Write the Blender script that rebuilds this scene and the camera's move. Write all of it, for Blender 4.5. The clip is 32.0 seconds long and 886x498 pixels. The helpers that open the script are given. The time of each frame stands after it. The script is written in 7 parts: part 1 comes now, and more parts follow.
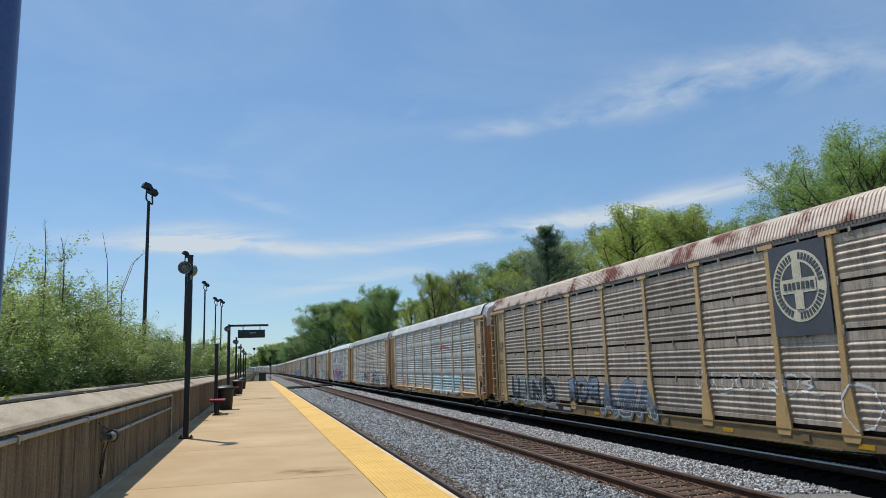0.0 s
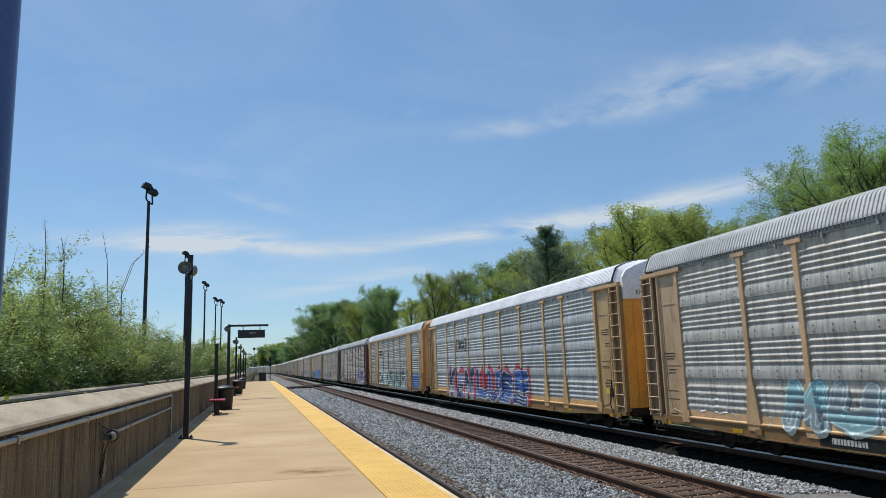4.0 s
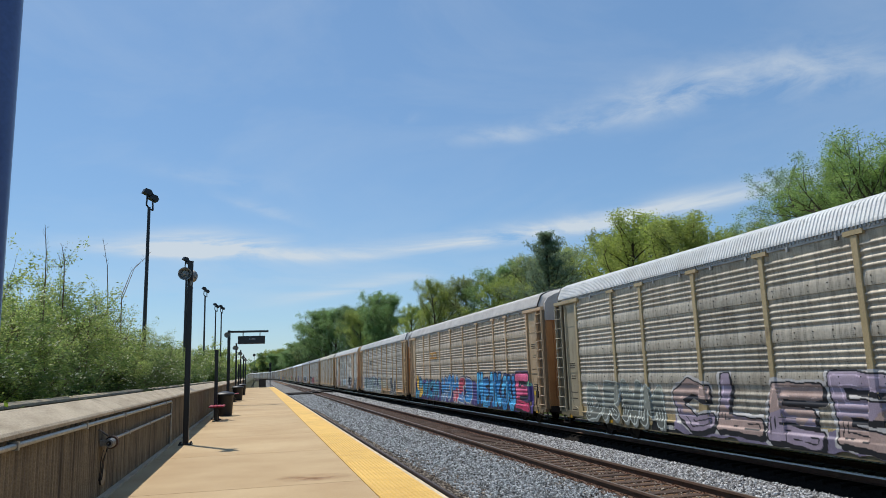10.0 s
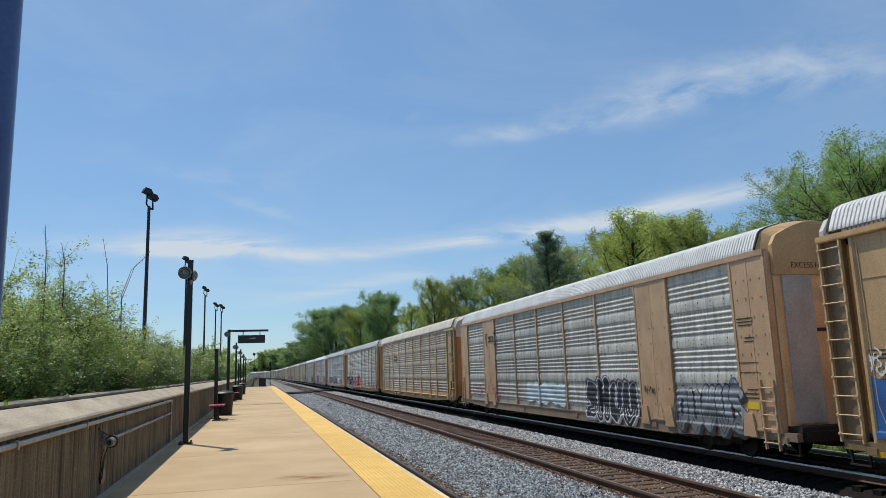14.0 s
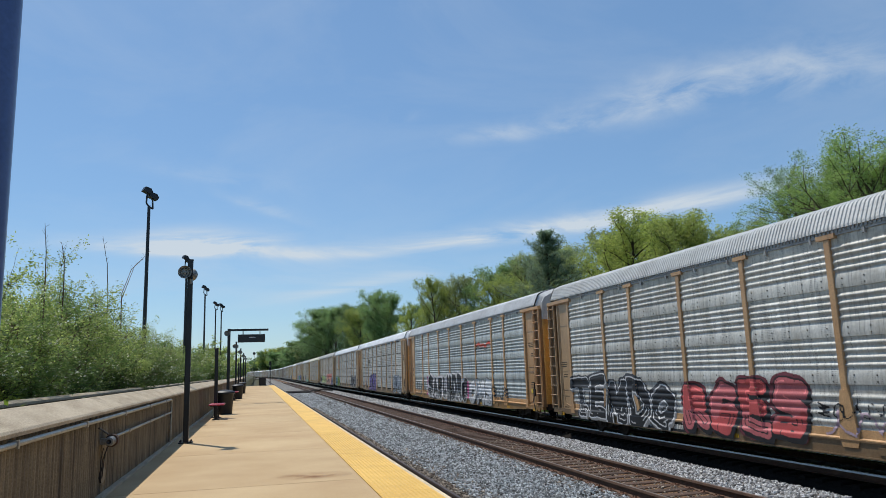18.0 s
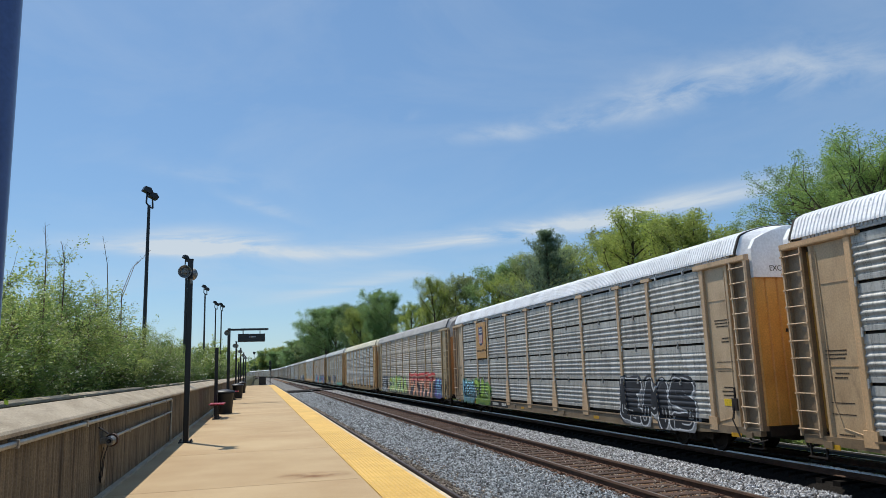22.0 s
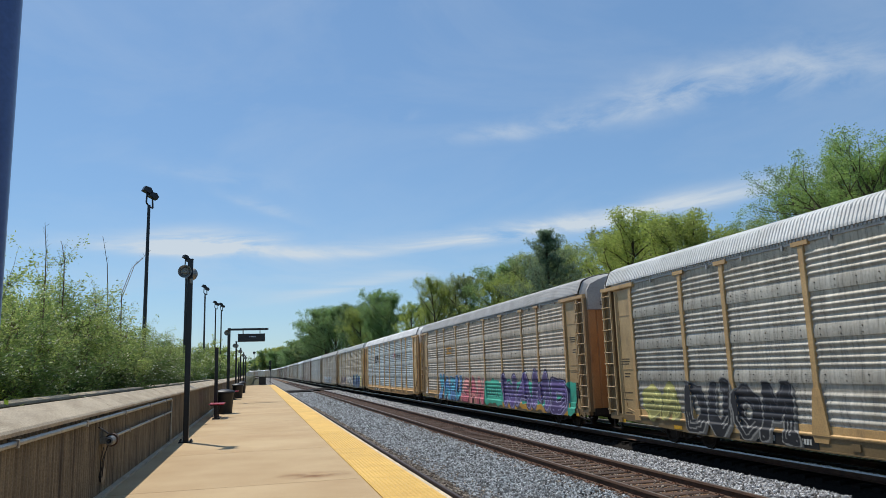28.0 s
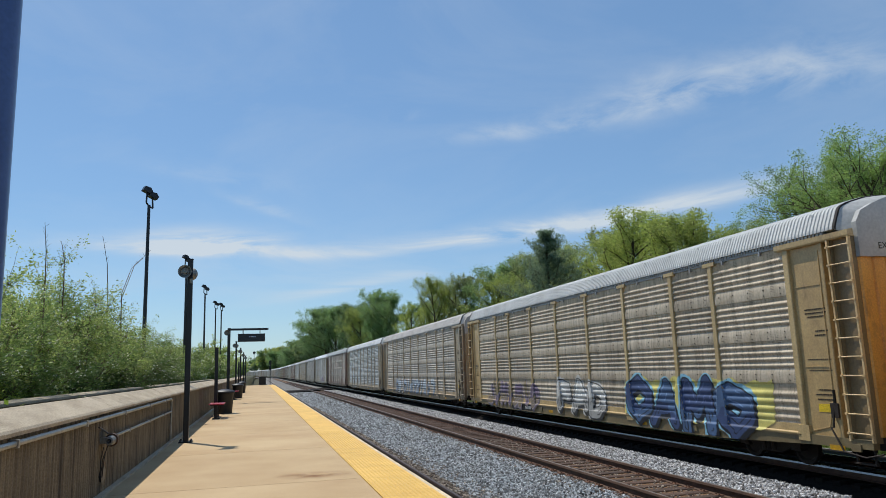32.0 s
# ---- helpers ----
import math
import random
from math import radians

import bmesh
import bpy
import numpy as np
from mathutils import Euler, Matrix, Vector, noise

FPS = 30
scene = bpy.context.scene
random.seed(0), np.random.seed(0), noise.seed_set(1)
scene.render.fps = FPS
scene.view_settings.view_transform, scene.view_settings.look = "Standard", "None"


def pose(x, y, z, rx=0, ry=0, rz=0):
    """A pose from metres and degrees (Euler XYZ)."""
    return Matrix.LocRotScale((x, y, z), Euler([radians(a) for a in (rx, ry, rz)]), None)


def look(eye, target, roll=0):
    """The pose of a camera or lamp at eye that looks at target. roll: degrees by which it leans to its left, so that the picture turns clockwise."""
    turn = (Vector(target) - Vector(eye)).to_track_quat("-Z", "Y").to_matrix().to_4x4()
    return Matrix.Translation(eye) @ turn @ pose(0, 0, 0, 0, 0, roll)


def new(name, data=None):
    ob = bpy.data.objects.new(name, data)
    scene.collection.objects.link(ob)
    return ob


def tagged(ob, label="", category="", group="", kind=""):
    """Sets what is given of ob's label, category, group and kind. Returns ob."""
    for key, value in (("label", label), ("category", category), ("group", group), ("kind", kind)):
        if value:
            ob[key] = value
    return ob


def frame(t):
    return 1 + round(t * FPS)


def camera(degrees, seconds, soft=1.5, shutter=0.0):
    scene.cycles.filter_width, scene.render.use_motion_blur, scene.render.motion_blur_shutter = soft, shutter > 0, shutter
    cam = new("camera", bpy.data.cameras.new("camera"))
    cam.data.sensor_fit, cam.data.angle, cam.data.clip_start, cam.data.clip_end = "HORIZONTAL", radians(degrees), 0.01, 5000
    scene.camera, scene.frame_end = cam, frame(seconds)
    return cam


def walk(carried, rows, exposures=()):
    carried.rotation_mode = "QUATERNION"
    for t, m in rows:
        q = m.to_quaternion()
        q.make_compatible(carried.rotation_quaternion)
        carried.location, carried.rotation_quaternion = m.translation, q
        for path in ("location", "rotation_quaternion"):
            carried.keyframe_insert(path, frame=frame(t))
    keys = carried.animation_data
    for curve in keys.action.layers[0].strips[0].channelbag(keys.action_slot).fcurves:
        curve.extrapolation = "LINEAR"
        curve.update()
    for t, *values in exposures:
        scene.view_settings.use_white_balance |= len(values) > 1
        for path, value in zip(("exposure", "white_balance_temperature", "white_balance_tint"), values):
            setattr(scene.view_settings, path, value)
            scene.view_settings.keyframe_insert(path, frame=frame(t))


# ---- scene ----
# ---------- camera: propped up on the platform, it only nods a little ----------
EYE = Vector((0.0, 0.0, 1.6))
FOCAL = 1248.3                      # in picture widths of 1568
YAW, PITCH, ROLL = 0.2582, 0.1694, -1.862
cam = camera(2 * math.degrees(math.atan(784 / FOCAL)), 32.0, soft=0.58)
NOD = [(0, -9.2), (6.4, -9.0), (7.0, -7.4), (7.5, -4.2), (8.0, -1.2), (8.5, 0.9), (9.0, 3.0), (9.5, 2.3), (10.0, 1.4),
       (10.5, 0.5), (11.0, 0.0), (14.0, 0.0), (14.6, -1.1), (16.5, -1.4), (20.4, -1.5), (21.0, -2.2), (32.0, -2.5)]


def gaze(nod):
    p = PITCH + nod / FOCAL
    way = Vector((math.sin(YAW) * math.cos(p), math.cos(YAW) * math.cos(p), math.sin(p)))
    return look(EYE, EYE + way * 10, ROLL)


walk(cam, [(t, gaze(n)) for t, n in NOD], [(0, 0.0), (30.2, 0.0), (30.8, -0.16), (31.2, -0.16), (31.8, -0.02), (32, 0.0)])

# ---------- light ----------
SUN_WAY = Vector((-0.27, 0.47, 1.0)).normalized()
sun_data = bpy.data.lights.new("sun", "SUN")
sun_data.energy, sun_data.angle, sun_data.color = 4.2, radians(0.53), (1.0, 0.95, 0.87)
sun = new("sun", sun_data)
sun.matrix_world = look(SUN_WAY * 200, (0, 0, 0))


# streaks of cirrus: kind of tearing, azimuth, height, slope, half length, half width, strength
STREAKS = [(0, -0.070, 0.172, 0.03, 0.075, 0.017, 3.4), (0, 0.055, 0.163, 0.0, 0.10, 0.010, 0.9), (0, -0.17, 0.168, 0.02, 0.10, 0.014, 0.7), (0, 0.35, 0.182, 0.085, 0.26, 0.014, 1.8), (0, 0.12, 0.115, 0.16, 0.10, 0.010, 1.0),
           (0, 0.60, 0.205, 0.10, 0.16, 0.018, 1.0), (1, 0.33, 0.318, 0.02, 0.07, 0.015, 0.28), (1, 0.42, 0.323, 0.05, 0.11, 0.016, 0.38), (1, 0.62, 0.346, 0.08, 0.14, 0.032, 0.8), (1, 0.80, 0.335, 0.0, 0.10, 0.034, 0.5),
           (1, 0.20, 0.345, 0.1, 0.03, 0.010, 0.3), (1, 0.0, 0.225, -0.30, 0.05, 0.010, 0.5), (1, -0.06, 0.262, -0.1, 0.10, 0.014, 0.25), (0, 0.0, 0.125, 0.05, 0.30, 0.035, 0.3)]


def make_world():
    w = bpy.data.worlds.new("sky")
    w.use_nodes = True
    scene.world = w
    n, l = w.node_tree.nodes, w.node_tree.links
    n.clear()
    out, bg = n.new("ShaderNodeOutputWorld"), n.new("ShaderNodeBackground")
    sky = n.new("ShaderNodeTexSky")
    sky.sky_type, sky.sun_disc = "NISHITA", False
    sky.sun_elevation = math.asin(SUN_WAY.z)
    sky.sun_rotation = math.atan2(SUN_WAY.x, SUN_WAY.y)
    sky.air_density, sky.dust_density, sky.ozone_density = 1.0, 0.25, 2.0
    # thin cirrus: long streaks torn by noise
    tc, sep = n.new("ShaderNodeTexCoord"), n.new("ShaderNodeSeparateXYZ")
    l.new(tc.outputs["Generated"], sep.inputs[0])

    def op(kind, a, b=None):
        m = n.new("ShaderNodeMath"); m.operation = kind
        for k, v in enumerate((a, b)):
            if v is None:
                continue
            if isinstance(v, (int, float)):
                m.inputs[k].default_value = v
            else:
                l.new(v, m.inputs[k])
        return m.outputs[0]

    az, el = op("ARCTAN2", sep.outputs["X"], sep.outputs["Y"]), sep.outputs["Z"]
    comb = n.new("ShaderNodeCombineXYZ")
    l.new(az, comb.inputs[0]); l.new(el, comb.inputs[1])

    def cloud_noise(scale, stretch, turn, detail=7, twist=0.6):
        mp = n.new("ShaderNodeMapping")
        mp.inputs["Rotation"].default_value = (0, 0, radians(turn)); mp.inputs["Scale"].default_value = (1, stretch, 1)
        l.new(comb.outputs[0], mp.inputs[0])
        t = n.new("ShaderNodeTexNoise"); t.inputs["Scale"].default_value = scale; t.inputs["Detail"].default_value = detail
        t.inputs["Roughness"].default_value = 0.6; t.inputs["Distortion"].default_value = twist
        l.new(mp.outputs[0], t.inputs[0])
        return t.outputs["Fac"]

    torn, fleck = cloud_noise(4.0, 5.0, 6, 6), cloud_noise(10.0, 2.6, -14, 9, 0.4)
    total = None
    for noise_src, a0, e0, slope, half_a, half_e, power in STREAKS:
        u = op("DIVIDE", op("SUBTRACT", az, a0), half_a)
        line = op("ADD", op("MULTIPLY", op("SUBTRACT", az, a0), slope), e0)
        v = op("DIVIDE", op("SUBTRACT", el, line), half_e)
        v = op("MAXIMUM", v, op("MULTIPLY", v, -1.7))            # the lower edge is the crisper one
        g = op("EXPONENT", op("MULTIPLY", op("ADD", op("MULTIPLY", u, u), op("MULTIPLY", v, v)), -1.0))
        w = n.new("ShaderNodeMapRange"); w.inputs["From Min"].default_value, w.inputs["From Max"].default_value = 0.36, 0.70
        l.new(torn if noise_src == 0 else fleck, w.inputs["Value"])
        part_ = op("MULTIPLY", op("MULTIPLY", g, w.outputs[0]), power)
        total = part_ if total is None else op("ADD", total, part_)
    veil = n.new("ShaderNodeMapRange"); veil.inputs["From Min"].default_value, veil.inputs["From Max"].default_value = 0.45, 0.85; veil.inputs["To Max"].default_value = 0.22
    l.new(cloud_noise(2.2, 3.0, 14), veil.inputs["Value"])
    total = op("MINIMUM", op("ADD", total, veil.outputs[0]), 0.85)
    tint = n.new("ShaderNodeMix"); tint.data_type = "RGBA"; tint.blend_type = "MULTIPLY"; tint.inputs["Factor"].default_value = 1
    tint.inputs[7].default_value = (0.86, 1.0, 1.06, 1)
    l.new(sky.outputs[0], tint.inputs[6])
    even = n.new("ShaderNodeMix"); even.data_type = "RGBA"; even.inputs["Factor"].default_value = 0.35
    even.inputs[7].default_value = (2.1, 3.9, 6.8, 1)
    l.new(tint.outputs[2], even.inputs[6])
    mix = n.new("ShaderNodeMix"); mix.data_type = "RGBA"
    l.new(total, mix.inputs["Factor"])
    l.new(even.outputs[2], mix.inputs[6])
    mix.inputs[7].default_value = (6.0, 6.6, 7.1, 1)
    l.new(mix.outputs[2], bg.inputs["Color"])
    bg.inputs["Strength"].default_value = 0.106
    l.new(bg.outputs[0], out.inputs[0])


make_world()

# ---------- materials ----------


def C(h):
    """Linear colour from a hex code."""
    v = [int(h[i:i + 2], 16) / 255 for i in (0, 2, 4)]
    return tuple(c / 12.92 if c <= 0.04045 else ((c + 0.055) / 1.055) ** 2.4 for c in v)


def mat(name, color=(0.5, 0.5, 0.5), dark=None, rough=0.7, metal=0.0, scale=3.0, stretch=(1, 1, 1), amount=0.6, fine=40.0, fine_amount=0.25, bump=0.15,
        bump_scale=None, own=False, vary=0.0, coords="Object", gloss=0.5, stain=None, stain_scale=1.0, stain_stretch=(1, 1, 1), stain_lo=0.55, stain_hi=0.75, attr=None, gain=1.0):
    """A surface with stains at one scale, grain at a finer one, and bump. own: the colour comes from the object's own colour."""
    m = bpy.data.materials.new(name)
    m.use_nodes = True
    n, l = m.node_tree.nodes, m.node_tree.links
    p = n["Principled BSDF"]
    tc = n.new("ShaderNodeTexCoord")
    info = n.new("ShaderNodeObjectInfo")
    off = n.new("ShaderNodeVectorMath"); off.operation = "ADD"
    sc = n.new("ShaderNodeVectorMath"); sc.operation = "SCALE"; sc.inputs[0].default_value = (37, 53, 29)
    l.new(info.outputs["Random"], sc.inputs["Scale"])
    l.new(tc.outputs[coords], off.inputs[0]); l.new(sc.outputs[0], off.inputs[1])
    mp = n.new("ShaderNodeMapping"); mp.inputs["Scale"].default_value = stretch
    l.new(off.outputs[0], mp.inputs[0])
    a = n.new("ShaderNodeTexNoise"); a.inputs["Scale"].default_value = scale; a.inputs["Detail"].default_value = 5; a.inputs["Roughness"].default_value = 0.6
    b = n.new("ShaderNodeTexNoise"); b.inputs["Scale"].default_value = fine; b.inputs["Detail"].default_value = 3
    l.new(mp.outputs[0], a.inputs[0]); l.new(off.outputs[0], b.inputs[0])
    mix1 = n.new("ShaderNodeMix"); mix1.data_type = "RGBA"
    ra = n.new("ShaderNodeMapRange"); ra.inputs["From Min"].default_value, ra.inputs["From Max"].default_value = 0.36, 0.70
    ra.inputs["To Max"].default_value = amount
    l.new(a.outputs["Fac"], ra.inputs["Value"]); l.new(ra.outputs[0], mix1.inputs["Factor"])
    dk = dark or tuple(c * 0.55 for c in color)
    if attr:
        at = n.new("ShaderNodeAttribute"); at.attribute_name = attr
        src = at.outputs["Color"]
    elif own:
        src = info.outputs["Color"]
    else:
        src = None
    if src is None:
        mix1.inputs[6].default_value = (*color, 1); mix1.inputs[7].default_value = (*dk, 1)
    else:
        mixd = n.new("ShaderNodeMix"); mixd.data_type = "RGBA"; mixd.blend_type = "MULTIPLY"; mixd.inputs["Factor"].default_value = 1
        mixd.inputs[7].default_value = (*(dark or (0.55, 0.52, 0.48)), 1)
        l.new(src, mixd.inputs[6]); l.new(src, mix1.inputs[6]); l.new(mixd.outputs[2], mix1.inputs[7])
    top = mix1.outputs[2]
    if stain:
        mp2 = n.new("ShaderNodeMapping"); mp2.inputs["Scale"].default_value = stain_stretch
        l.new(off.outputs[0], mp2.inputs[0])
        s = n.new("ShaderNodeTexNoise"); s.inputs["Scale"].default_value = stain_scale; s.inputs["Detail"].default_value = 6; s.inputs["Roughness"].default_value = 0.65
        l.new(mp2.outputs[0], s.inputs[0])
        rs = n.new("ShaderNodeMapRange"); rs.inputs["From Min"].default_value, rs.inputs["From Max"].default_value = stain_lo, stain_hi
        l.new(s.outputs["Fac"], rs.inputs["Value"])
        mixs = n.new("ShaderNodeMix"); mixs.data_type = "RGBA"; mixs.inputs[7].default_value = (*stain, 1)
        l.new(rs.outputs[0], mixs.inputs["Factor"]); l.new(top, mixs.inputs[6])
        top = mixs.outputs[2]
    hsv = n.new("ShaderNodeHueSaturation")
    rb = n.new("ShaderNodeMapRange"); rb.inputs["To Min"].default_value, rb.inputs["To Max"].default_value = gain * (1 - fine_amount), gain * (1 + fine_amount)
    rb.inputs["From Min"].default_value, rb.inputs["From Max"].default_value = 0.3, 0.7
    l.new(b.outputs["Fac"], rb.inputs["Value"])
    val = rb.outputs[0]
    if vary:
        rv = n.new("ShaderNodeMapRange"); rv.inputs["To Min"].default_value, rv.inputs["To Max"].default_value = 1 - vary, 1 + vary
        l.new(info.outputs["Random"], rv.inputs["Value"])
        mm = n.new("ShaderNodeMath"); mm.operation = "MULTIPLY"
        l.new(val, mm.inputs[0]); l.new(rv.outputs[0], mm.inputs[1]); val = mm.outputs[0]
    l.new(val, hsv.inputs["Value"]); l.new(top, hsv.inputs["Color"])
    l.new(hsv.outputs[0], p.inputs["Base Color"])
    p.inputs["Roughness"].default_value, p.inputs["Metallic"].default_value = rough, metal
    p.inputs["Specular IOR Level"].default_value = gloss
    if bump:
        bp = n.new("ShaderNodeBump"); bp.inputs["Strength"].default_value = bump; bp.inputs["Distance"].default_value = 0.02
        if bump_scale:
            c = n.new("ShaderNodeTexNoise"); c.inputs["Scale"].default_value = bump_scale; c.inputs["Detail"].default_value = 4
            l.new(off.outputs[0], c.inputs[0]); l.new(c.outputs["Fac"], bp.inputs["Height"])
        else:
            l.new(b.outputs["Fac"], bp.inputs["Height"])
        l.new(bp.outputs[0], p.inputs["Normal"])
    return m


def leaf_mat(name, color, other, back=0.35):
    """Leaves: each one takes its own shade between two greens, and lets some light through."""
    m = bpy.data.materials.new(name)
    m.use_nodes = True
    n, l = m.node_tree.nodes, m.node_tree.links
    p, out = n["Principled BSDF"], n["Material Output"]
    geo, info = n.new("ShaderNodeNewGeometry"), n.new("ShaderNodeObjectInfo")
    mix = n.new("ShaderNodeMix"); mix.data_type = "RGBA"
    mix.inputs[6].default_value, mix.inputs[7].default_value = (*color, 1), (*other, 1)
    l.new(geo.outputs["Random Per Island"], mix.inputs["Factor"])
    hsv = n.new("ShaderNodeHueSaturation")
    mr = n.new("ShaderNodeMapRange"); mr.inputs["To Min"].default_value, mr.inputs["To Max"].default_value = 0.75, 1.25
    l.new(info.outputs["Random"], mr.inputs["Value"]); l.new(mr.outputs[0], hsv.inputs["Value"])
    l.new(mix.outputs[2], hsv.inputs["Color"])
    l.new(hsv.outputs[0], p.inputs["Base Color"])
    p.inputs["Roughness"].default_value = 0.55
    tr = n.new("ShaderNodeBsdfTranslucent")
    l.new(hsv.outputs[0], tr.inputs[0])
    ms = n.new("ShaderNodeMixShader"); ms.inputs[0].default_value = back
    l.new(p.outputs[0], ms.inputs[1]); l.new(tr.outputs[0], ms.inputs[2]); l.new(ms.outputs[0], out.inputs[0])
    return m


CONCRETE = mat("platform_concrete", C("b89f78"), C("a2855e"), rough=0.85, scale=0.5, amount=0.8, fine=55, fine_amount=0.12, bump=0.10, vary=0.04,
               stain=C("8a5a36"), stain_scale=0.42, stain_stretch=(0.6, 1.6, 1), stain_lo=0.69, stain_hi=0.9)
EDGE_CONCRETE = mat("edge_concrete", C("cfc0a2"), C("9c8868"), rough=0.85, scale=2.5, fine=60, fine_amount=0.2)
WALL_CONCRETE = mat("ribbed_wall_concrete", C("83755d"), C("4a4134"), rough=0.9, scale=2.2, stretch=(1, 6, 0.35), amount=0.9, fine=50, fine_amount=0.25, bump=0.3,
                    stain=C("2b2721"), stain_scale=1.3, stain_stretch=(1, 3, 0.25), stain_lo=0.5, stain_hi=0.75)
COPING = mat("coping_concrete", C("b3a58e"), C("8b7d67"), rough=0.88, scale=1.4, stretch=(2, 0.8, 2), amount=0.8, fine=45, fine_amount=0.22, bump=0.3,
             stain=C("5f564a"), stain_scale=2.3, stain_lo=0.58, stain_hi=0.8)
YELLOW = mat("tactile_yellow", C("ddb254"), C("c29640"), rough=0.65, scale=1.6, amount=0.75, fine=45, fine_amount=0.15, bump=0.15, vary=0.05,
             stain=C("7a5a24"), stain_scale=7.0, stain_lo=0.66, stain_hi=0.8)
BLACK_PAINT = mat("black_paint", C("14171c"), C("0a0b0e"), rough=0.38, scale=4, fine_amount=0.2, bump=0.04)
NAVY_PAINT = mat("navy_pole_paint", C("41598c"), C("33497a"), rough=0.3, scale=2, fine_amount=0.1, bump=0.03)
RED_PAINT = mat("red_bench_paint", C("b0283c"), C("7c1c2c"), rough=0.45, scale=5, fine_amount=0.15, bump=0.05)
GREY_METAL = mat("grey_cast_metal", C("8d8d88"), C("55534e"), rough=0.5, metal=0.5, scale=6, fine_amount=0.2)
CONDUIT = mat("galvanized_conduit", C("a9a79f"), C("77736a"), rough=0.42, metal=0.6, scale=7, fine_amount=0.15, bump=0.05)
PLASTIC = mat("dark_plastic", C("12151c"), C("0a0c10"), rough=0.5, scale=4, fine_amount=0.2, bump=0.05)
SCREEN = mat("sign_screen", C("0c0f18"), C("06080d"), rough=0.25, scale=4, fine_amount=0.1, bump=0.0)
LETTER = mat("sign_letters", C("d8dce4"), rough=0.5, bump=0)
RAIL_SIDE = mat("rusty_rail", C("5a4232"), C("33261d"), rough=0.7, metal=0.3, scale=6, fine=90, fine_amount=0.3, bump=0.1)
RAIL_DARK = mat("dark_rail", C("40322a"), C("1f1814"), rough=0.55, metal=0.3, scale=6, fine=90, fine_amount=0.3, bump=0.1)
RAIL_BRIGHT = mat("shining_rail_head", C("a09a94"), C("7d756d"), rough=0.27, metal=1.0, scale=6, fine=60, fine_amount=0.08, bump=0.0)
RAIL_TOP = mat("polished_rail_head", C("9a8f86"), C("6b5c50"), rough=0.35, metal=0.8, scale=6, fine=60, fine_amount=0.15, bump=0.03)
TIE = mat("weathered_tie_wood", C("553f31"), C("2c2019"), rough=0.9, scale=3, stretch=(1, 8, 8), amount=0.9, fine=60, fine_amount=0.35, bump=0.4, vary=0.25)
PLATE = mat("tie_plate_steel", C("6d4a36"), C("44301f"), rough=0.75, metal=0.3, scale=20, fine_amount=0.3)
BALLAST = mat("ballast_bed", C("8a8986"), C("464442"), gloss=0.1, rough=0.95, scale=26, amount=0.9, fine=75, fine_amount=0.5, bump=1.0, bump_scale=22, coords="Object",
              stain=C("6b5440"), stain_scale=0.5, stain_lo=0.6, stain_hi=0.85)
CRIB = mat("rusty_ballast_bed", C("86694f"), C("43342a"), gloss=0.1, rough=0.95, scale=24, amount=0.9, fine=75, fine_amount=0.5, bump=1.0, bump_scale=22)
# near black: shade under the train painted in; also the crossing's dark boards
SHADE_AND_BOARD = mat("oily_ballast", C("24211e"), C("141210"), gloss=0.1, rough=0.9, scale=24, amount=0.9, fine=75, fine_amount=0.5, bump=1.0, bump_scale=22)
GRASS_GROUND = mat("grassy_ground", C("4a4b2c"), C("33301f"), rough=0.95, scale=0.7, amount=0.9, fine=9, fine_amount=0.4, bump=0.6)
# railcar surfaces: the object's own colour, weathered
PANEL = mat("corrugated_steel", own=True, dark=(0.66, 0.62, 0.57), rough=0.52, metal=0.30, scale=1.5, stretch=(1, 1.2, 0.5), amount=0.7, fine=18, fine_amount=0.12, bump=0.05, vary=0.13, gain=1.9, gloss=0.35,
            stain=C("4b4038"), stain_scale=1.1, stain_stretch=(1, 0.5, 2.5), stain_lo=0.60, stain_hi=0.9)


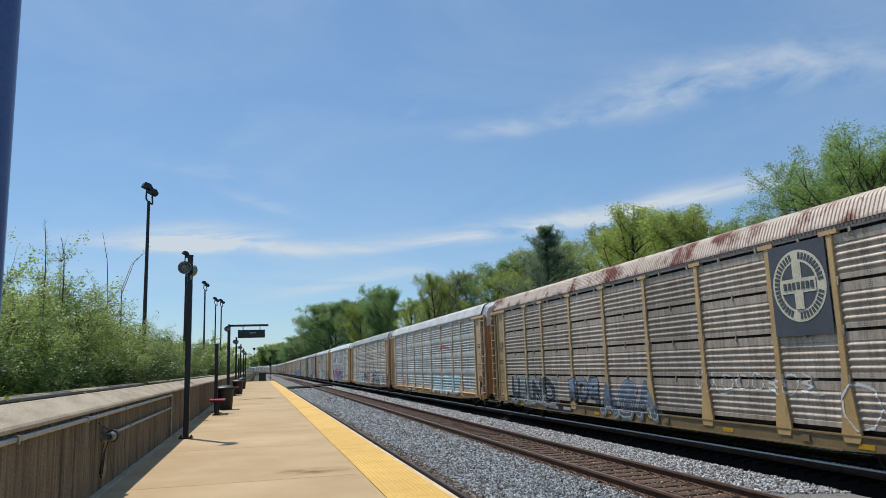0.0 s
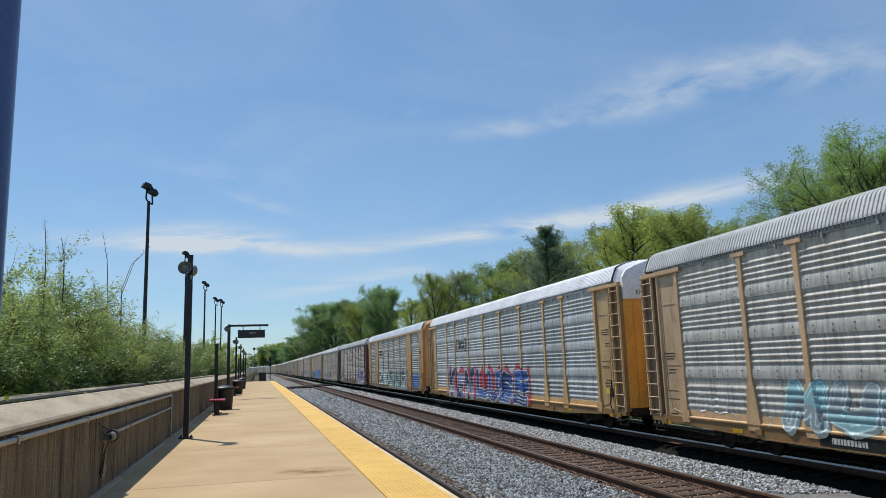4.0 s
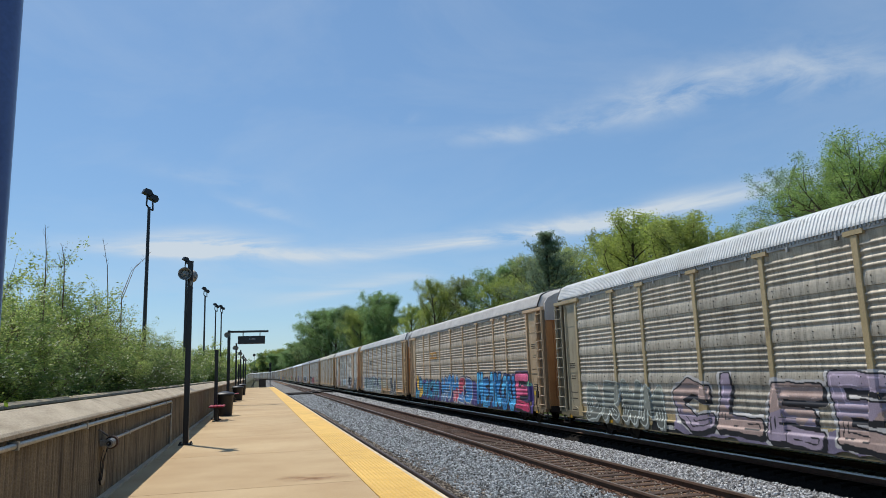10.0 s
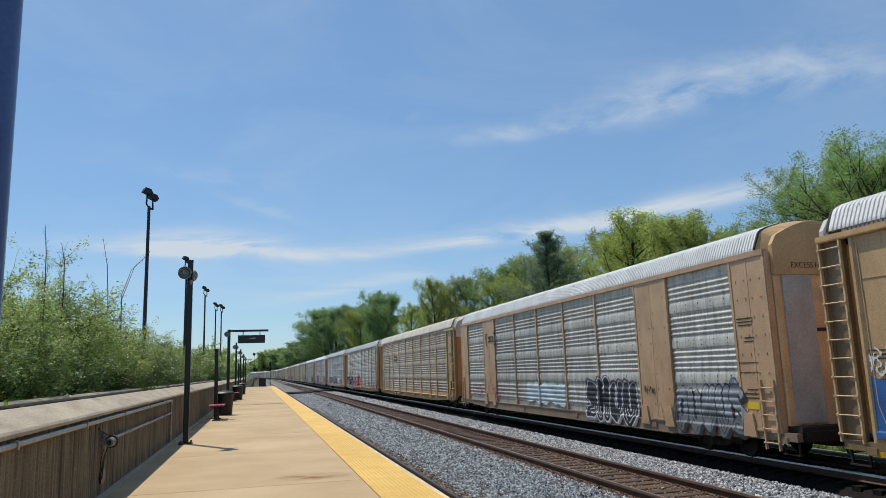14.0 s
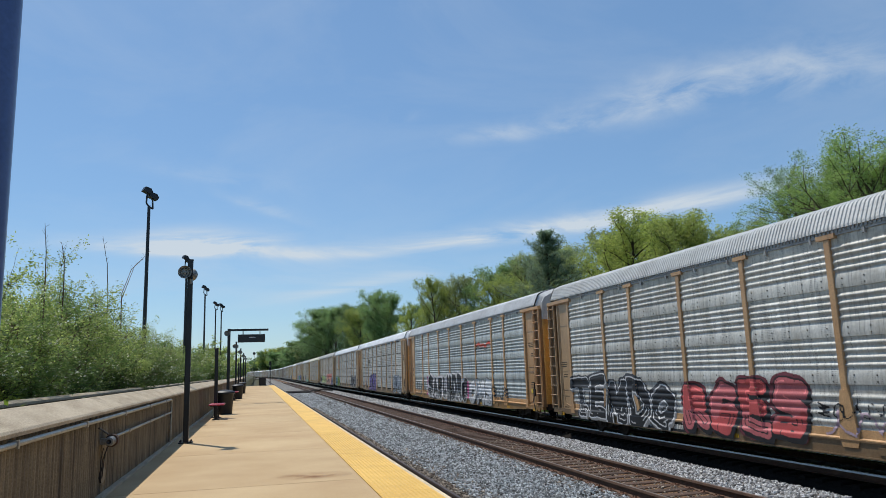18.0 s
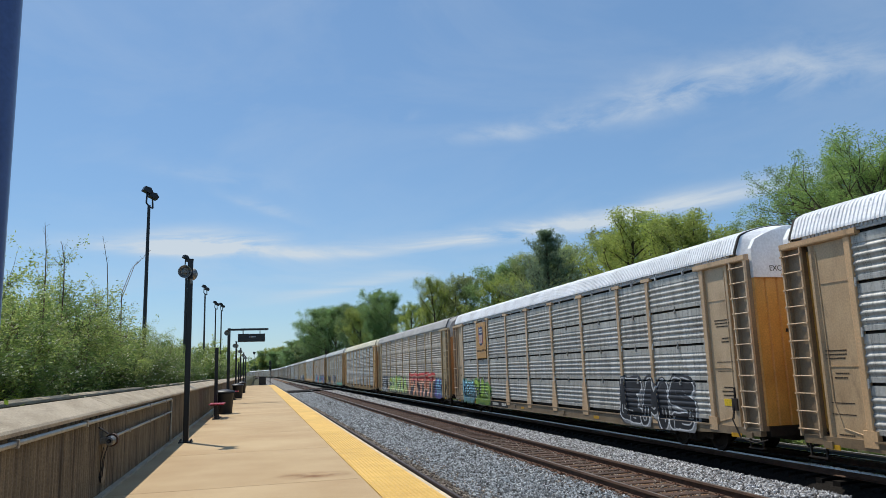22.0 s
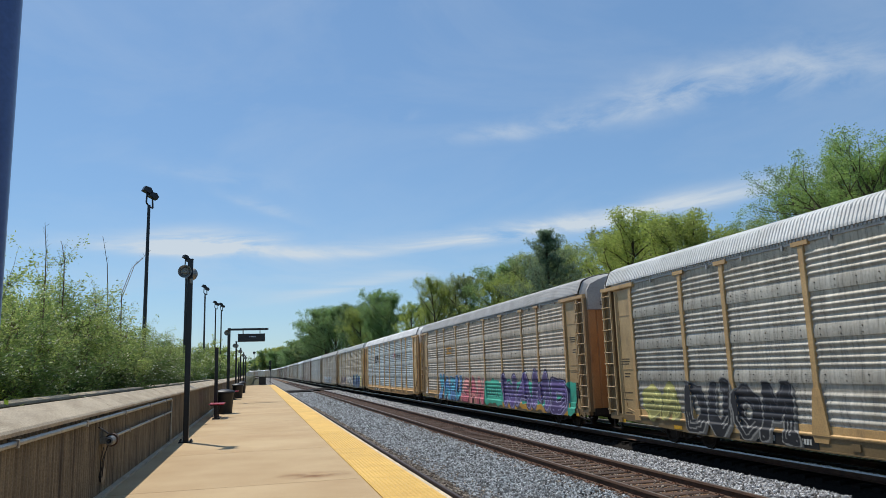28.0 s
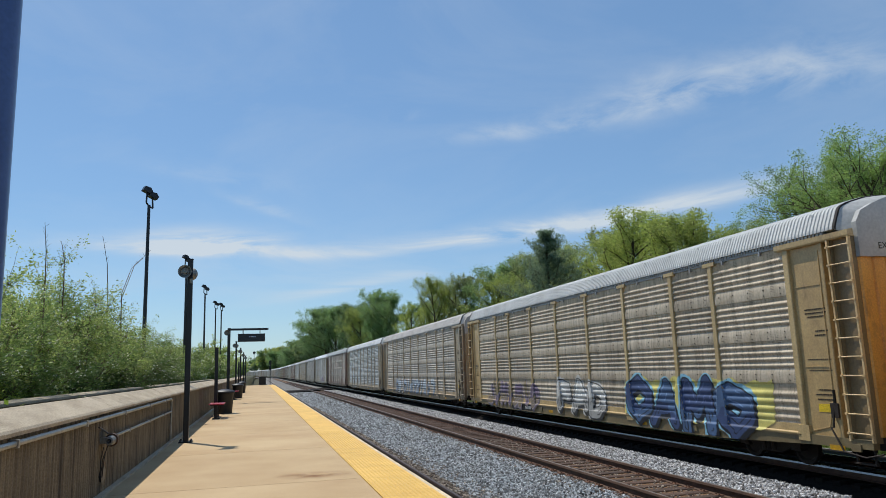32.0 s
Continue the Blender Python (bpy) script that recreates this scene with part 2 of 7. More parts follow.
def perforated(m):
    """Galvanised sheet: fine rows of vent holes in loose groups, and rain streaks that run down."""
    n, l = m.node_tree.nodes, m.node_tree.links
    p = n["Principled BSDF"]
    old = p.inputs["Base Color"].links[0].from_socket
    tc, info = n.new("ShaderNodeTexCoord"), n.new("ShaderNodeObjectInfo")
    sep, flat = n.new("ShaderNodeSeparateXYZ"), n.new("ShaderNodeCombineXYZ")
    l.new(tc.outputs["Object"], sep.inputs[0])
    l.new(sep.outputs["Y"], flat.inputs[0]); l.new(sep.outputs["Z"], flat.inputs[1])
    holes = n.new("ShaderNodeTexVoronoi"); holes.voronoi_dimensions = "2D"; holes.inputs["Randomness"].default_value = 0.0; holes.inputs["Scale"].default_value = 26.0
    l.new(flat.outputs[0], holes.inputs["Vector"])
    hole = n.new("ShaderNodeMapRange"); hole.inputs["From Min"].default_value, hole.inputs["From Max"].default_value = 0.26, 0.20
    l.new(holes.outputs["Distance"], hole.inputs["Value"])
    mp = n.new("ShaderNodeMapping"); mp.inputs["Scale"].default_value = (5.0, 0.5, 1)
    shift = n.new("ShaderNodeCombineXYZ"); l.new(info.outputs["Random"], shift.inputs[2])
    add = n.new("ShaderNodeVectorMath"); add.operation = "ADD"
    sc = n.new("ShaderNodeVectorMath"); sc.operation = "SCALE"; sc.inputs["Scale"].default_value = 40
    l.new(shift.outputs[0], sc.inputs[0]); l.new(flat.outputs[0], mp.inputs[0]); l.new(mp.outputs[0], add.inputs[0]); l.new(sc.outputs[0], add.inputs[1])
    streak = n.new("ShaderNodeTexNoise"); streak.inputs["Scale"].default_value = 2.0; streak.inputs["Detail"].default_value = 5; streak.inputs["Roughness"].default_value = 0.65
    l.new(add.outputs[0], streak.inputs[0])
    groups = n.new("ShaderNodeMapRange"); groups.inputs["From Min"].default_value, groups.inputs["From Max"].default_value, groups.inputs["To Max"].default_value = 0.52, 0.56, 0.75
    l.new(streak.outputs["Fac"], groups.inputs["Value"])
    dots = n.new("ShaderNodeMath"); dots.operation = "MULTIPLY"
    l.new(hole.outputs[0], dots.inputs[0]); l.new(groups.outputs[0], dots.inputs[1])
    run = n.new("ShaderNodeMapRange"); run.inputs["From Min"].default_value, run.inputs["From Max"].default_value = 0.30, 0.72
    run.inputs["To Min"].default_value, run.inputs["To Max"].default_value = 1.16, 0.74
    l.new(streak.outputs["Fac"], run.inputs["Value"])
    val = n.new("ShaderNodeHueSaturation"); l.new(old, val.inputs["Color"]); l.new(run.outputs[0], val.inputs["Value"])
    mix = n.new("ShaderNodeMix"); mix.data_type = "RGBA"; mix.inputs[7].default_value = (0.02, 0.02, 0.022, 1)
    l.new(dots.outputs[0], mix.inputs["Factor"]); l.new(val.outputs[0], mix.inputs[6])
    l.new(mix.outputs[2], p.inputs["Base Color"])


perforated(PANEL)
PAINT = mat("railcar_paint", own=True, dark=(0.66, 0.60, 0.54), rough=0.44, gloss=0.65, scale=1.8, stretch=(1, 1, 0.5), amount=0.7, fine=25, fine_amount=0.14, bump=0.05, vary=0.06,
            stain=C("5d4a36"), stain_scale=2.2, stain_stretch=(1, 1.5, 0.6), stain_lo=0.58, stain_hi=0.86)
ROOF = mat("roof_steel", own=True, dark=(0.72, 0.70, 0.68), rough=0.6, metal=0.0, scale=0.9, amount=0.7, fine=15, fine_amount=0.10, bump=0.04, gloss=0.25, gain=1.1)
ROOF_RUST = mat("rusting_roof_paint", own=True, dark=(0.8, 0.74, 0.68), rough=0.6, metal=0.0, scale=1.2, amount=0.6, fine=15, fine_amount=0.12, bump=0.05,
                stain=C("7a3f2c"), stain_scale=0.9, stain_stretch=(1.2, 1.0, 1.0), stain_lo=0.50, stain_hi=0.62)
BOLT = mat("rusty_bolt_steel", C("2c2622"), C("191513"), rough=0.8, scale=9, fine_amount=0.2, bump=0)
UNDER = mat("grimy_underframe", C("2a2420"), C("151210"), rough=0.8, scale=3, fine_amount=0.3, bump=0.2)
STEEL_DARK = mat("dark_truck_steel", C("38302a"), C("1d1917"), rough=0.7, metal=0.4, scale=6, fine_amount=0.3, bump=0.1)
SPRAY = mat("spray_paint", attr="spray", dark=(0.7, 0.68, 0.66), rough=0.55, scale=2.2, stretch=(1, 1, 0.5), amount=0.55, fine=30, fine_amount=0.12, bump=0.0)
STENCIL = mat("stencil_ink", C("3a2c1c"), rough=0.6, bump=0)
WHITE_INK = mat("white_ink", C("c9c7bf"), C("9a968c"), rough=0.6, bump=0)
BLACK_INK = mat("black_ink", C("181614"), rough=0.6, bump=0)
REFLECTIVE = mat("reflective_yellow", C("c9981c"), C("8a6a1c"), rough=0.4, scale=6, fine_amount=0.2, bump=0)
LABEL_YELLOW = mat("yellow_sticker", C("e2c02a"), rough=0.5, bump=0)

# ---------- building helpers ----------


class Geo:
    """Collects boxes, prisms and tubes into one mesh."""

    def __init__(self):
        self.v, self.f = [], []

    def add(self, verts, faces):
        k = len(self.v)
        self.v += [tuple(p) for p in verts]
        self.f += [tuple(i + k for i in f) for f in faces]
        return self

    def box(self, x0, x1, y0, y1, z0, z1):
        return self.add([(x0, y0, z0), (x1, y0, z0), (x1, y1, z0), (x0, y1, z0), (x0, y0, z1), (x1, y0, z1), (x1, y1, z1), (x0, y1, z1)],
                        [(3, 2, 1, 0), (4, 5, 6, 7), (0, 1, 5, 4), (1, 2, 6, 5), (2, 3, 7, 6), (3, 0, 4, 7)])

    def prism(self, poly, axis, a, b):
        """A closed outline drawn out along an axis from a to b; the outline is in the other two axes, in order."""
        n = len(poly)
        put = {"x": lambda p, c: (c, p[0], p[1]), "y": lambda p, c: (p[0], c, p[1]), "z": lambda p, c: (p[0], p[1], c)}[axis]
        vs = [put(p, a) for p in poly] + [put(p, b) for p in poly]
        fs = [(i, (i + 1) % n, n + (i + 1) % n, n + i) for i in range(n)] + [tuple(range(n))[::-1], tuple(range(n, 2 * n))]
        return self.add(vs, fs)

    def cbox(self, x0, x1, y0, y1, z0, z1, c=0.01):
        """A box with chamfered upright edges."""
        return self.prism([(x0 + c, y0), (x1 - c, y0), (x1, y0 + c), (x1, y1 - c), (x1 - c, y1), (x0 + c, y1), (x0, y1 - c), (x0, y0 + c)], "z", z0, z1)

    def tube(self, p0, p1, r0, r1=None, n=8, caps=True):
        r1 = r0 if r1 is None else r1
        p0, p1 = Vector(p0), Vector(p1)
        q = (p1 - p0).to_track_quat("Z", "Y")
        vs = []
        for p, r in ((p0, r0), (p1, r1)):
            for i in range(n):
                a = 2 * math.pi * i / n
                vs.append(p + q @ Vector((math.cos(a) * r, math.sin(a) * r, 0)))
        fs = [(i, (i + 1) % n, n + (i + 1) % n, n + i) for i in range(n)]
        if caps:
            fs += [tuple(range(n))[::-1], tuple(range(n, 2 * n))]
        return self.add(vs, fs)

    def lathe(self, prof, n=20, centre=(0, 0, 0), axis="z"):
        """A profile of (radius, along) turned round an axis."""
        vs, fs, cx = [], [], Vector(centre)
        for r, h in prof:
            for i in range(n):
                a = 2 * math.pi * i / n
                u, w = r * math.cos(a), r * math.sin(a)
                vs.append(cx + Vector({"z": (u, w, h), "x": (h, u, w), "y": (w, h, u)}[axis]))
        for k in range(len(prof) - 1):
            for i in range(n):
                j = (i + 1) % n
                fs.append((k * n + i, k * n + j, (k + 1) * n + j, (k + 1) * n + i))
        fs += [tuple(range(n))[::-1], tuple(range((len(prof) - 1) * n, len(prof) * n))]
        return self.add(vs, fs)

    def mesh(self, name, material, smooth=False, fix=False):
        me = bpy.data.meshes.new(name)
        me.from_pydata(self.v, [], self.f)
        if fix:
            bm = bmesh.new(); bm.from_mesh(me); bmesh.ops.recalc_face_normals(bm, faces=bm.faces); bm.to_mesh(me); bm.free()
        me.materials.append(material)
        if smooth:
            me.shade_smooth()
            me.set_sharp_from_angle(angle=radians(38))
        me.update()
        return me


def part(name, me, parent, label="", at=None, color=None):
    """Links a mesh as one part under its thing."""
    ob = new(name, me)
    ob.parent = parent
    if at is not None:
        ob.matrix_basis = at
    if label:
        ob["label"] = label
    if color:
        ob.color = (*color, 1)
    return ob


def thing(name, me=None, at=None, label="", category="", group="", kind=""):
    ob = new(name, me)
    if at is not None:
        ob.matrix_basis = at
    return tagged(ob, label, category, group, kind)


def grid_mesh(name, xs, ys, zfun, material, smooth=True):
    xs, ys = np.asarray(xs, float), np.asarray(ys, float)
    X, Y = np.meshgrid(xs, ys, indexing="ij")
    Z = zfun(X, Y)
    n, m = len(xs), len(ys)
    v = np.stack([X, Y, Z], -1).reshape(-1, 3)
    i, j = np.meshgrid(np.arange(n - 1), np.arange(m - 1), indexing="ij")
    a = (i * m + j).ravel()
    f = np.stack([a, a + m, a + m + 1, a + 1], 1)
    me = bpy.data.meshes.new(name)
    me.from_pydata(v.tolist(), [], f.tolist())
    me.materials.append(material)
    if smooth:
        me.shade_smooth()
    return me


# ---------- the plan ----------
RAIL = -0.83                 # rail heads
BED = RAIL - 0.19            # ballast and tie tops
WALL_X = -2.10
EDGE_X = 2.385               # platform edge
TRACK_NEAR = 7.98            # middle of the empty track
TRACK_TRAIN = 13.14          # middle of the train's track
RAILS = {"siding": 3.77, "near": 7.23, "near_far": 8.74, "train": 12.385, "train_far": 13.895}
PLATFORM_END = 110.0


def bend(y):
    """The line swings gently to the left far down the track."""
    return -1.56e-4 * max(0.0, y - 400.0) ** 2


def line_turn(y):
    return math.atan(3.12e-4 * max(0.0, y - 400.0))


# ---------- ground ----------
def ground_height(X, Y):
    z = np.full_like(X, BED - 0.75)
    z = np.where(X < -2.35, 0.35, z)
    z = np.where(X < -9, 0.2, z)
    t = np.clip((X - 17.5) / 7.0, 0, 1)
    return z + t * t * (3 - 2 * t) * 2.1 - np.clip((X - 60) / 200, 0, 1) * 0.4


gx_list = [-2500, -800, -300, -120, -60, -30, -16, -9.2, -9, -6, -2.36, -2.34, 2.0, 16.5, 17.5, 19, 20.5, 22, 23.5, 25.5, 30, 40, 60, 120, 300, 800, 2500]
gy_list = [-900, -600, -300, -100, -40, -10, 20, 60, 120, 250, 500, 900, 1500, 2500, 4000]
thing("ground", grid_mesh("ground", gx_list, gy_list, ground_height, GRASS_GROUND), label="grassy ground with bare earth beside the line", category="ground", kind="structure")


BED_SECTION = [(EDGE_X - 0.25, BED), (9.35, BED), (9.9, BED - 0.05), (11.25, BED - 0.13), (11.7, BED - 0.32), (11.95, BED - 0.32), (12.2, BED - 0.13), (14.4, BED - 0.10), (16.6, BED - 0.12), (17.2, BED - 0.85)]
SHADE_SECTION = [(11.28, BED - 0.135), (11.7, BED - 0.312), (11.95, BED - 0.312), (12.2, BED - 0.122), (14.4, BED - 0.092), (16.4, BED - 0.108)]
STATIONS = [-620, -300, -100, -20, 0, 40, 100, 200, 300, 400, 450, 500, 550, 600, 650, 700, 750, 800, 850, 900, 1000, 1100, 1200, 1350, 1500]


def bed_height(x):
    return float(np.interp(x, [a for a, _ in BED_SECTION], [b for _, b in BED_SECTION]))


g = Geo()
for a, b in zip(STATIONS, STATIONS[1:]):
    pa, pb = bend(a), bend(b)
    for (x0, z0), (x1, z1) in zip(BED_SECTION, BED_SECTION[1:]):
        g.add([(x0 + pa, a, z0), (x1 + pa, a, z1), (x1 + pb, b, z1), (x0 + pb, b, z0)], [(0, 1, 2, 3)])
thing("ballast_bed", g.mesh("ballast_bed", BALLAST), label="grey crushed stone ballast round the tracks", category="ballast", kind="structure")
# the train's shade, put into the colour of a strip over the ballast
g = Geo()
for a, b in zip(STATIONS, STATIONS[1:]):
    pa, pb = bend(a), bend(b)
    for (x0, z0), (x1, z1) in zip(SHADE_SECTION, SHADE_SECTION[1:]):
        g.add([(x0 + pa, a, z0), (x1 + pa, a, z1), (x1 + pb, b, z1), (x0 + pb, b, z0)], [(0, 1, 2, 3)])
thing("oily_ballast", g.mesh("oily_ballast", SHADE_AND_BOARD), label="ballast under the train, coloured near black as its shade", category="ballast", kind="structure")
crib = Geo()
for a, b in ((-40, 60), (60, 130), (130, 250), (250, 400)):
    crib.add([(TRACK_NEAR - 0.72, a, BED + 0.004), (TRACK_NEAR + 0.72, a, BED + 0.004), (TRACK_NEAR + 0.72, b, BED + 0.004), (TRACK_NEAR - 0.72, b, BED + 0.004)], [(0, 1, 2, 3)])
thing("rusty_ballast", crib.mesh("rusty_ballast", CRIB), label="rust-brown ballast between the rails of the empty track", category="ballast", kind="structure")

# rails: foot, web and head swept along the line
RAIL_SECTION = [(-0.07, -0.18), (0.07, -0.18), (0.07, -0.168), (0.014, -0.15), (0.010, -0.05), (0.036, -0.038), (0.036, -0.014), (0.022, 0.0), (-0.024, 0.0), (-0.035, -0.005), (-0.047, -0.045), (-0.010, -0.05), (-0.014, -0.15), (-0.07, -0.168)]


def rail(name, x, material, label, y0=-620, y1=1400):
    ys = sorted({y0, y1, *[y for y in (-300, 0, 30, 60, 120, 250, 400, 450, 500, 550, 600, 650, 700, 750, 800, 850, 900, 1000, 1100, 1200, 1300) if y0 < y < y1]})
    n = len(RAIL_SECTION)
    vs, fs, mats = [], [], []
    for y in ys:
        vs += [(x + bend(y) + a, y, RAIL + b) for a, b in RAIL_SECTION]
    for k in range(len(ys) - 1):
        for i in range(n):
            fs.append((k * n + i, k * n + (i + 1) % n, (k + 1) * n + (i + 1) % n, (k + 1) * n + i))
            mats.append(1 if i == 7 or (x > 12 and i in (5, 6, 8, 9)) else 0)
    me = bpy.data.meshes.new(name)
    me.from_pydata(vs, [], [f[::-1] for f in fs])
    me.materials.append(material); me.materials.append(RAIL_DARK if material is RAIL_DARK else RAIL_BRIGHT if x > 12 else RAIL_TOP)
    me.polygons.foreach_set("material_index", mats)
    return thing(name, me, label=label, category="rail", group="rails of the line", kind="structure")


rail("rail_1", RAILS["siding"], RAIL_DARK, "black steel rail close beside the platform edge", y1=420)
rail("rail_2", RAILS["near"], RAIL_SIDE, "rust-brown steel rail of the empty track")
rail("rail_3", RAILS["near_far"], RAIL_SIDE, "rust-brown steel rail of the empty track")
rail("rail_4", RAILS["train"], RAIL_SIDE, "polished steel rail under the train")
rail("rail_5", RAILS["train_far"], RAIL_SIDE, "polished steel rail under the train")

# ---------- platform ----------
platform = thing("pavement", None, label="tan concrete station platform in long cast slabs", category="platform", kind="structure")
SLAB = 4.8
slab_geo = {}
y = 11.1 - 4 * SLAB
while y < PLATFORM_END:
    y1 = min(y + SLAB, PLATFORM_END)
    key = round(y1 - y, 2)
    if key not in slab_geo:
        w = key - 0.005
        slab_geo[key] = Geo().prism([(WALL_X, 0), (1.55, 0), (1.55, w), (WALL_X, w)], "z", -0.22, -0.006).prism([(WALL_X + 0.006, 0.006), (1.544, 0.006), (1.544, w - 0.006), (WALL_X + 0.006, w - 0.006)], "z", -0.006, 0.0).mesh("slab", CONCRETE)
    part("slab", slab_geo[key], platform, at=pose(0, y, 0))
    y += SLAB
part("footing", Geo().box(WALL_X, EDGE_X - 0.06, -9, PLATFORM_END, BED - 0.1, -0.23).mesh("footing", EDGE_CONCRETE), platform, "concrete base below the slabs")
part("edge_beam", Geo().prism([(2.31, -0.22), (EDGE_X, -0.22), (EDGE_X, -0.012), (EDGE_X - 0.012, 0.0), (2.31, 0.0)], "y", -9, PLATFORM_END).mesh("edge_beam", EDGE_CONCRETE), platform, "pale concrete nosing at the platform edge")
# tactile strip: tiles, and raised domes where they can be told apart
tactile = thing("tactile_strip", None, label="yellow tactile warning strip along the platform edge", category="tactile paving", kind="structure")
tile = Geo().box(1.556, 2.306, 0.003, 1.217, -0.2, 0.004).mesh("tile", YELLOW)
y = -4.9
while y < PLATFORM_END - 1.2:
    part("tile", tile, tactile, at=pose(0, y, 0))
    y += 1.22
dome_v, dome_f = [], []
ys, xs = np.arange(7.6, 20.0, 0.061), np.arange(1.585, 2.29, 0.061)
for yy in ys:
    for xx in xs:
        k = len(dome_v)
        dome_v += [(xx - .014, yy - .014, .004), (xx + .014, yy - .014, .004), (xx + .014, yy + .014, .004), (xx - .014, yy + .014, .004),
                   (xx - .007, yy - .007, .0075), (xx + .007, yy - .007, .0075), (xx + .007, yy + .007, .0075), (xx - .007, yy + .007, .0075)]
        dome_f += [(k + 4, k + 5, k + 6, k + 7), (k, k + 1, k + 5, k + 4), (k + 1, k + 2, k + 6, k + 5), (k + 2, k + 3, k + 7, k + 6), (k + 3, k, k + 4, k + 7)]
dome = Geo(); dome.v, dome.f = dome_v, dome_f
part("dome", dome.mesh("dome", YELLOW), tactile)["kind"] = "stuff"

# ---------- boundary wall ----------
wall = thing("wall_west", None, label="dirty ribbed concrete parapet wall along the platform", category="wall", kind="structure")
g = Geo()
ys = np.arange(2.0, 45.0, 0.028)
out = np.where(np.arange(len(ys)) % 4 < 2, 0.0, 0.016)
pts = list(zip((WALL_X - out).tolist(), ys.tolist()))
outline = [(-2.36, 2.0)] + pts + [(-2.36, 45.0)]
vs = [(x, yy, -0.2) for x, yy in outline] + [(x, yy, 1.15) for x, yy in outline]
n = len(outline)
g.add(vs, [(i, i + 1, n + i + 1, n + i) for i in range(n - 1)])
g.box(-2.36, WALL_X, 45.0, 130, -0.2, 1.15).box(-2.36, WALL_X, -10, 2.0, -0.2, 1.15)
part("ribbed_face", g.mesh("ribbed_face", WALL_CONCRETE), wall)
cop = Geo().prism([(WALL_X + 0.045, 1.13), (WALL_X + 0.05, 1.165), (WALL_X + 0.03, 1.19), (-2.40, 1.345), (-2.46, 1.345), (-2.46, 1.13)], "y", 0.008, 6.32).mesh("coping_stone", COPING)
y = 11.61 - 6.33 * 3
while y < 124:
    part("coping_stone", cop, wall, at=pose(0, y, 0))
    y += 6.33
part("plinth", Geo().prism([(WALL_X - 0.02, 0), (WALL_X + 0.07, 0), (WALL_X + 0.065, 0.035), (WALL_X - 0.02, 0.05)], "y", -9, 110).mesh("plinth", COPING), wall, "pale mortar fillet at the foot of the wall")

# ---------- the train: covered car carriers ----------
PITCH_M = 28.6               # from coupler to coupler
HALF = PITCH_M / 2
POSTS = [2.5, 5.33, 7.25, 10.11, 12.9, 15.7, 18.5, 21.35, 23.27, 26.1]   # from the front coupler
# slack in the couplers: how far each car stands behind its even place
SLACK = [-0.4, -0.45, -0.33, -0.1, 0.12, 0.14, 0.54, 0.72, 0.76, 0.68, 0.6, 0.65, 0.43, 0.4, 0.4, 0.46, 0.5, 0.6, 0.85, 0.66, 0.7]
REFLECTORS = (1.6, 5.0, 9.3, 16.6, 23.9, 27.1)
SKIN = 1.47                  # side sheets, from the middle of the car


def rib_run(z0, z1, n, depth=0.045, base=SKIN - 0.01):
    """Points (z, x) of n pressed ribs between two heights."""
    out = []
    h = (z1 - z0) / n
    for k in range(n):
        out += [(z0 + (k + u) * h, base + depth * d) for u, d in ((0.0, 0), (0.10, 0.05), (0.22, 0.35), (0.34, 0.80), (0.46, 1), (0.58, 0.92), (0.70, 0.55), (0.82, 0.16), (0.92, 0.02))]
    out.append((z1, base))
    return out


def dull(c, k=0.25, dim=1.0):
    """A colour faded towards grey."""
    g = 0.3 * c[0] + 0.55 * c[1] + 0.15 * c[2]
    return tuple((v + (g - v) * k) * dim for v in c)


def weathered(c):
    """Galvanised sheet: all the cars fade towards the same dull grey."""
    c = dull(c, 0.30)
    g = 0.3 * c[0] + 0.55 * c[1] + 0.15 * c[2]
    k = (0.25 / g) ** 0.78
    return (c[0] * k * 1.05, c[1] * k, c[2] * k * 0.90)


STACK = 0.82                 # foot of the stacked sheets


def profile_banded():
    """Four sheets, each lapped over the one below: a smooth bulged band at its foot, four ribs, a plain strip."""
    pts = [(0.76, SKIN - 0.02), (0.95, SKIN - 0.02), (0.97, SKIN)]
    pts += rib_run(0.99, 1.69, 4, 0.034)
    pts += [(1.70, SKIN - 0.008), (1.848, SKIN - 0.008)]
    for z, ribs, top in ((1.85, 4, 2.815), (2.82, 4, 3.815), (3.82, 4, 4.92)):
        pts += [(z, SKIN + 0.022), (z + 0.05, SKIN + 0.026), (z + 0.16, SKIN + 0.025), (z + 0.27, SKIN + 0.011), (z + 0.31, SKIN - 0.006)]
        pts += rib_run(z + 0.32, z + 0.91, ribs, 0.034)
        pts += [(z + 0.92, SKIN - 0.006), (top, SKIN - 0.006)]
    return pts


def profile_stacked():
    """Four separate sheets with open joints between them."""
    pts = []
    for k in range(4):
        z = STACK + k * 1.01
        pts += [(z, SKIN - 0.09), (z + 0.055, SKIN - 0.09), (z + 0.057, SKIN + 0.010), (z + 0.16, SKIN + 0.010), (z + 0.17, SKIN - 0.008)]
        pts += rib_run(z + 0.18, z + 0.80, 4, 0.034)
        pts += [(z + 0.81, SKIN + 0.004), (z + 1.000, SKIN + 0.004), (z + 1.002, SKIN - 0.09)]
    pts += [(4.92, SKIN - 0.09)]
    return pts


PROFILES = {"banded": profile_banded(), "stacked": profile_stacked(), "emblem": profile_stacked()}
BOLT_ROWS = {"banded": (1.85, 2.82, 3.82), "stacked": (), "emblem": ()}


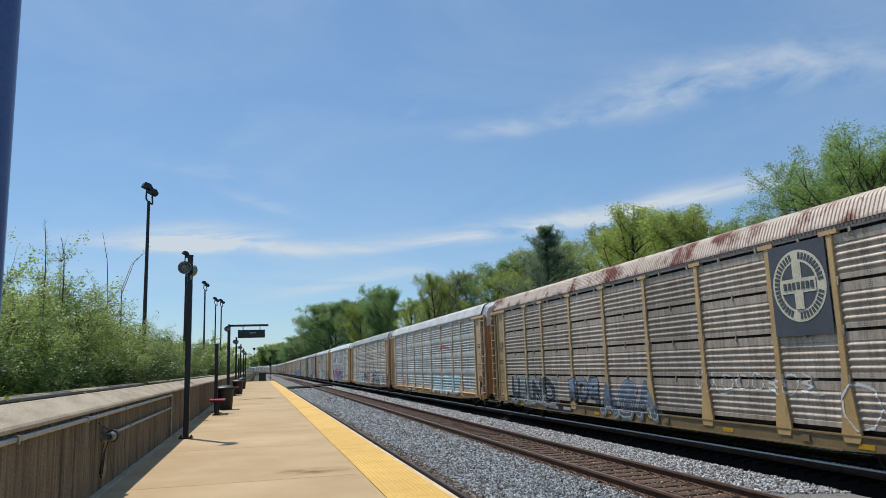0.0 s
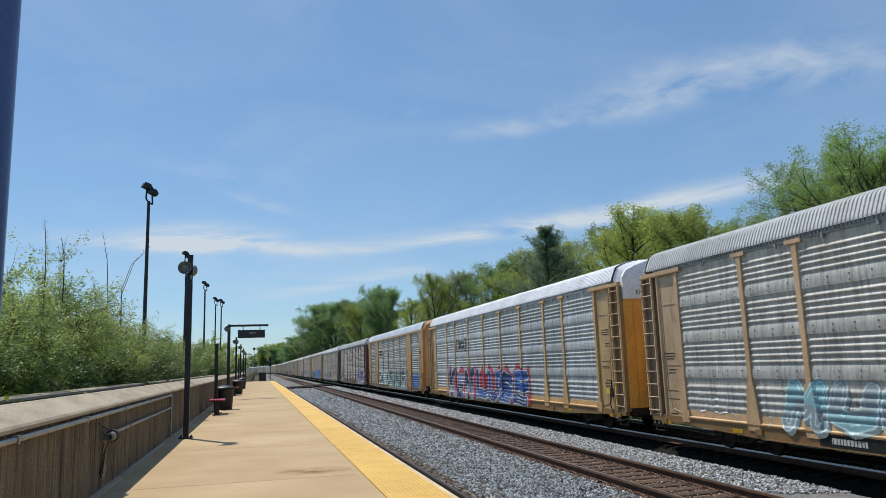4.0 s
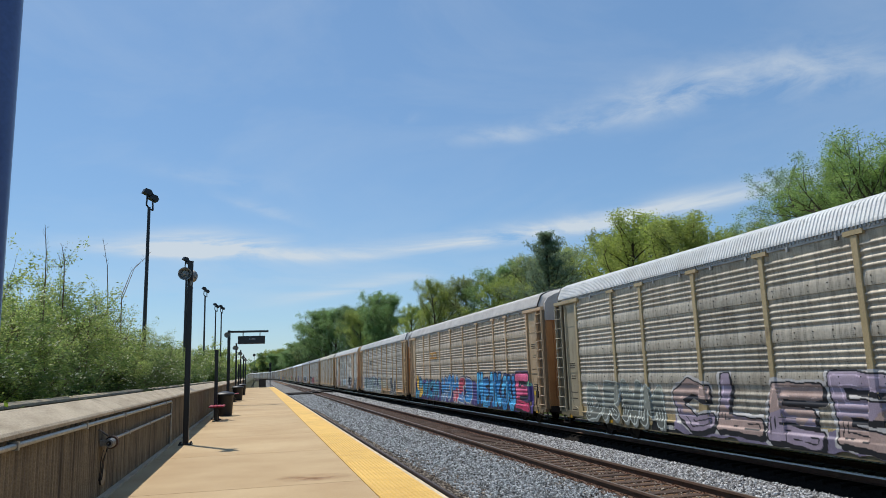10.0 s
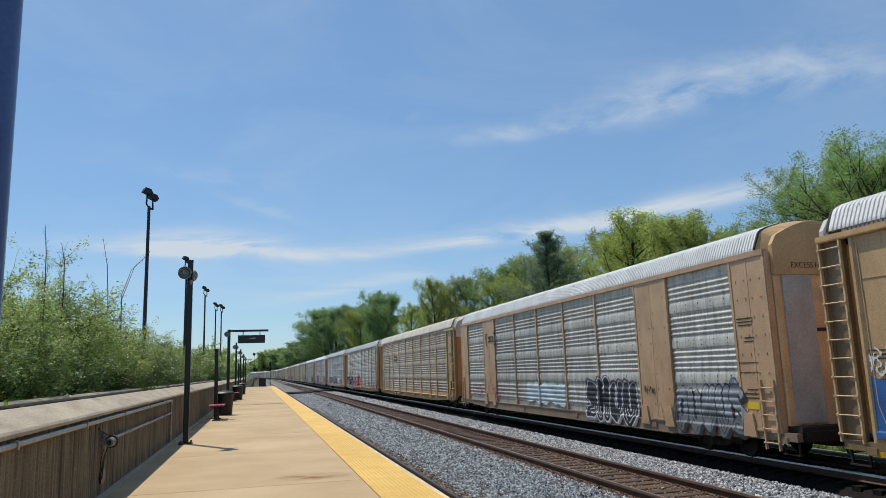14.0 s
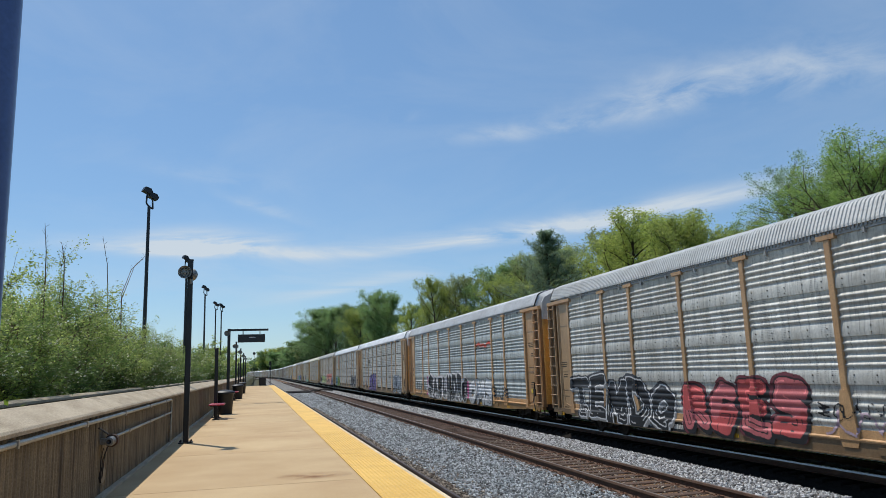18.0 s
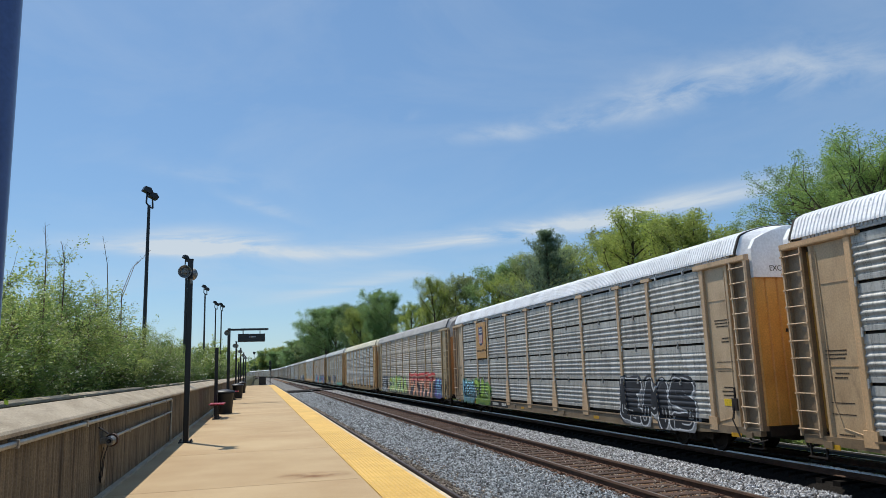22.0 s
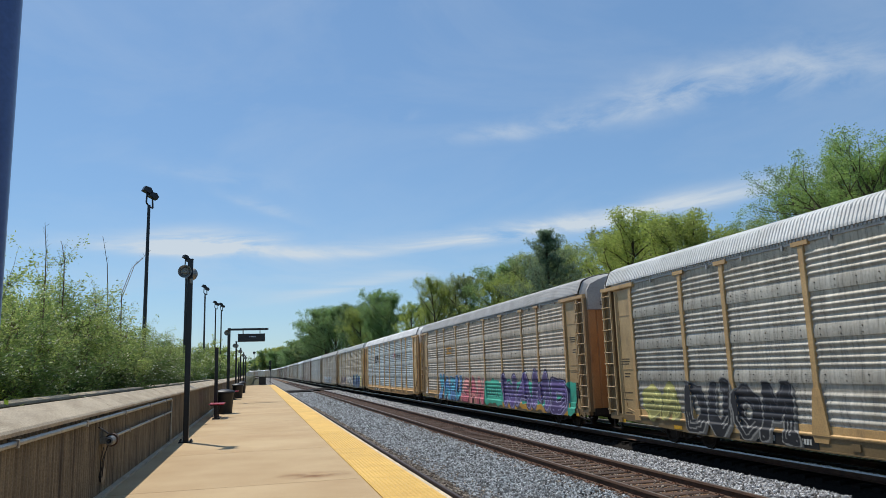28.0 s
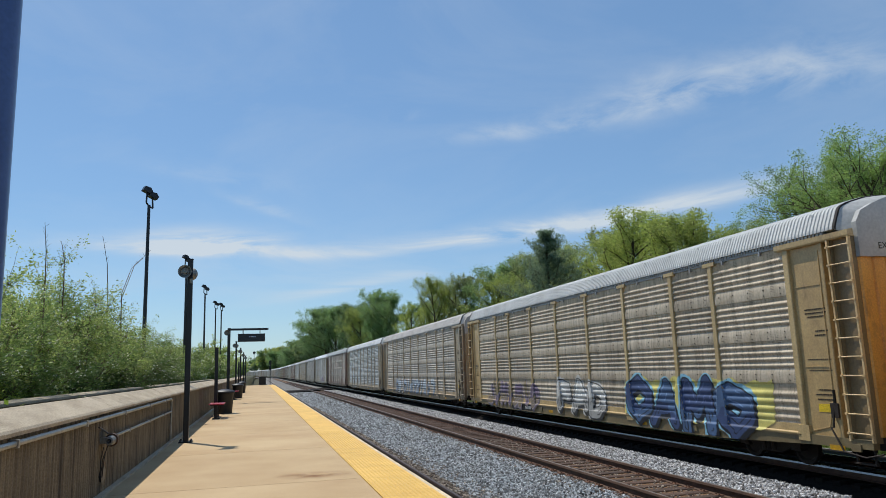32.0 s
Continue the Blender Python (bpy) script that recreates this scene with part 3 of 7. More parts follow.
def panel_mesh(kind, y0, y1):
    pts = PROFILES[kind]
    g = Geo().prism([(SKIN - 0.1, pts[0][0])] + [(x, z) for z, x in pts] + [(SKIN - 0.1, pts[-1][0])], "y", y0, y1)
    plain = len(g.f)
    for z in BOLT_ROWS[kind]:
        m = max(2, int((y1 - y0) / 0.54))
        for i in range(m):
            yy = y0 + (i + 0.5) * (y1 - y0) / m
            for zz in (z + 0.06, z + 0.19):
                g.box(SKIN - 0.02, SKIN + 0.036, yy - 0.010, yy + 0.010, zz - 0.013, zz + 0.013)
    if not BOLT_ROWS[kind]:       # lift lugs at the joints
        for k in range(1, 4):
            yy = (y0 + y1) / 2
            g.box(SKIN, SKIN + 0.05, yy - 0.022, yy + 0.022, STACK + 1.01 * k - 0.08, STACK + 1.01 * k + 0.01).box(SKIN, SKIN + 0.03, yy - 0.012, yy + 0.012, STACK + 1.01 * k, STACK + 1.01 * k + 0.12)
        for k in range(4):
            for yy in (y0 + 0.1, y1 - 0.1):
                g.box(SKIN, SKIN + 0.045, yy - 0.025, yy + 0.025, STACK + 1.01 * k + 0.05, STACK + 1.01 * k + 0.13).box(SKIN + 0.02, SKIN + 0.05, yy - 0.02, yy + 0.02, STACK + 1.01 * k - 0.06, STACK + 1.01 * k + 0.05)
    me = g.mesh("side_panel", PANEL, smooth=True, fix=True)
    me.materials.append(BOLT)
    me.materials.append(UNDER)      # the open joints between stacked sheets
    me.polygons.foreach_set("material_index", [1 if i >= plain and BOLT_ROWS[kind] else 2 if all(me.vertices[v].co.x < SKIN - 0.085 for v in p.vertices) else 0 for i, p in enumerate(me.polygons)])
    return me


ARCH = [(1.535, 5.035), (1.53, 5.09), (1.50, 5.17), (1.385, 5.44), (1.345, 5.505), (1.28, 5.55), (1.12, 5.62), (0.75, 5.725), (0.38, 5.785), (0.0, 5.80)]
ARCH = ARCH + [(-x, z) for x, z in ARCH[-2::-1]]


def roof_mesh(y0, y1, pitch=0.108, depth=0.020):
    """An arched roof with raised ribs across it."""
    st = []
    if pitch:
        y = y0
        while y < y1 - pitch:
            st += [(y, 0), (y + pitch * 0.16, 0), (y + pitch * 0.30, depth), (y + pitch * 0.88, depth)]
            y += pitch
    st = [s for s in st if s[0] < y1] + [(y1, 0)] if pitch else [(y0, 0), (y1, 0)]
    norm = []
    for i, (x, z) in enumerate(ARCH):
        a, b = ARCH[max(0, i - 1)], ARCH[min(len(ARCH) - 1, i + 1)]
        t = Vector((b[0] - a[0], b[1] - a[1])).normalized()
        norm.append((t.y, -t.x))
    n = len(ARCH)
    vs, fs = [], []
    for y, d in st:
        vs += [(x + nx * d, y, z + nz * d) for (x, z), (nx, nz) in zip(ARCH, norm)]
    for k in range(len(st) - 1):
        for i in range(n - 1):
            fs.append((k * n + i, k * n + i + 1, (k + 1) * n + i + 1, (k + 1) * n + i))
    g = Geo()
    g.add(vs, fs)
    # gable ends and a ceiling close the shell
    m = len(st) - 1
    g.f += [tuple(range(n)), tuple(range(m * n, m * n + n))[::-1], (0, n - 1, m * n + n - 1, m * n)]
    if pitch:                   # bolted seams every few metres, just above the shoulder
        for k in range(int((y1 - y0) / 1.4)):
            yy = y0 + 0.7 + 1.4 * k
            g.box(1.36, 1.41, yy - 0.022, yy + 0.022, 5.43, 5.485)
    return g.mesh("roof", ROOF, fix=True)


def hood_mesh(y0, y1, s):
    """The end of the roof: the arch with its shoulders cut off towards the end door."""
    inner = [(x, z) for x, z in ARCH]
    outer = [(max(-1.32, min(1.32, x * 0.86)), z - 0.05 - 0.10 * abs(x) ** 1.5) for x, z in ARCH]
    n = len(ARCH)
    a, b = (y0, y1) if s < 0 else (y1, y0)
    vs = [(x, b, z - 0.004) for x, z in inner] + [(x, a, z) for x, z in outer]
    fs = [(i, i + 1, n + i + 1, n + i) for i in range(n - 1)] + [tuple(range(n)), tuple(range(n, 2 * n))[::-1], (0, n, 2 * n - 1, n - 1)]
    return Geo().add(vs, fs).mesh("end_hood", ROOF, fix=True)


def rim_mesh():
    """A dark rubber seal round the end of the roof, under the hood."""
    n = len(ARCH)
    vs = [(x * 1.012, y, 5.03 + (z - 5.03) * 1.012) for y in (-0.03, 0.03) for x, z in ARCH] + [(x * 0.97, y, z - 0.04) for y in (-0.03, 0.03) for x, z in ARCH]
    fs = [(i, i + 1, n + i + 1, n + i) for i in range(n - 1)] + [(2 * n + i, 2 * n + i + 1, i + 1, i) for i in range(n - 1)] + [(n + i, n + i + 1, 3 * n + i + 1, 3 * n + i) for i in range(n - 1)]
    return Geo().add(vs, fs).mesh("roof_seal", UNDER, fix=True)


def post_mesh(flared=True):
    g = Geo()
    g.prism([(-0.085, 1.40), (0.085, 1.40), (0.085, 1.512), (0.07, 1.524), (-0.07, 1.524), (-0.085, 1.512)], "z", 0.74, 4.86)
    g.v = [(yy, xx, z) for xx, yy, z in g.v]
    g.box(1.42, 1.542, -0.25, 0.25, 4.865, 4.965)
    if flared:
        g.prism([(-0.10, 1.75), (0.10, 1.75), (0.13, 1.62), (0.25, 0.76), (0.19, 0.60), (-0.19, 0.60), (-0.25, 0.76), (-0.13, 1.62)], "x", 1.48, 1.536)
    else:
        g.box(1.42, 1.532, -0.17, 0.17, 0.62, 0.95)
    return g.mesh("side_post", PAINT, fix=True)


def sill_mesh(s):
    g = Geo()
    outline = [(-HALF + 0.7, 0.76), (-HALF + 0.7, 0.58), (-HALF + 2.2, 0.56), (-HALF + 5.6, 0.42), (HALF - 5.6, 0.42), (HALF - 2.2, 0.56), (HALF - 0.7, 0.58), (HALF - 0.7, 0.76)]
    g.prism(outline, "x", s * 1.36, s * 1.515)
    g.prism([(y, z) for y, z in ((-HALF + 5.6, 0.42), (-HALF + 5.6, 0.45), (HALF - 5.6, 0.45), (HALF - 5.6, 0.42))], "x", s * 1.515, s * 1.54)
    g.box(min(s * 1.40, s * 1.545), max(s * 1.40, s * 1.545), -HALF + 2.6, HALF - 2.6, 0.725, 0.755)
    for d in (1.1, 6.6, 12.1, 17.6, 23.1, 27.2):
        g.box(min(s * 1.515, s * 1.55), max(s * 1.515, s * 1.55), d - HALF - 0.12, d - HALF + 0.12, 0.52, 0.66)
    return g.mesh("side_sill", PAINT, fix=True)


def ladder_mesh(z0=0.72, z1=4.86, rungs=11, w=0.56):
    g = Geo()
    for yy in (-w / 2, w / 2):
        g.box(1.49, 1.55, yy - 0.022, yy + 0.022, z0, z1)
    for i in range(rungs):
        z = z0 + 0.16 + i * (z1 - z0 - 0.34) / (rungs - 1)
        g.tube((1.55, -w / 2, z), (1.55, w / 2, z), 0.016, n=6)
        for yy in (-w / 2, w / 2):
            g.box(1.54, 1.575, yy - 0.03, yy + 0.03, z - 0.02, z + 0.02)
    return g.mesh("ladder", PAINT)


def end_door_mesh():
    """Two folding leaves with upright flutes, in one sheet."""
    out, x = [], -1.36
    while x < 1.30:
        out += [(x, 0.0), (x + 0.03, -0.035), (x + 0.30, -0.035), (x + 0.33, 0.0)]
        x += 0.34
    out += [(1.36, 0.0), (1.36, 0.95), (-1.36, 0.95)]
    return Geo().prism(out, "z", 0.82, 4.72).mesh("end_door", PAINT, fix=True)


def end_plate_mesh():
    """The upper sheet of the end, with cut shoulders."""
    return Geo().prism([(-1.37, 4.40), (1.37, 4.40), (1.37, 5.12), (1.22, 5.36), (0.9, 5.52), (0.45, 5.63), (-0.45, 5.63), (-0.9, 5.52), (-1.22, 5.36), (-1.37, 5.12)], "y", -0.06, 0.06).mesh("end_plate", ROOF, fix=True)


def text_mesh(words, size, material, turn):
    """Flat lettering, turned by a matrix into the space of its thing."""
    cu = bpy.data.curves.new("words", "FONT")
    cu.body, cu.size, cu.align_x, cu.align_y = words, size, "CENTER", "CENTER"
    cu.extrude = 0.002
    ob = bpy.data.objects.new("words", cu)
    scene.collection.objects.link(ob)
    me = bpy.data.meshes.new_from_object(ob.evaluated_get(bpy.context.evaluated_depsgraph_get()))
    bpy.data.objects.remove(ob)
    me.name = "lettering"
    me.materials.clear(); me.materials.append(material)
    me.transform(turn)
    return me


TO_END = Matrix(((1, 0, 0, 0), (0, 0, -1, 0), (0, 1, 0, 0), (0, 0, 0, 1)))       # faces the front of the car
TO_SIDE = Matrix(((0, 0, -1, 0), (-1, 0, 0, 0), (0, 1, 0, 0), (0, 0, 0, 1)))     # faces the platform


def coupler_mesh():
    g = Geo().box(-0.11, 0.11, 0.15, 1.2, 0.62, 0.86).box(-0.16, 0.16, -0.02, 0.18, 0.60, 0.90)
    g.prism([(-0.02, 0.0), (0.15, -0.06), (0.17, 0.04), (0.08, 0.12)], "z", 0.63, 0.87)
    g.tube((0.35, 0.7, 0.62), (0.42, 0.45, 0.32), 0.03, n=6).tube((0.42, 0.45, 0.32), (0.3, 0.02, 0.42), 0.03, n=6)
    g.box(-1.3, 1.3, 0.62, 0.72, 0.58, 0.80)
    for s in (-1, 1):          # sill step below the corner
        g.box(s * 1.42 - 0.02, s * 1.42 + 0.02, 0.75, 0.79, 0.28, 0.6).box(s * 1.42 - 0.02, s * 1.42 + 0.02, 1.2, 1.24, 0.28, 0.6).box(s * 1.42 - 0.05, s * 1.42 + 0.05, 0.73, 1.26, 0.27, 0.30)
    return g.mesh("coupler", STEEL_DARK)


def truck_mesh():
    g = Geo()
    for s in (-1, 1):
        x = s * 1.02
        g.prism([(-1.15, 0.42), (-1.15, 0.55), (-0.75, 0.60), (-0.35, 0.72), (0.35, 0.72), (0.75, 0.60), (1.15, 0.55), (1.15, 0.42), (0.7, 0.36), (0.35, 0.20), (-0.35, 0.20), (-0.7, 0.36)], "x", x - 0.06, x + 0.06)
        for yy in (-0.9, 0.9):
            g.box(x - 0.1, x + 0.1, yy - 0.16, yy + 0.16, 0.30, 0.50)
        for i in (-1, 0, 1):
            g.tube((x + s * 0.07, i * 0.17, 0.24), (x + s * 0.07, i * 0.17, 0.48), 0.07, n=8)
    g.box(-1.1, 1.1, -0.18, 0.18, 0.46, 0.72)
    return g.mesh("truck_frame", STEEL_DARK, fix=True)


def wheel_mesh():
    prof = [(0.10, -0.03), (0.17, -0.03), (0.20, 0.0), (0.30, 0.0), (0.33, -0.05), (0.36, -0.05), (0.355, 0.05), (0.385, 0.06), (0.385, 0.09), (0.32, 0.09), (0.28, 0.04), (0.10, 0.05)]
    return Geo().lathe(prof, 24, axis="x").mesh("wheel", STEEL_DARK, smooth=True, fix=True)


def bars_mesh(rows, material, x=1.4, seed=1, dots=0.05):
    """Small bars in rows (y0, y1, z, height): writing that cannot be read."""
    rnd = random.Random(seed)
    g = Geo()
    for y0, y1, z, h in rows:
        yy = y0
        while yy < y1:
            w = rnd.uniform(0.6, 1.1) * dots
            g.box(x, x + 0.006, yy, min(yy + w, y1), z, z + h)
            yy += w + 0.3 * dots
    return g.mesh("stencil", material)


GROUP = "car carriers of the passing train"
UP = Matrix.Translation((TRACK_TRAIN, 0, RAIL))
M = {}                         # meshes shared by all the cars


def shared():
    M["roof"] = roof_mesh(-HALF + 0.98, HALF - 0.98)
    M["roof_wide"] = roof_mesh(-HALF + 1.42, HALF - 1.42)
    M["roof_plain"] = roof_mesh(-HALF + 1.25, HALF - 1.25, pitch=0)
    M["hood_f"] = hood_mesh(-HALF + 0.64, -HALF + 0.97, -1)
    M["hood_r"] = hood_mesh(HALF - 0.97, HALF - 0.64, 1)
    M["hood_wf"], M["hood_wr"] = hood_mesh(-HALF + 1.10, -HALF + 1.41, -1), hood_mesh(HALF - 1.41, HALF - 1.10, 1)
    M["edge_f"] = rim_mesh()
    M["post"], M["end_post"] = post_mesh(), post_mesh(False)
    M["sill"], M["sill_far"] = sill_mesh(1), sill_mesh(-1)
    M["ladder"] = ladder_mesh()
    M["steps"] = ladder_mesh(0.35, 1.95, 5, 0.45)
    M["door"], M["coupler"], M["truck"], M["wheel"] = end_door_mesh(), coupler_mesh(), truck_mesh(), wheel_mesh()
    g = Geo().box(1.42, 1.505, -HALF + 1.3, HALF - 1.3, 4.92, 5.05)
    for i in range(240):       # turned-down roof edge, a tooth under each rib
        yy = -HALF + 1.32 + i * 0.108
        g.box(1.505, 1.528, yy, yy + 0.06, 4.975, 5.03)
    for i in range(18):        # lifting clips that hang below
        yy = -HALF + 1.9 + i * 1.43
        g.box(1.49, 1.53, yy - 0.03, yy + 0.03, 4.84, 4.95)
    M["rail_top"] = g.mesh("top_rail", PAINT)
    M["header"] = Geo().prism([(1.42, 4.83), (1.545, 4.83), (1.56, 4.86), (1.56, 4.97), (1.42, 4.99)], "y", 0.62, 2.78).mesh("header_beam", PAINT, fix=True)
    g = Geo().prism([(1.34, 1.42), (1.49, 1.42), (1.50, 1.44), (1.50, 1.50), (1.455, 1.54), (1.455, 2.45), (1.34, 2.45)], "z", 0.72, 4.85)
    g.box(1.455, 1.468, 1.62, 2.36, 3.95, 3.965).box(1.455, 1.468, 1.62, 2.36, 2.2, 2.215)
    g.tube((1.46, 1.58, 4.7), (1.46, 1.62, 1.5), 0.014, n=5).tube((1.46, 1.62, 1.5), (1.46, 1.8, 0.95), 0.014, n=5).tube((1.46, 1.8, 0.95), (1.46, 2.3, 0.84), 0.014, n=5)
    M["corner"] = g.mesh("corner_panel", PAINT, fix=True)
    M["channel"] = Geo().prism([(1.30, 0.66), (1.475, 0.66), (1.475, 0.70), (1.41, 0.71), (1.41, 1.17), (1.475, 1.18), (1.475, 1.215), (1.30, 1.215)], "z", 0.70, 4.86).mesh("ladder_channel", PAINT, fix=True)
    M["ledge"] = Geo().prism([(1.42, 0.74), (1.535, 0.74), (1.535, 0.775), (1.49, 0.80), (1.485, 0.955), (1.42, 0.965)], "y", -HALF + 2.58, HALF - 2.58).mesh("sill_ledge", PAINT, fix=True)
    M["floor"] = Geo().box(-1.36, 1.36, -HALF + 0.7, HALF - 0.7, 0.78, 0.90).box(-0.4, 0.4, -HALF + 0.9, HALF - 0.9, 0.42, 0.78).mesh("floor_frame", UNDER)
    far = Geo()
    far.prism([(-SKIN + 0.07, 0.76)] + [(-x, z) for z, x in PROFILES["banded"]] + [(-SKIN + 0.07, 4.9)], "y", -HALF + 1.66, HALF - 1.66)
    M["far_side"] = far.mesh("far_side_sheet", PANEL, fix=True)
    M["inner_wide"] = Geo().box(-1.33, 1.33, -HALF + 1.5, HALF - 1.5, 0.9, 5.0).mesh("lining", UNDER)
    M["inner"] = Geo().box(-1.33, 1.33, -HALF + 1.0, HALF - 1.0, 0.9, 5.0).mesh("lining", UNDER)
    for kind in PROFILES:
        posts = POSTS
        bounds = list(zip(posts, posts[1:]))
        M[kind] = [panel_mesh(kind, a - HALF, b - HALF) for a, b in bounds]
    M["stencil"] = bars_mesh([(1.85, 2.45, 3.42, 0.03), (1.85, 2.45, 3.34, 0.03), (1.9, 2.4, 3.26, 0.03), (1.85, 2.2, 2.95, 0.03), (1.9, 2.25, 2.86, 0.03), (1.8, 2.5, 2.35, 0.02), (1.8, 2.5, 2.12, 0.02), (1.9, 2.3, 1.7, 0.03), (1.9, 2.4, 1.6, 0.03), (1.9, 2.35, 1.5, 0.03)], STENCIL, x=1.456)
    M["plate"] = Geo().box(1.517, 1.525, -1.3, 1.3, 0.45, 0.72).mesh("number_panel", BLACK_INK)
    M["digits"] = bars_mesh([(-1.1, -0.45, 0.53, 0.12), (0.05, 0.95, 0.53, 0.12)], WHITE_INK, x=1.526, seed=3, dots=0.075)
    M["sticker"] = Geo().box(1.456, 1.462, 1.9, 2.35, 1.25, 1.42).mesh("warning_sticker", LABEL_YELLOW)
    M["wide_f"] = None
    M["end_plate"] = end_plate_mesh()
    g = Geo().box(1.47, 1.54, 1.95 - HALF, 2.15 - HALF, 1.15, 1.45).tube((1.50, 2.05 - HALF, 1.6), (1.56, 2.1 - HALF, 0.95), 0.022, n=6).tube((1.50, 2.05 - HALF, 1.72), (1.50, 2.05 - HALF, 1.15), 0.03, n=6)
    g.tube((1.53, 2.2 - HALF, 0.95), (1.56, 1.9 - HALF, 0.50), 0.02, n=6).tube((1.56, 1.9 - HALF, 0.50), (1.52, 1.4 - HALF, 0.42), 0.018, n=6).tube((1.52, 1.4 - HALF, 0.42), (1.48, 1.0 - HALF, 0.52), 0.018, n=6)
    M["brake"] = g.mesh("brake_lever", STEEL_DARK)
    M["faded"] = Geo().box(0.35, 1.16, -0.045, 0.05, 0.95, 4.95).mesh("door_panel", PAINT)
    M["reflector"] = Geo().cbox(1.517, 1.524, -0.2, 0.2, 0.50, 0.60, 0.002).mesh("reflector", REFLECTIVE)
    M["latch"] = Geo().box(-0.55, 0.55, -0.06, -0.035, 3.05, 3.13).mesh("door_latch", BLACK_INK)
    M["excess"] = near_side(text_mesh("EXCESS HEIGHT CAR", 0.19, BLACK_INK, Matrix.Translation((0, -0.063, 4.62)) @ TO_END))


def near_side(me):
    """The side that faces the platform is the car's own left, at negative x."""
    me.transform(Matrix.Diagonal((-1, 1, 1, 1)))
    me.flip_normals()
    return me


def running_gear(car):
    for s, d in ((-1, 4.2), (1, 24.4)):
        tr = part("truck", M["truck"], car, at=pose(0, d - HALF, 0))
        for yy in (-0.9, 0.9):
            for sx in (-1, 1):
                part("wheel", M["wheel"], tr, at=pose(sx * 0.755, yy, 0.36, 0, 0, 180 if sx > 0 else 0))
    part("coupler", M["coupler"], car, at=pose(0, -HALF, 0))
    part("coupler", M["coupler"], car, at=pose(0, HALF, 0, 0, 0, 180))
    part("floor_frame", M["floor"], car)


def car_ends(car, ends, roof_c, inset=0.0):
    ends = tuple(min(0.75, c * 1.5) for c in dull(ends, 0.05))
    dr = part("end_door", M["door"], car, at=pose(0, -HALF + 0.66 + inset, 0), color=ends)
    part("door_latch", M["latch"], dr)
    part("end_door", M["door"], car, at=pose(0, HALF - 0.66 - inset, 0, 0, 0, 180), color=ends)
    for yy, a in ((-HALF + 0.62 + inset, 0), (HALF - 0.62 - inset, 180)):
        ep = part("end_plate", M["end_plate"], car, at=pose(0, yy, 0, 0, 0, a), color=roof_c)
        part("lettering", M["excess"], ep)["kind"] = "stuff"
    part("end_hood", M["hood_wf" if inset else "hood_f"], car, color=roof_c)
    part("end_hood", M["hood_wr" if inset else "hood_r"], car, color=roof_c)
    for s in (-1, 1):
        part("roof_seal", M["edge_f"], car, at=pose(0, s * (HALF - 0.975 - inset), 0))


def carrier(label, panels, post, roof_c, ends=None, sill=None, kind="banded", rusty=False, corner=None):
    """A car carrier with upright posts between ribbed side sheets and open ladder corners."""
    car = thing("car_carrier", None, label=label, category="railcar", group=GROUP)
    panels = weathered(panels)
    ends, corner = ends or post, dull(corner or post, 0.26, 1.05)
    sill = sill or dull(post, 0.25, 0.46)
    post = dull(post, 0.24, 1.15)
    post = (post[0] * 1.06, post[1], post[2] * 0.96)
    part("lining", M["inner"], car)
    r = part("roof", M["roof"], car, color=roof_c)
    if rusty:
        r.material_slots[0].link = "OBJECT"; r.material_slots[0].material = ROOF_RUST
    car_ends(car, ends, roof_c if roof_c[0] > 0.75 else dull(roof_c, 0.1, 0.78))
    for me in M[kind]:
        part("side_panel", me, car, color=panels)
    part("side_panel", M["far_side"], car, color=panels)
    posts = POSTS
    for d in posts:
        part("side_post", M["end_post" if d in (posts[0], posts[-1]) else "post"], car, at=pose(0, d - HALF, 0), color=post)
    if kind == "banded":
        part("sill_ledge", M["ledge"], car, color=post)
    part("side_sill", M["sill"], car, color=sill)
    part("side_sill", M["sill_far"], car, color=sill)
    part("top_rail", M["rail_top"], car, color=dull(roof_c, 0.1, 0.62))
    # corner panels, their header beams and ladders, at the front and mirrored at the rear
    part("corner_panel", M["corner"], car, at=pose(0, -HALF, 0), color=corner)
    part("header_beam", M["header"], car, at=pose(0, -HALF, 0), color=post)
    # channels at both ends: corner colour halved, painting in the shade behind the ladder
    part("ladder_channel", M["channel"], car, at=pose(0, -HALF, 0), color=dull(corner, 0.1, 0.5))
    part("ladder", M["ladder"], car, at=pose(0, -HALF + 0.94, 0), color=dull(corner, 0.1, 1.3))
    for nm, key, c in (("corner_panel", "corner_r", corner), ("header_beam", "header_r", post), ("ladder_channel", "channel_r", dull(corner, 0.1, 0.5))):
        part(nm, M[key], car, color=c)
    part("ladder", M["ladder"], car, at=pose(0, HALF - 0.94, 0), color=dull(corner, 0.1, 1.3))
    part("stencil", M["stencil"], car, "dark stencilled lettering", at=pose(0, -HALF - 0.3, 0))["kind"] = "stuff"
    part("stencil", M["stencil"], car, "dark stencilled lettering", at=pose(0, HALF - 3.95, -0.9))["kind"] = "stuff"
    for d in REFLECTORS:
        part("reflector", M["reflector"], car, at=pose(0, d - HALF, 0))
    part("brake_lever", M["brake"], car, at=pose(0, -0.5, 0))
    part("warning_sticker", M["sticker"], car, at=pose(0, -HALF - 0.3, 0))
    pl = part("number_panel", M["plate"], car, at=pose(0, 5.6, 0))
    part("stencil", M["digits"], pl)["kind"] = "stuff"
    running_gear(car)
    return car


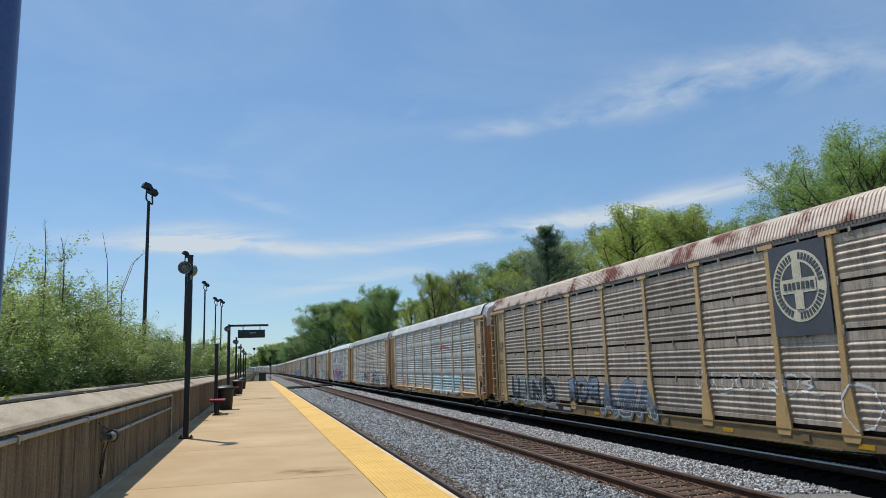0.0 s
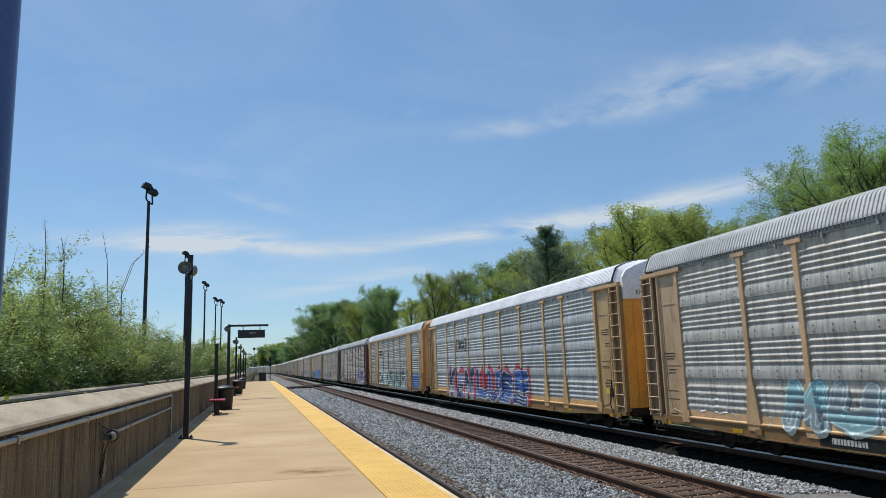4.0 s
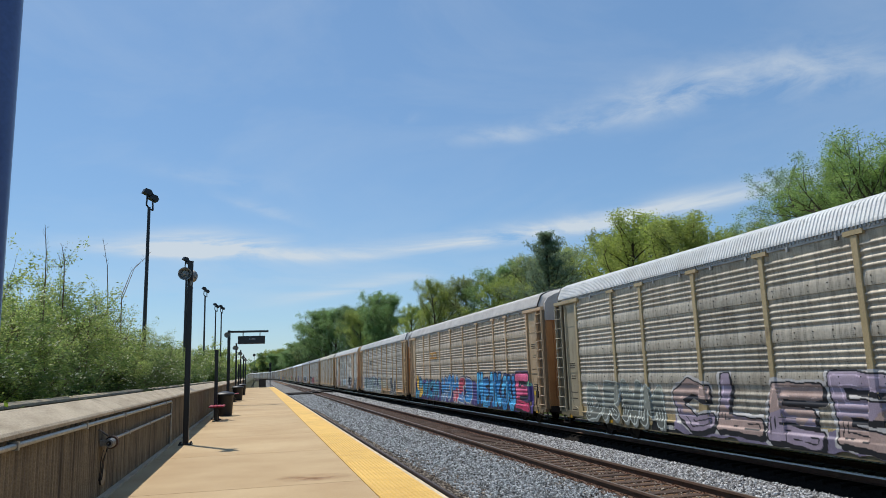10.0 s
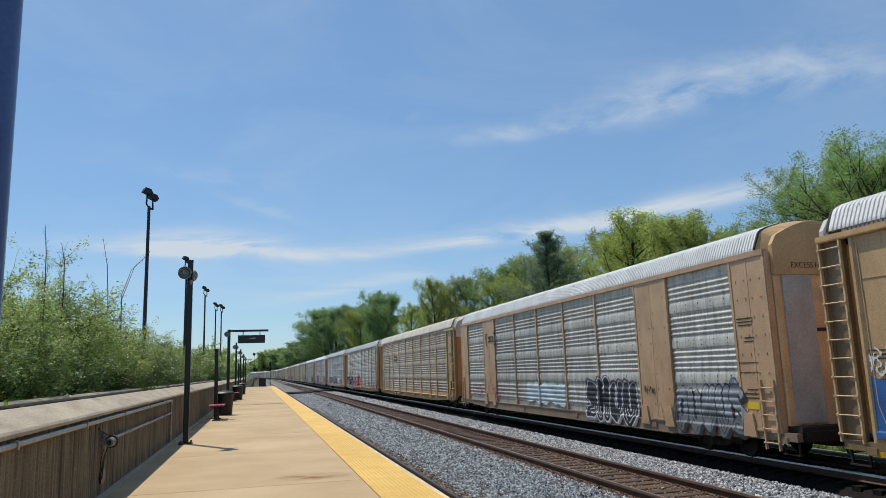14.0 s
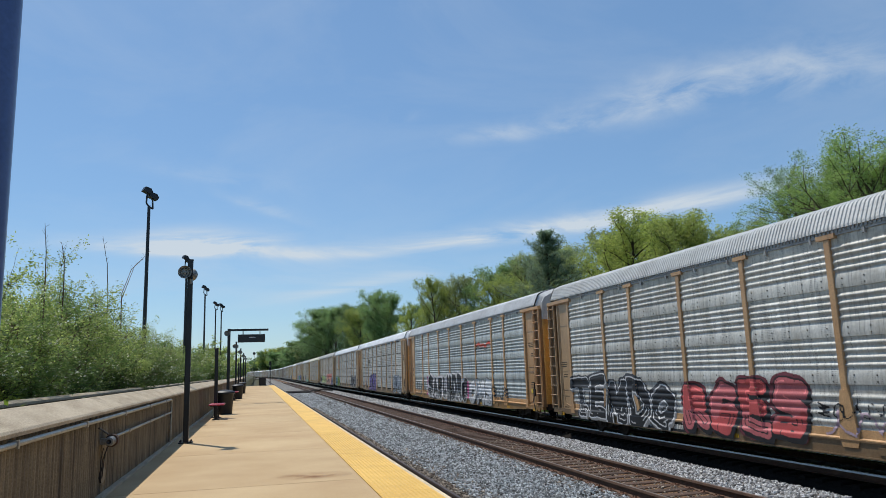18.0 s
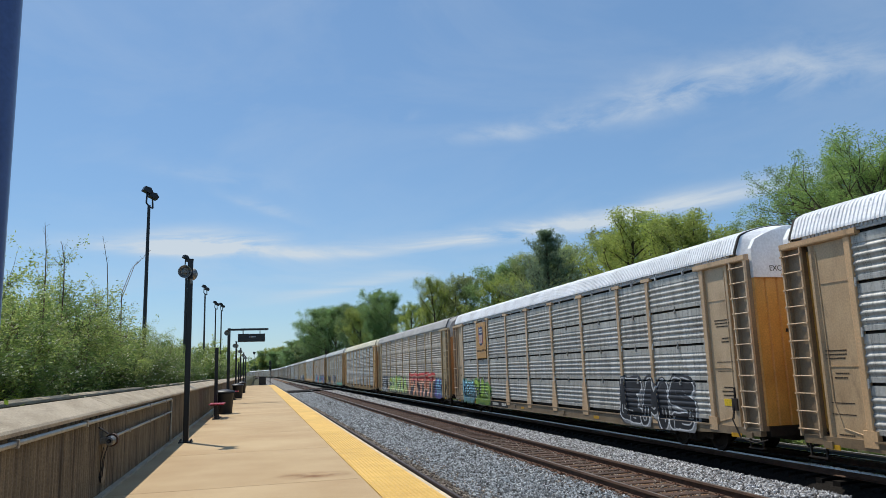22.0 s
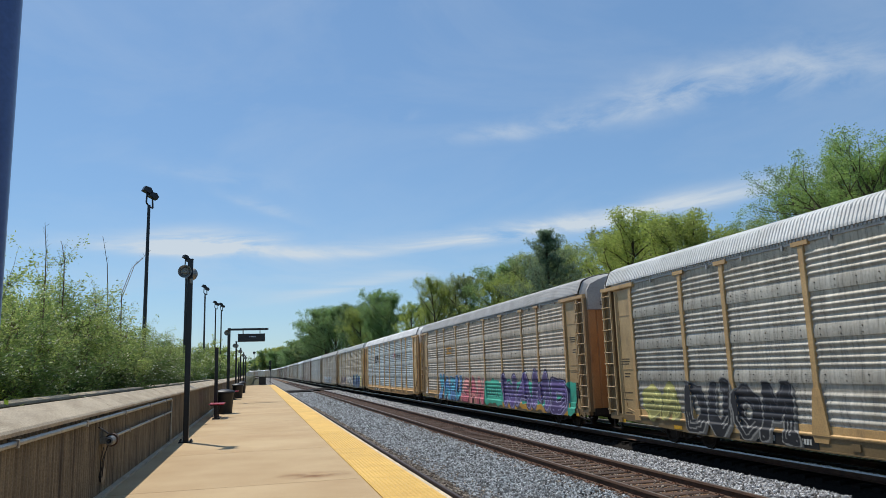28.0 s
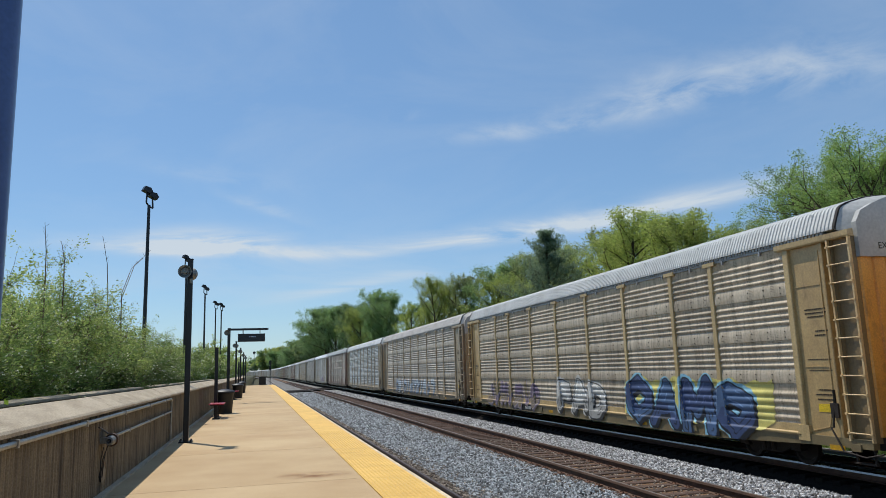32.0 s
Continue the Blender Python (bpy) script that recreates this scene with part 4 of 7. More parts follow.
WIDE = [(1.12, 2.5, 0), (2.5, 5.4, 1), (5.4, 7.32, 0), (7.32, 10.1, 1), (10.1, 12.9, 1), (12.9, 15.7, 1), (15.7, 18.5, 1), (18.5, 21.3, 1), (21.3, 23.2, 0), (23.2, 26.1, 1), (26.1, 27.48, 0)]


def wide_carrier(label, panels, paint, roof_c, ends=None, sill=None):
    """A car carrier with smooth painted end sheets and ribbed sheets set between thin strips."""
    car = thing("car_carrier", None, label=label, category="railcar", group=GROUP)
    panels, paint = weathered(panels), dull(paint, 0.16, 1.05)
    if M["wide_f"] is None:
        M["wide_f"] = {}
        for a, b, ribbed in WIDE:
            if ribbed:
                M["wide_f"][a] = panel_mesh("banded", a - HALF + 0.03, b - HALF - 0.03)
            else:
                g = Geo().box(1.38, 1.53, a - HALF, b - HALF, 0.74, 4.98)
                g.box(1.53, 1.545, a - HALF + 0.02, a - HALF + 0.10, 0.76, 4.95).box(1.53, 1.545, b - HALF - 0.10, b - HALF - 0.02, 0.76, 4.95)
                mid = (a + b) / 2 - HALF
                g.box(1.53, 1.536, mid - 0.02, mid + 0.02, 0.76, 4.95).box(1.53, 1.55, mid - 0.3, mid + 0.3, 0.76, 0.80)
                for z in (1.2, 1.65, 2.1, 2.55, 3.0, 3.45, 3.9, 4.35):
                    for yy in (a + 0.25, (a + b) / 2 - 0.12, (a + b) / 2 + 0.12, b - 0.25):
                        g.box(1.53, 1.545, yy - HALF - 0.02, yy - HALF + 0.02, z, z + 0.04)
                M["wide_f"][a] = g.mesh("side_sheet", PAINT)
            near_side(M["wide_f"][a])
        M["strip"] = near_side(Geo().box(1.40, 1.53, -0.05, 0.05, 0.74, 4.9).mesh("side_post", PAINT))
        M["band"] = near_side(Geo().box(1.42, 1.56, -HALF + 1.14, HALF - 1.14, 4.90, 5.035).mesh("top_rail", PAINT))
        M["gusset"] = near_side(Geo().prism([(-0.14, 1.15), (0.14, 1.15), (0.24, 0.6), (-0.24, 0.6)], "x", 1.53, 1.58).mesh("gusset", PAINT, fix=True))
    part("lining", M["inner_wide"], car)
    part("roof", M["roof_wide"], car, color=roof_c)
    car_ends(car, ends or paint, ends or paint, 0.45)
    part("door_panel", M["faded"], car, "faded blue-grey door panel", at=pose(0, -HALF + 1.07, 0), color=C("a9adad"))
    for a, b, ribbed in WIDE:
        part("side_panel" if ribbed else "side_sheet", M["wide_f"][a], car, color=panels if ribbed else paint)
    for d in (10.1, 12.9, 15.7, 18.5):
        part("side_post", M["strip"], car, at=pose(0, d - HALF, 0), color=paint)
    for d in (2.2, 5.7, 7.05, 21.6, 22.9):
        part("gusset", M["gusset"], car, at=pose(0, d - HALF, 0), color=paint)
    part("side_panel", M["far_side"], car, color=panels)
    part("top_rail", M["band"], car, color=paint)
    part("side_sill", M["sill"], car, color=sill or dull(paint, 0.25, 0.5))
    part("side_sill", M["sill_far"], car, color=sill or dull(paint, 0.25, 0.5))
    part("ladder", M["steps"], car, at=pose(-0.03, -HALF + 1.45, 0), color=paint)
    part("ladder", M["steps"], car, at=pose(-0.03, HALF - 1.45, 0), color=paint)
    part("stencil", M["stencil"], car, "dark stencilled lettering", at=pose(-0.078, -HALF - 0.1, 0))["kind"] = "stuff"
    part("warning_sticker", M["sticker"], car, at=pose(-0.078, -HALF - 0.1, 0))
    running_gear(car)
    return car


shared()
for made in M.values():
    for me in (made if isinstance(made, list) else [made]):
        if me is not None:
            near_side(me)
for key in ("corner", "header", "channel"):
    me = M[key].copy()
    me.name = M[key].name
    me.transform(Matrix.Translation((0, HALF, 0)) @ Matrix.Diagonal((1, -1, 1, 1)))
    me.flip_normals()
    M[key + "_r"] = me

# colours
SILVER, NEWGREY, GREY = C("acb3b8"), C("b9c4ce"), C("a3a4a3")
TAN, OCHRE, ORANGE, MAROON, MUSTARD, DULL = C("c4a069"), C("caa050"), C("b98a3e"), C("5e2c30"), C("b09c64"), C("958a70")
WHITE, PALE, ROOFGREY, CREAM = C("e8eaec"), C("d5d6d4"), C("b9bab8"), C("d9d0bf")
BROWN = C("96693c")

CARS = [
    carrier("grey car carrier with ochre posts, rusty roof and round emblem", C("6f665e"), C("b8964e"), C("d6c6b6"), ends=BROWN, kind="emblem", rusty=True),
    carrier("silver car carrier with tan posts and pale spray paint", SILVER, TAN, PALE, ends=BROWN, sill=C("8f6f44")),
    carrier("silver car carrier with tan posts and a row of sprayed letters", GREY, TAN, ROOFGREY, ends=ORANGE, sill=C("8f6f44")),
    carrier("silver car carrier with ochre posts and blue and red spray paint", NEWGREY, OCHRE, WHITE, ends=C("c08a34"), sill=C("8f6f44")),
    wide_carrier("tan car carrier with silver ribbed panels and white sprayed letters", C("8d9496"), C("c08c44"), C("cfd6dc")),
    carrier("brown-grey car carrier with maroon posts and ends", C("9c948b"), MAROON, ROOFGREY, ends=C("3a1d20"), sill=C("6e5a3c")),
    carrier("brown-grey car carrier with mustard posts and yellow ladders", C("8b857a"), MUSTARD, PALE, ends=C("6d5238"), corner=C("a3936c")),
    carrier("brown-grey car carrier covered with blue and yellow spray paint", C("9b8c7a"), TAN, C("c9c5bf"), ends=BROWN),
    carrier("grey weathered car carrier with tan posts and faded spray paint", C("938c82"), C("c0954e"), C("cccbc8"), ends=C("b07a3c")),
    wide_carrier("tan car carrier with silver ribbed panels and black sprayed bubbles", C("a9aaa8"), C("c0986a"), C("d3d3d0"), ends=C("b8976c")),
    carrier("plain brown-grey car carrier with dull yellow posts", C("877d70"), C("b8924a"), CREAM, ends=BROWN),
    carrier("light silver car carrier with thin tan posts and black sprayed letters", C("b3b7b9"), C("b38a50"), ROOFGREY, ends=ORANGE),
    carrier("silver car carrier with tan posts and black and white sprayed letters", C("a7b3bb"), C("c4924a"), C("c3c5c6"), ends=ORANGE, corner=C("c08a42"), sill=C("94703f")),
    carrier("silver car carrier with tan posts, white roof and purple spray paint", C("a2a5a8"), C("c09a62"), WHITE, ends=ORANGE, kind="stacked"),
    carrier("silver car carrier with tan posts, white roof and a shield emblem", C("8e9092"), C("c2a273"), WHITE, ends=ORANGE, kind="stacked"),
    carrier("brown-grey car carrier with green and red spray paint", C("918981"), C("ad915a"), C("bdbab5"), ends=BROWN),
    carrier("silver car carrier with ochre posts and pale yellow roof", C("a6a9ab"), C("c99d48"), C("e3dcc4"), ends=C("c08a34"), kind="stacked", corner=C("cf9d3c")),
    carrier("grey car carrier with ochre posts and black sprayed letters", C("77756f"), C("b8934a"), C("cfcfcb"), ends=BROWN),
    carrier("brown-grey car carrier with blue, pink and purple spray paint", C("9c9184"), C("b8914c"), C("b5b3af"), ends=BROWN),
    carrier("bright new silver car carrier with yellow posts and white roof", C("b4c3cd"), C("d3a44c"), C("eceae6"), ends=C("c0903c"), sill=C("94703f")),
    carrier("brown-grey car carrier with dull yellow posts and blue spray paint", C("8f8473"), C("b39a5a"), C("bfc0bd"), ends=C("b5812f"), corner=C("bf9a4c")),
]
later = random.Random(5)
SHADES = [(C("9b9894"), C("8f8874"), ROOFGREY), (C("958e84"), C("a3906c"), C("c4bfb8")), (SILVER, C("a89a7c"), PALE), (C("8d857c"), C("846a58"), ROOFGREY), (C("a5a7a8"), C("a59a78"), WHITE)]
while len(CARS) < 29:
    pc, po, rc = SHADES[len(CARS) % 5]
    CARS.append(carrier("weathered grey car carrier with dull tan posts", pc, po, rc, ends=later.choice((BROWN, ORANGE, DULL))))


def far_carrier(pc, po, rc):
    """The cars that stay far down the line."""
    car = thing("car_carrier", None, label="distant grey car carrier with tan posts", category="railcar", group=GROUP)
    if "far_posts" not in M:
        g = Geo()
        for d in POSTS:
            g.box(1.40, 1.535, d - HALF - 0.085, d - HALF + 0.085, 0.6, 4.95)
        M["far_posts"] = near_side(g.mesh("post_row", PAINT))
        me = M["far_side"].copy(); me.transform(Matrix.Diagonal((-1, 1, 1, 1))); me.flip_normals()
        M["near_side"] = me
    part("lining", M["inner"], car)
    part("roof", M["roof_plain"], car, color=rc)
    car_ends(car, BROWN, rc)
    pc = weathered(pc)
    part("side_panel", M["near_side"], car, color=pc)
    part("side_panel", M["far_side"], car, color=pc)
    part("side_frame", M["far_posts"], car, color=po)
    part("side_sill", M["sill"], car, color=po)
    running_gear(car)
    return car


while len(CARS) < 50:
    CARS.append(far_carrier(*SHADES[(len(CARS) * 3) % 5]))

# ---------- spray paint and emblems on the cars ----------
LETTERS = {
    "A": [[(.08, 0), (.5, 1), (.92, 0)], [(.28, .36), (.72, .36)]], "B": [[(.15, 0), (.15, 1), (.7, .95), (.75, .62), (.2, .52), (.85, .42), (.8, .05), (.15, 0)]],
    "C": [[(.88, .85), (.5, 1), (.12, .7), (.12, .3), (.5, 0), (.9, .15)]], "D": [[(.15, 0), (.15, 1), (.65, .92), (.88, .6), (.85, .3), (.6, .05), (.15, 0)]],
    "E": [[(.85, 1), (.15, .95), (.15, .05), (.88, 0)], [(.15, .5), (.7, .52)]], "G": [[(.85, .85), (.45, 1), (.12, .6), (.2, .1), (.75, .02), (.85, .42), (.5, .42)]],
    "H": [[(.15, 0), (.15, 1)], [(.85, 0), (.85, 1)], [(.15, .52), (.85, .52)]], "K": [[(.15, 0), (.15, 1)], [(.85, 1), (.2, .45), (.88, 0)]],
    "L": [[(.2, 1), (.15, .05), (.88, .05)]], "M": [[(.08, 0), (.14, 1), (.5, .35), (.86, 1), (.92, 0)]], "N": [[(.12, 0), (.14, 1), (.84, 0), (.88, 1)]],
    "O": [[(.5, .02), (.12, .3), (.12, .7), (.5, .98), (.88, .7), (.88, .3), (.5, .02)]], "P": [[(.2, 0), (.15, 1), (.8, .95), (.85, .6), (.2, .5)]],
    "R": [[(.15, 0), (.15, 1), (.78, .92), (.78, .62), (.2, .5), (.9, 0)]], "S": [[(.85, .88), (.3, 1), (.12, .7), (.85, .4), (.75, .05), (.1, .08)]],
    "T": [[(.05, .92), (.95, 1)], [(.5, .95), (.5, 0)]], "U": [[(.15, 1), (.15, .25), (.5, 0), (.85, .25), (.85, 1)]], "W": [[(.08, 1), (.25, 0), (.5, .6), (.75, 0), (.92, 1)]],
    "i": [[(.5, .10), (.5, .42)], [(.5, .66), (.5, .92)]], "I": [[(.5, 0), (.5, 1)]], "Y": [[(.12, 1), (.5, .5), (.88, 1)], [(.5, .5), (.45, 0)]], "Z": [[(.1, .95), (.88, 1), (.1, .03), (.9, 0)]]}
GLYPHS = [LETTERS[k] for k in sorted(LETTERS)]


def stroke_distance(U, V, lines, square=False):
    best = np.full(U.shape, 9.0)
    for line in lines:
        for (ax, ay), (bx, by) in zip(line, line[1:]):
            dx, dy = bx - ax, by - ay
            t = np.clip(((U - ax) * dx + (V - ay) * dy) / (dx * dx + dy * dy + 1e-9), 0, 1)
            p, q = np.abs(U - ax - t * dx), np.abs(V - ay - t * dy)
            best = np.minimum(best, (p ** 4 + q ** 4) ** 0.25 if square else np.hypot(p, q))
    return best


def scrawl(rnd, d0, d1, z0, z1, n):
    """Quick handwriting: loops and hooks that run on from the rear to the front."""
    step, tall, lines = (d1 - d0) / n, z1 - z0, []
    for k in range(n):
        kind, high, low = rnd.randrange(4), z0 + tall * rnd.uniform(0.75, 1.0), z0 + tall * rnd.uniform(0.0, 0.22)
        pts = []
        for i in range(9):
            a = i / 8
            u, v = ((a + 0.22 * math.sin(6.28 * a), 0.5 - 0.5 * math.cos(6.28 * a)), (0.15 + 0.7 * (i % 3) / 2, 1 - a), (0.5 + 0.42 * math.cos(6.9 * a + 1), 0.5 + 0.5 * math.sin(6.9 * a + 1)), (a, abs(math.sin(4.71 * a))))[kind]
            pts.append((d1 - (k + u + rnd.uniform(-.04, .04)) * step, low + (high - low) * v))
        lines.append(pts)
        if k % 3 == 1:
            lines.append([pts[-1], (pts[-1][0] - 0.5 * step, low + 0.1 * tall)])
    return lines


def spray_layers(D, Z, patches, seed):
    """Colours and a mask on a grid of places along the car and heights."""
    rgb, mask = np.zeros((*D.shape, 3)), np.zeros(D.shape, bool)
    rnd = random.Random(seed)
    dd, dz = D[1, 0] - D[0, 0], Z[0, 1] - Z[0, 0]
    DW = D + 0.035 * np.sin(Z * 4.1 + D * 1.3 + seed) + 0.012 * np.sin(Z * 13 + D * 5)
    ZW = Z + 0.03 * np.sin(D * 3.3 + seed) + 0.010 * np.sin(D * 11 + Z * 7)
    cloud = np.sin(D * 2.7 + 3 * np.sin(Z * 2.3 + seed)) * 0.5 + np.sin(D * 6.1 - Z * 5.3 + seed) * 0.3 + np.sin(D * 14 + Z * 11) * 0.2

    def lay(where, colour, at=None):
        c = slice(None) if at is None else at
        rgb[c][where] = colour if np.ndim(colour) == 1 else np.asarray(colour)[where]
        mask[c][where] = True

    for style, d0, d1, z0, z1, n, fill, line, halo in patches:
        fills = fill if isinstance(fill, list) else [fill]
        if style in ("block", "flame"):          # rolled or faded paint with a wavy or a spiked edge
            w = 0.06 * np.sin(D * 3.1 + seed) + 0.05 * np.sin(D * 7.3 + Z * 2) + 0.03 * cloud
            top = z1 + w if style == "block" else z1 - 0.35 + 0.55 * np.abs((D * 0.75 + 0.1 * np.sin(D * 2)) % 1 - 0.5) * 2 + w
            lay((D > d0 + w) & (D < d1 + w) & (Z > z0 + w) & (Z < top), np.clip(np.array(fills[0])[None, None] * (1 + 0.16 * cloud[..., None]), 0, 1))
            continue
        if style == "tag" and not isinstance(n, str):
            fat = max(0.022, min(0.038, 0.05 * (z1 - z0)))
            dist = stroke_distance(DW, ZW, scrawl(rnd, d0, d1, z0, z1, n))
            lay(dist < fat * (1 + 0.25 * cloud), fills[0])
            continue
        word = n if isinstance(n, str) else None
        n = len(word) if word else n
        step, tall = (d1 - d0) / n, z1 - z0
        solid = style in ("bubble", "blocks")
        cells = []
        for k in range(n):
            # letters run from the rear to the front, left to right as seen from the platform
            c0 = d1 - (k + 1) * step
            shape = LETTERS[word[k]] if word else rnd.choice(GLYPHS)
            jolt = 0.04 if word else 0.09
            if not word:                         # loose loops and hooks, no letters
                shape = [[(1 - p[0], 1 - p[1]) if k % 2 else (1 - p[0], p[1] ** 1.3) for p in ln[::-1]] for ln in shape]
            gl = [[(p[0] + rnd.uniform(-jolt, jolt), p[1] + rnd.uniform(-jolt, jolt)) for p in ln] for ln in shape]
            fat = (0.155 if style == "blocks" else 0.195 if solid else 0.05) * min(step * 1.1, tall * 0.8) * rnd.uniform(0.9, 1.1)
            if style == "tag":
                fat = max(0.025, min(0.045, fat))
            if style == "blocks" and rnd.random() < 0.7:     # a kicked-out serif
                e = gl[-1][-1]
                gl.append([e, (e[0] + rnd.choice((-.22, .24)), e[1] + rnd.uniform(-.05, .16))])
            pad, lean, grow = (fat / step * 0.75 if solid else 0), rnd.uniform(-.16, .12), rnd.uniform(0.9, 1.08)
            sag = rnd.uniform(-.05, .05) * tall
            lines = [[(c0 + step * (1 - (pad * 0.7 + u * (1 - pad * 1.4)) + lean * (v - 0.5)), z0 + sag + fat + (tall * grow - 2 * fat) * v) for u, v in ln] for ln in gl]
            i0 = max(0, int((c0 - 0.6 * step - 0.4 - D[0, 0]) / dd)); i1 = max(i0 + 2, int((c0 + 1.6 * step + 0.4 - D[0, 0]) / dd))
            at = slice(i0, i1)
            cells.append((at, stroke_distance(DW[at], ZW[at], lines, style == "blocks"), fat, fills[k % len(fills)], fills[(k + 1) % len(fills)]))
        if halo is not None:
            for at, dist, fat, *_ in cells:
                lay(dist < fat + 0.12 + 0.04 * cloud[at], halo, at)
        if solid and line is not None:           # block shadow that falls to one side
            for at, dist, fat, *_ in cells:
                for q in range(1, 6):
                    across, down = int(round(q * 0.022 / dd)), int(round(q * 0.024 / dz))
                    shifted = np.full(dist.shape, 9.0)
                    shifted[:dist.shape[0] - across, :dist.shape[1] - down] = dist[across:, down:]
                    lay(shifted < fat + 0.02, tuple(c * 0.35 for c in line) if sum(line) > 0.6 else line, at)
        for at, dist, fat, f, f2 in cells:
            if solid:
                lay(dist < fat + 0.040, line, at)
                v = np.clip((Z[at] - z0) / tall + 0.16 * cloud[at], 0, 1)[..., None]
                low = np.array(f2 if f2 != f else tuple(c * 0.58 for c in f))
                body = np.where(v > 0.42, np.array(f), low) * (1 + 0.14 * cloud[at][..., None])
                lay(dist < fat, np.clip(body, 0, 1), at)
                lay((np.abs(dist - fat * 0.60) < 0.014) & (Z[at] > z0 + tall * 0.52) & (cloud[at] > -0.15), tuple(min(1, c * 1.7 + 0.04) for c in f), at)
                lay((np.abs(dist - fat * 0.35) < 0.016) & (Z[at] < z0 + tall * 0.40) & (cloud[at] < 0.1), line, at)
            else:
                lay(dist < fat, f, at)
        if solid:                                # drips below
            for at, dist, fat, f, f2 in cells[::2]:
                x0 = rnd.uniform(D[at][0, 0] + 0.6, max(D[at][0, 0] + 0.7, D[at][-1, 0] - 0.6))
                lay((np.abs(D[at] - x0) < 0.014) & (Z[at] < z0 + 0.25) & (Z[at] > z0 - rnd.uniform(0.02, 0.25)), line, at)
    return rgb, mask


def side_depth(D, Z, kind, wide):
    pts = PROFILES[kind]
    hs, xs = [p[0] for p in pts], [p[1] for p in pts]
    x = np.max([np.interp(Z + e, hs, xs) for e in (-0.014, 0.0, 0.014)], 0)
    if wide:
        for a, b, ribbed in WIDE:
            if not ribbed:
                x = np.where((D > a) & (D < b), 1.548, x)
        for d in (10.1, 12.9, 15.7, 18.5):
            x = np.where(np.abs(D - d) < 0.07, 1.535, x)
    else:
        for d in POSTS:
            flare = np.interp(Z, [0.60, 0.76, 1.62, 1.75], [0.20, 0.26, 0.14, 0.10])
            x = np.where(np.abs(D - d) < np.where(Z < 1.75, flare, 0.095), np.where(Z < 1.75, 1.538, 1.526), x)
        x = np.where(((D < 2.40) | (D > 26.2)) & (Z > 0.76), 1.462, x)
    if kind == "banded":
            x = np.where(Z < 0.97, np.maximum(x, np.interp(Z, [0.775, 0.80, 0.97], [1.537, 1.494, 1.488])), x)
    x = np.where(Z < 0.765, np.maximum(x, 1.547), x)
    return x + 0.007


def spray(car, patches, kind="banded", wide=False, seed=1):
    """A skin of paint that follows ribs and posts, a few millimetres proud of them."""
    if car in CARS[:21]:
        k = SLACK[CARS.index(car)]
        patches = [(p[0], p[1] - k, p[2] - k, *p[3:]) for p in patches]
    d0 = min(p[1] for p in patches) - 0.3
    d1 = max(p[2] for p in patches) + 0.3
    z0 = max(0.46, min(p[3] for p in patches) - 0.15)
    z1 = min(4.8, max(p[4] for p in patches) + 0.2)
    if not wide:
        d0, d1 = max(d0, 1.40), min(d1, 27.2)
    fine = 1.0 if car in CARS[:21] else 2.2
    d, z = np.arange(d0, d1, 0.026 * fine), np.arange(z0, z1, 0.0195 * fine)
    D, Z = np.meshgrid(d, z, indexing="ij")
    rgb, mask = spray_layers(D, Z, patches, seed)
    X = -side_depth(D, Z, kind, wide)
    n, m = D.shape
    idx = np.arange(n * m).reshape(n, m)
    keep = mask[:-1, :-1] & mask[1:, :-1] & mask[:-1, 1:] & mask[1:, 1:]
    f = np.stack([idx[:-1, :-1], idx[:-1, 1:], idx[1:, 1:], idx[1:, :-1]], -1)[keep]
    used, inv = np.unique(f, return_inverse=True)
    v = np.stack([X, D - HALF, Z], -1).reshape(-1, 3)[used]
    me = bpy.data.meshes.new("graffiti")
    me.from_pydata(v.tolist(), [], inv.reshape(-1, 4).tolist())
    at = me.color_attributes.new("spray", "FLOAT_COLOR", "POINT")
    at.data.foreach_set("color", np.concatenate([rgb.reshape(-1, 3)[used], np.ones((len(used), 1))], 1).ravel())
    me.materials.append(SPRAY)
    me.shade_smooth()
    ob = part("graffiti", me, car, "sprayed paint lettering on the ribs")
    ob["kind"] = "stuff"
    return ob


W_, K_ = C("d9dbd8"), C("1b1a1c")
BL, PK, LG = C("2f83bd"), C("cf5f85"), C("9fb0a8")
FADE, SALMON, TEAL = C("a8aaa6"), C("d48a80"), C("3fa58a")

spray(CARS[0], [("block", 19.6, 25.0, 0.62, 1.75, 1, C("7d8482"), None, None), ("bubble", 19.8, 25.0, 0.66, 1.72, "UIND", C("2e2e30"), C("b9c0bf"), None), ("tag", 5.7, 10.2, 1.45, 2.05, 8, W_, None, None), ("bubble", 16.0, 18.6, 0.9, 1.75, 3, C("6f7c8c"), K_, None),
                ("bubble", 12.2, 15.9, 0.6, 1.8, "AGA", C("6a7480"), C("a9b0b4"), None), ("tag", 2.9, 5.2, 0.8, 2.0, 2, W_, None, None), ("tag", 10.8, 13.0, 0.9, 1.4, 3, C("8d8f8e"), None, None), ("tag", 26.0, 26.7, 2.9, 3.5, 4, K_, None, None), ("tag", 26.0, 26.6, 1.6, 1.95, 3, C("6b6a5c"), None, None)], kind="emblem", seed=3)
spray(CARS[1], [("bubble", 5.4, 13.2, 0.65, 1.8, 8, [LG, C("8fb6bd")], W_, None), ("tag", 2.9, 5.2, 0.8, 1.7, 2, W_, None, None), ("block", 7.8, 9.9, 3.45, 3.6, 1, C("b5523a"), None, None), ("tag", 14.5, 20.0, 0.8, 1.7, 7, W_, None, None)], seed=4)
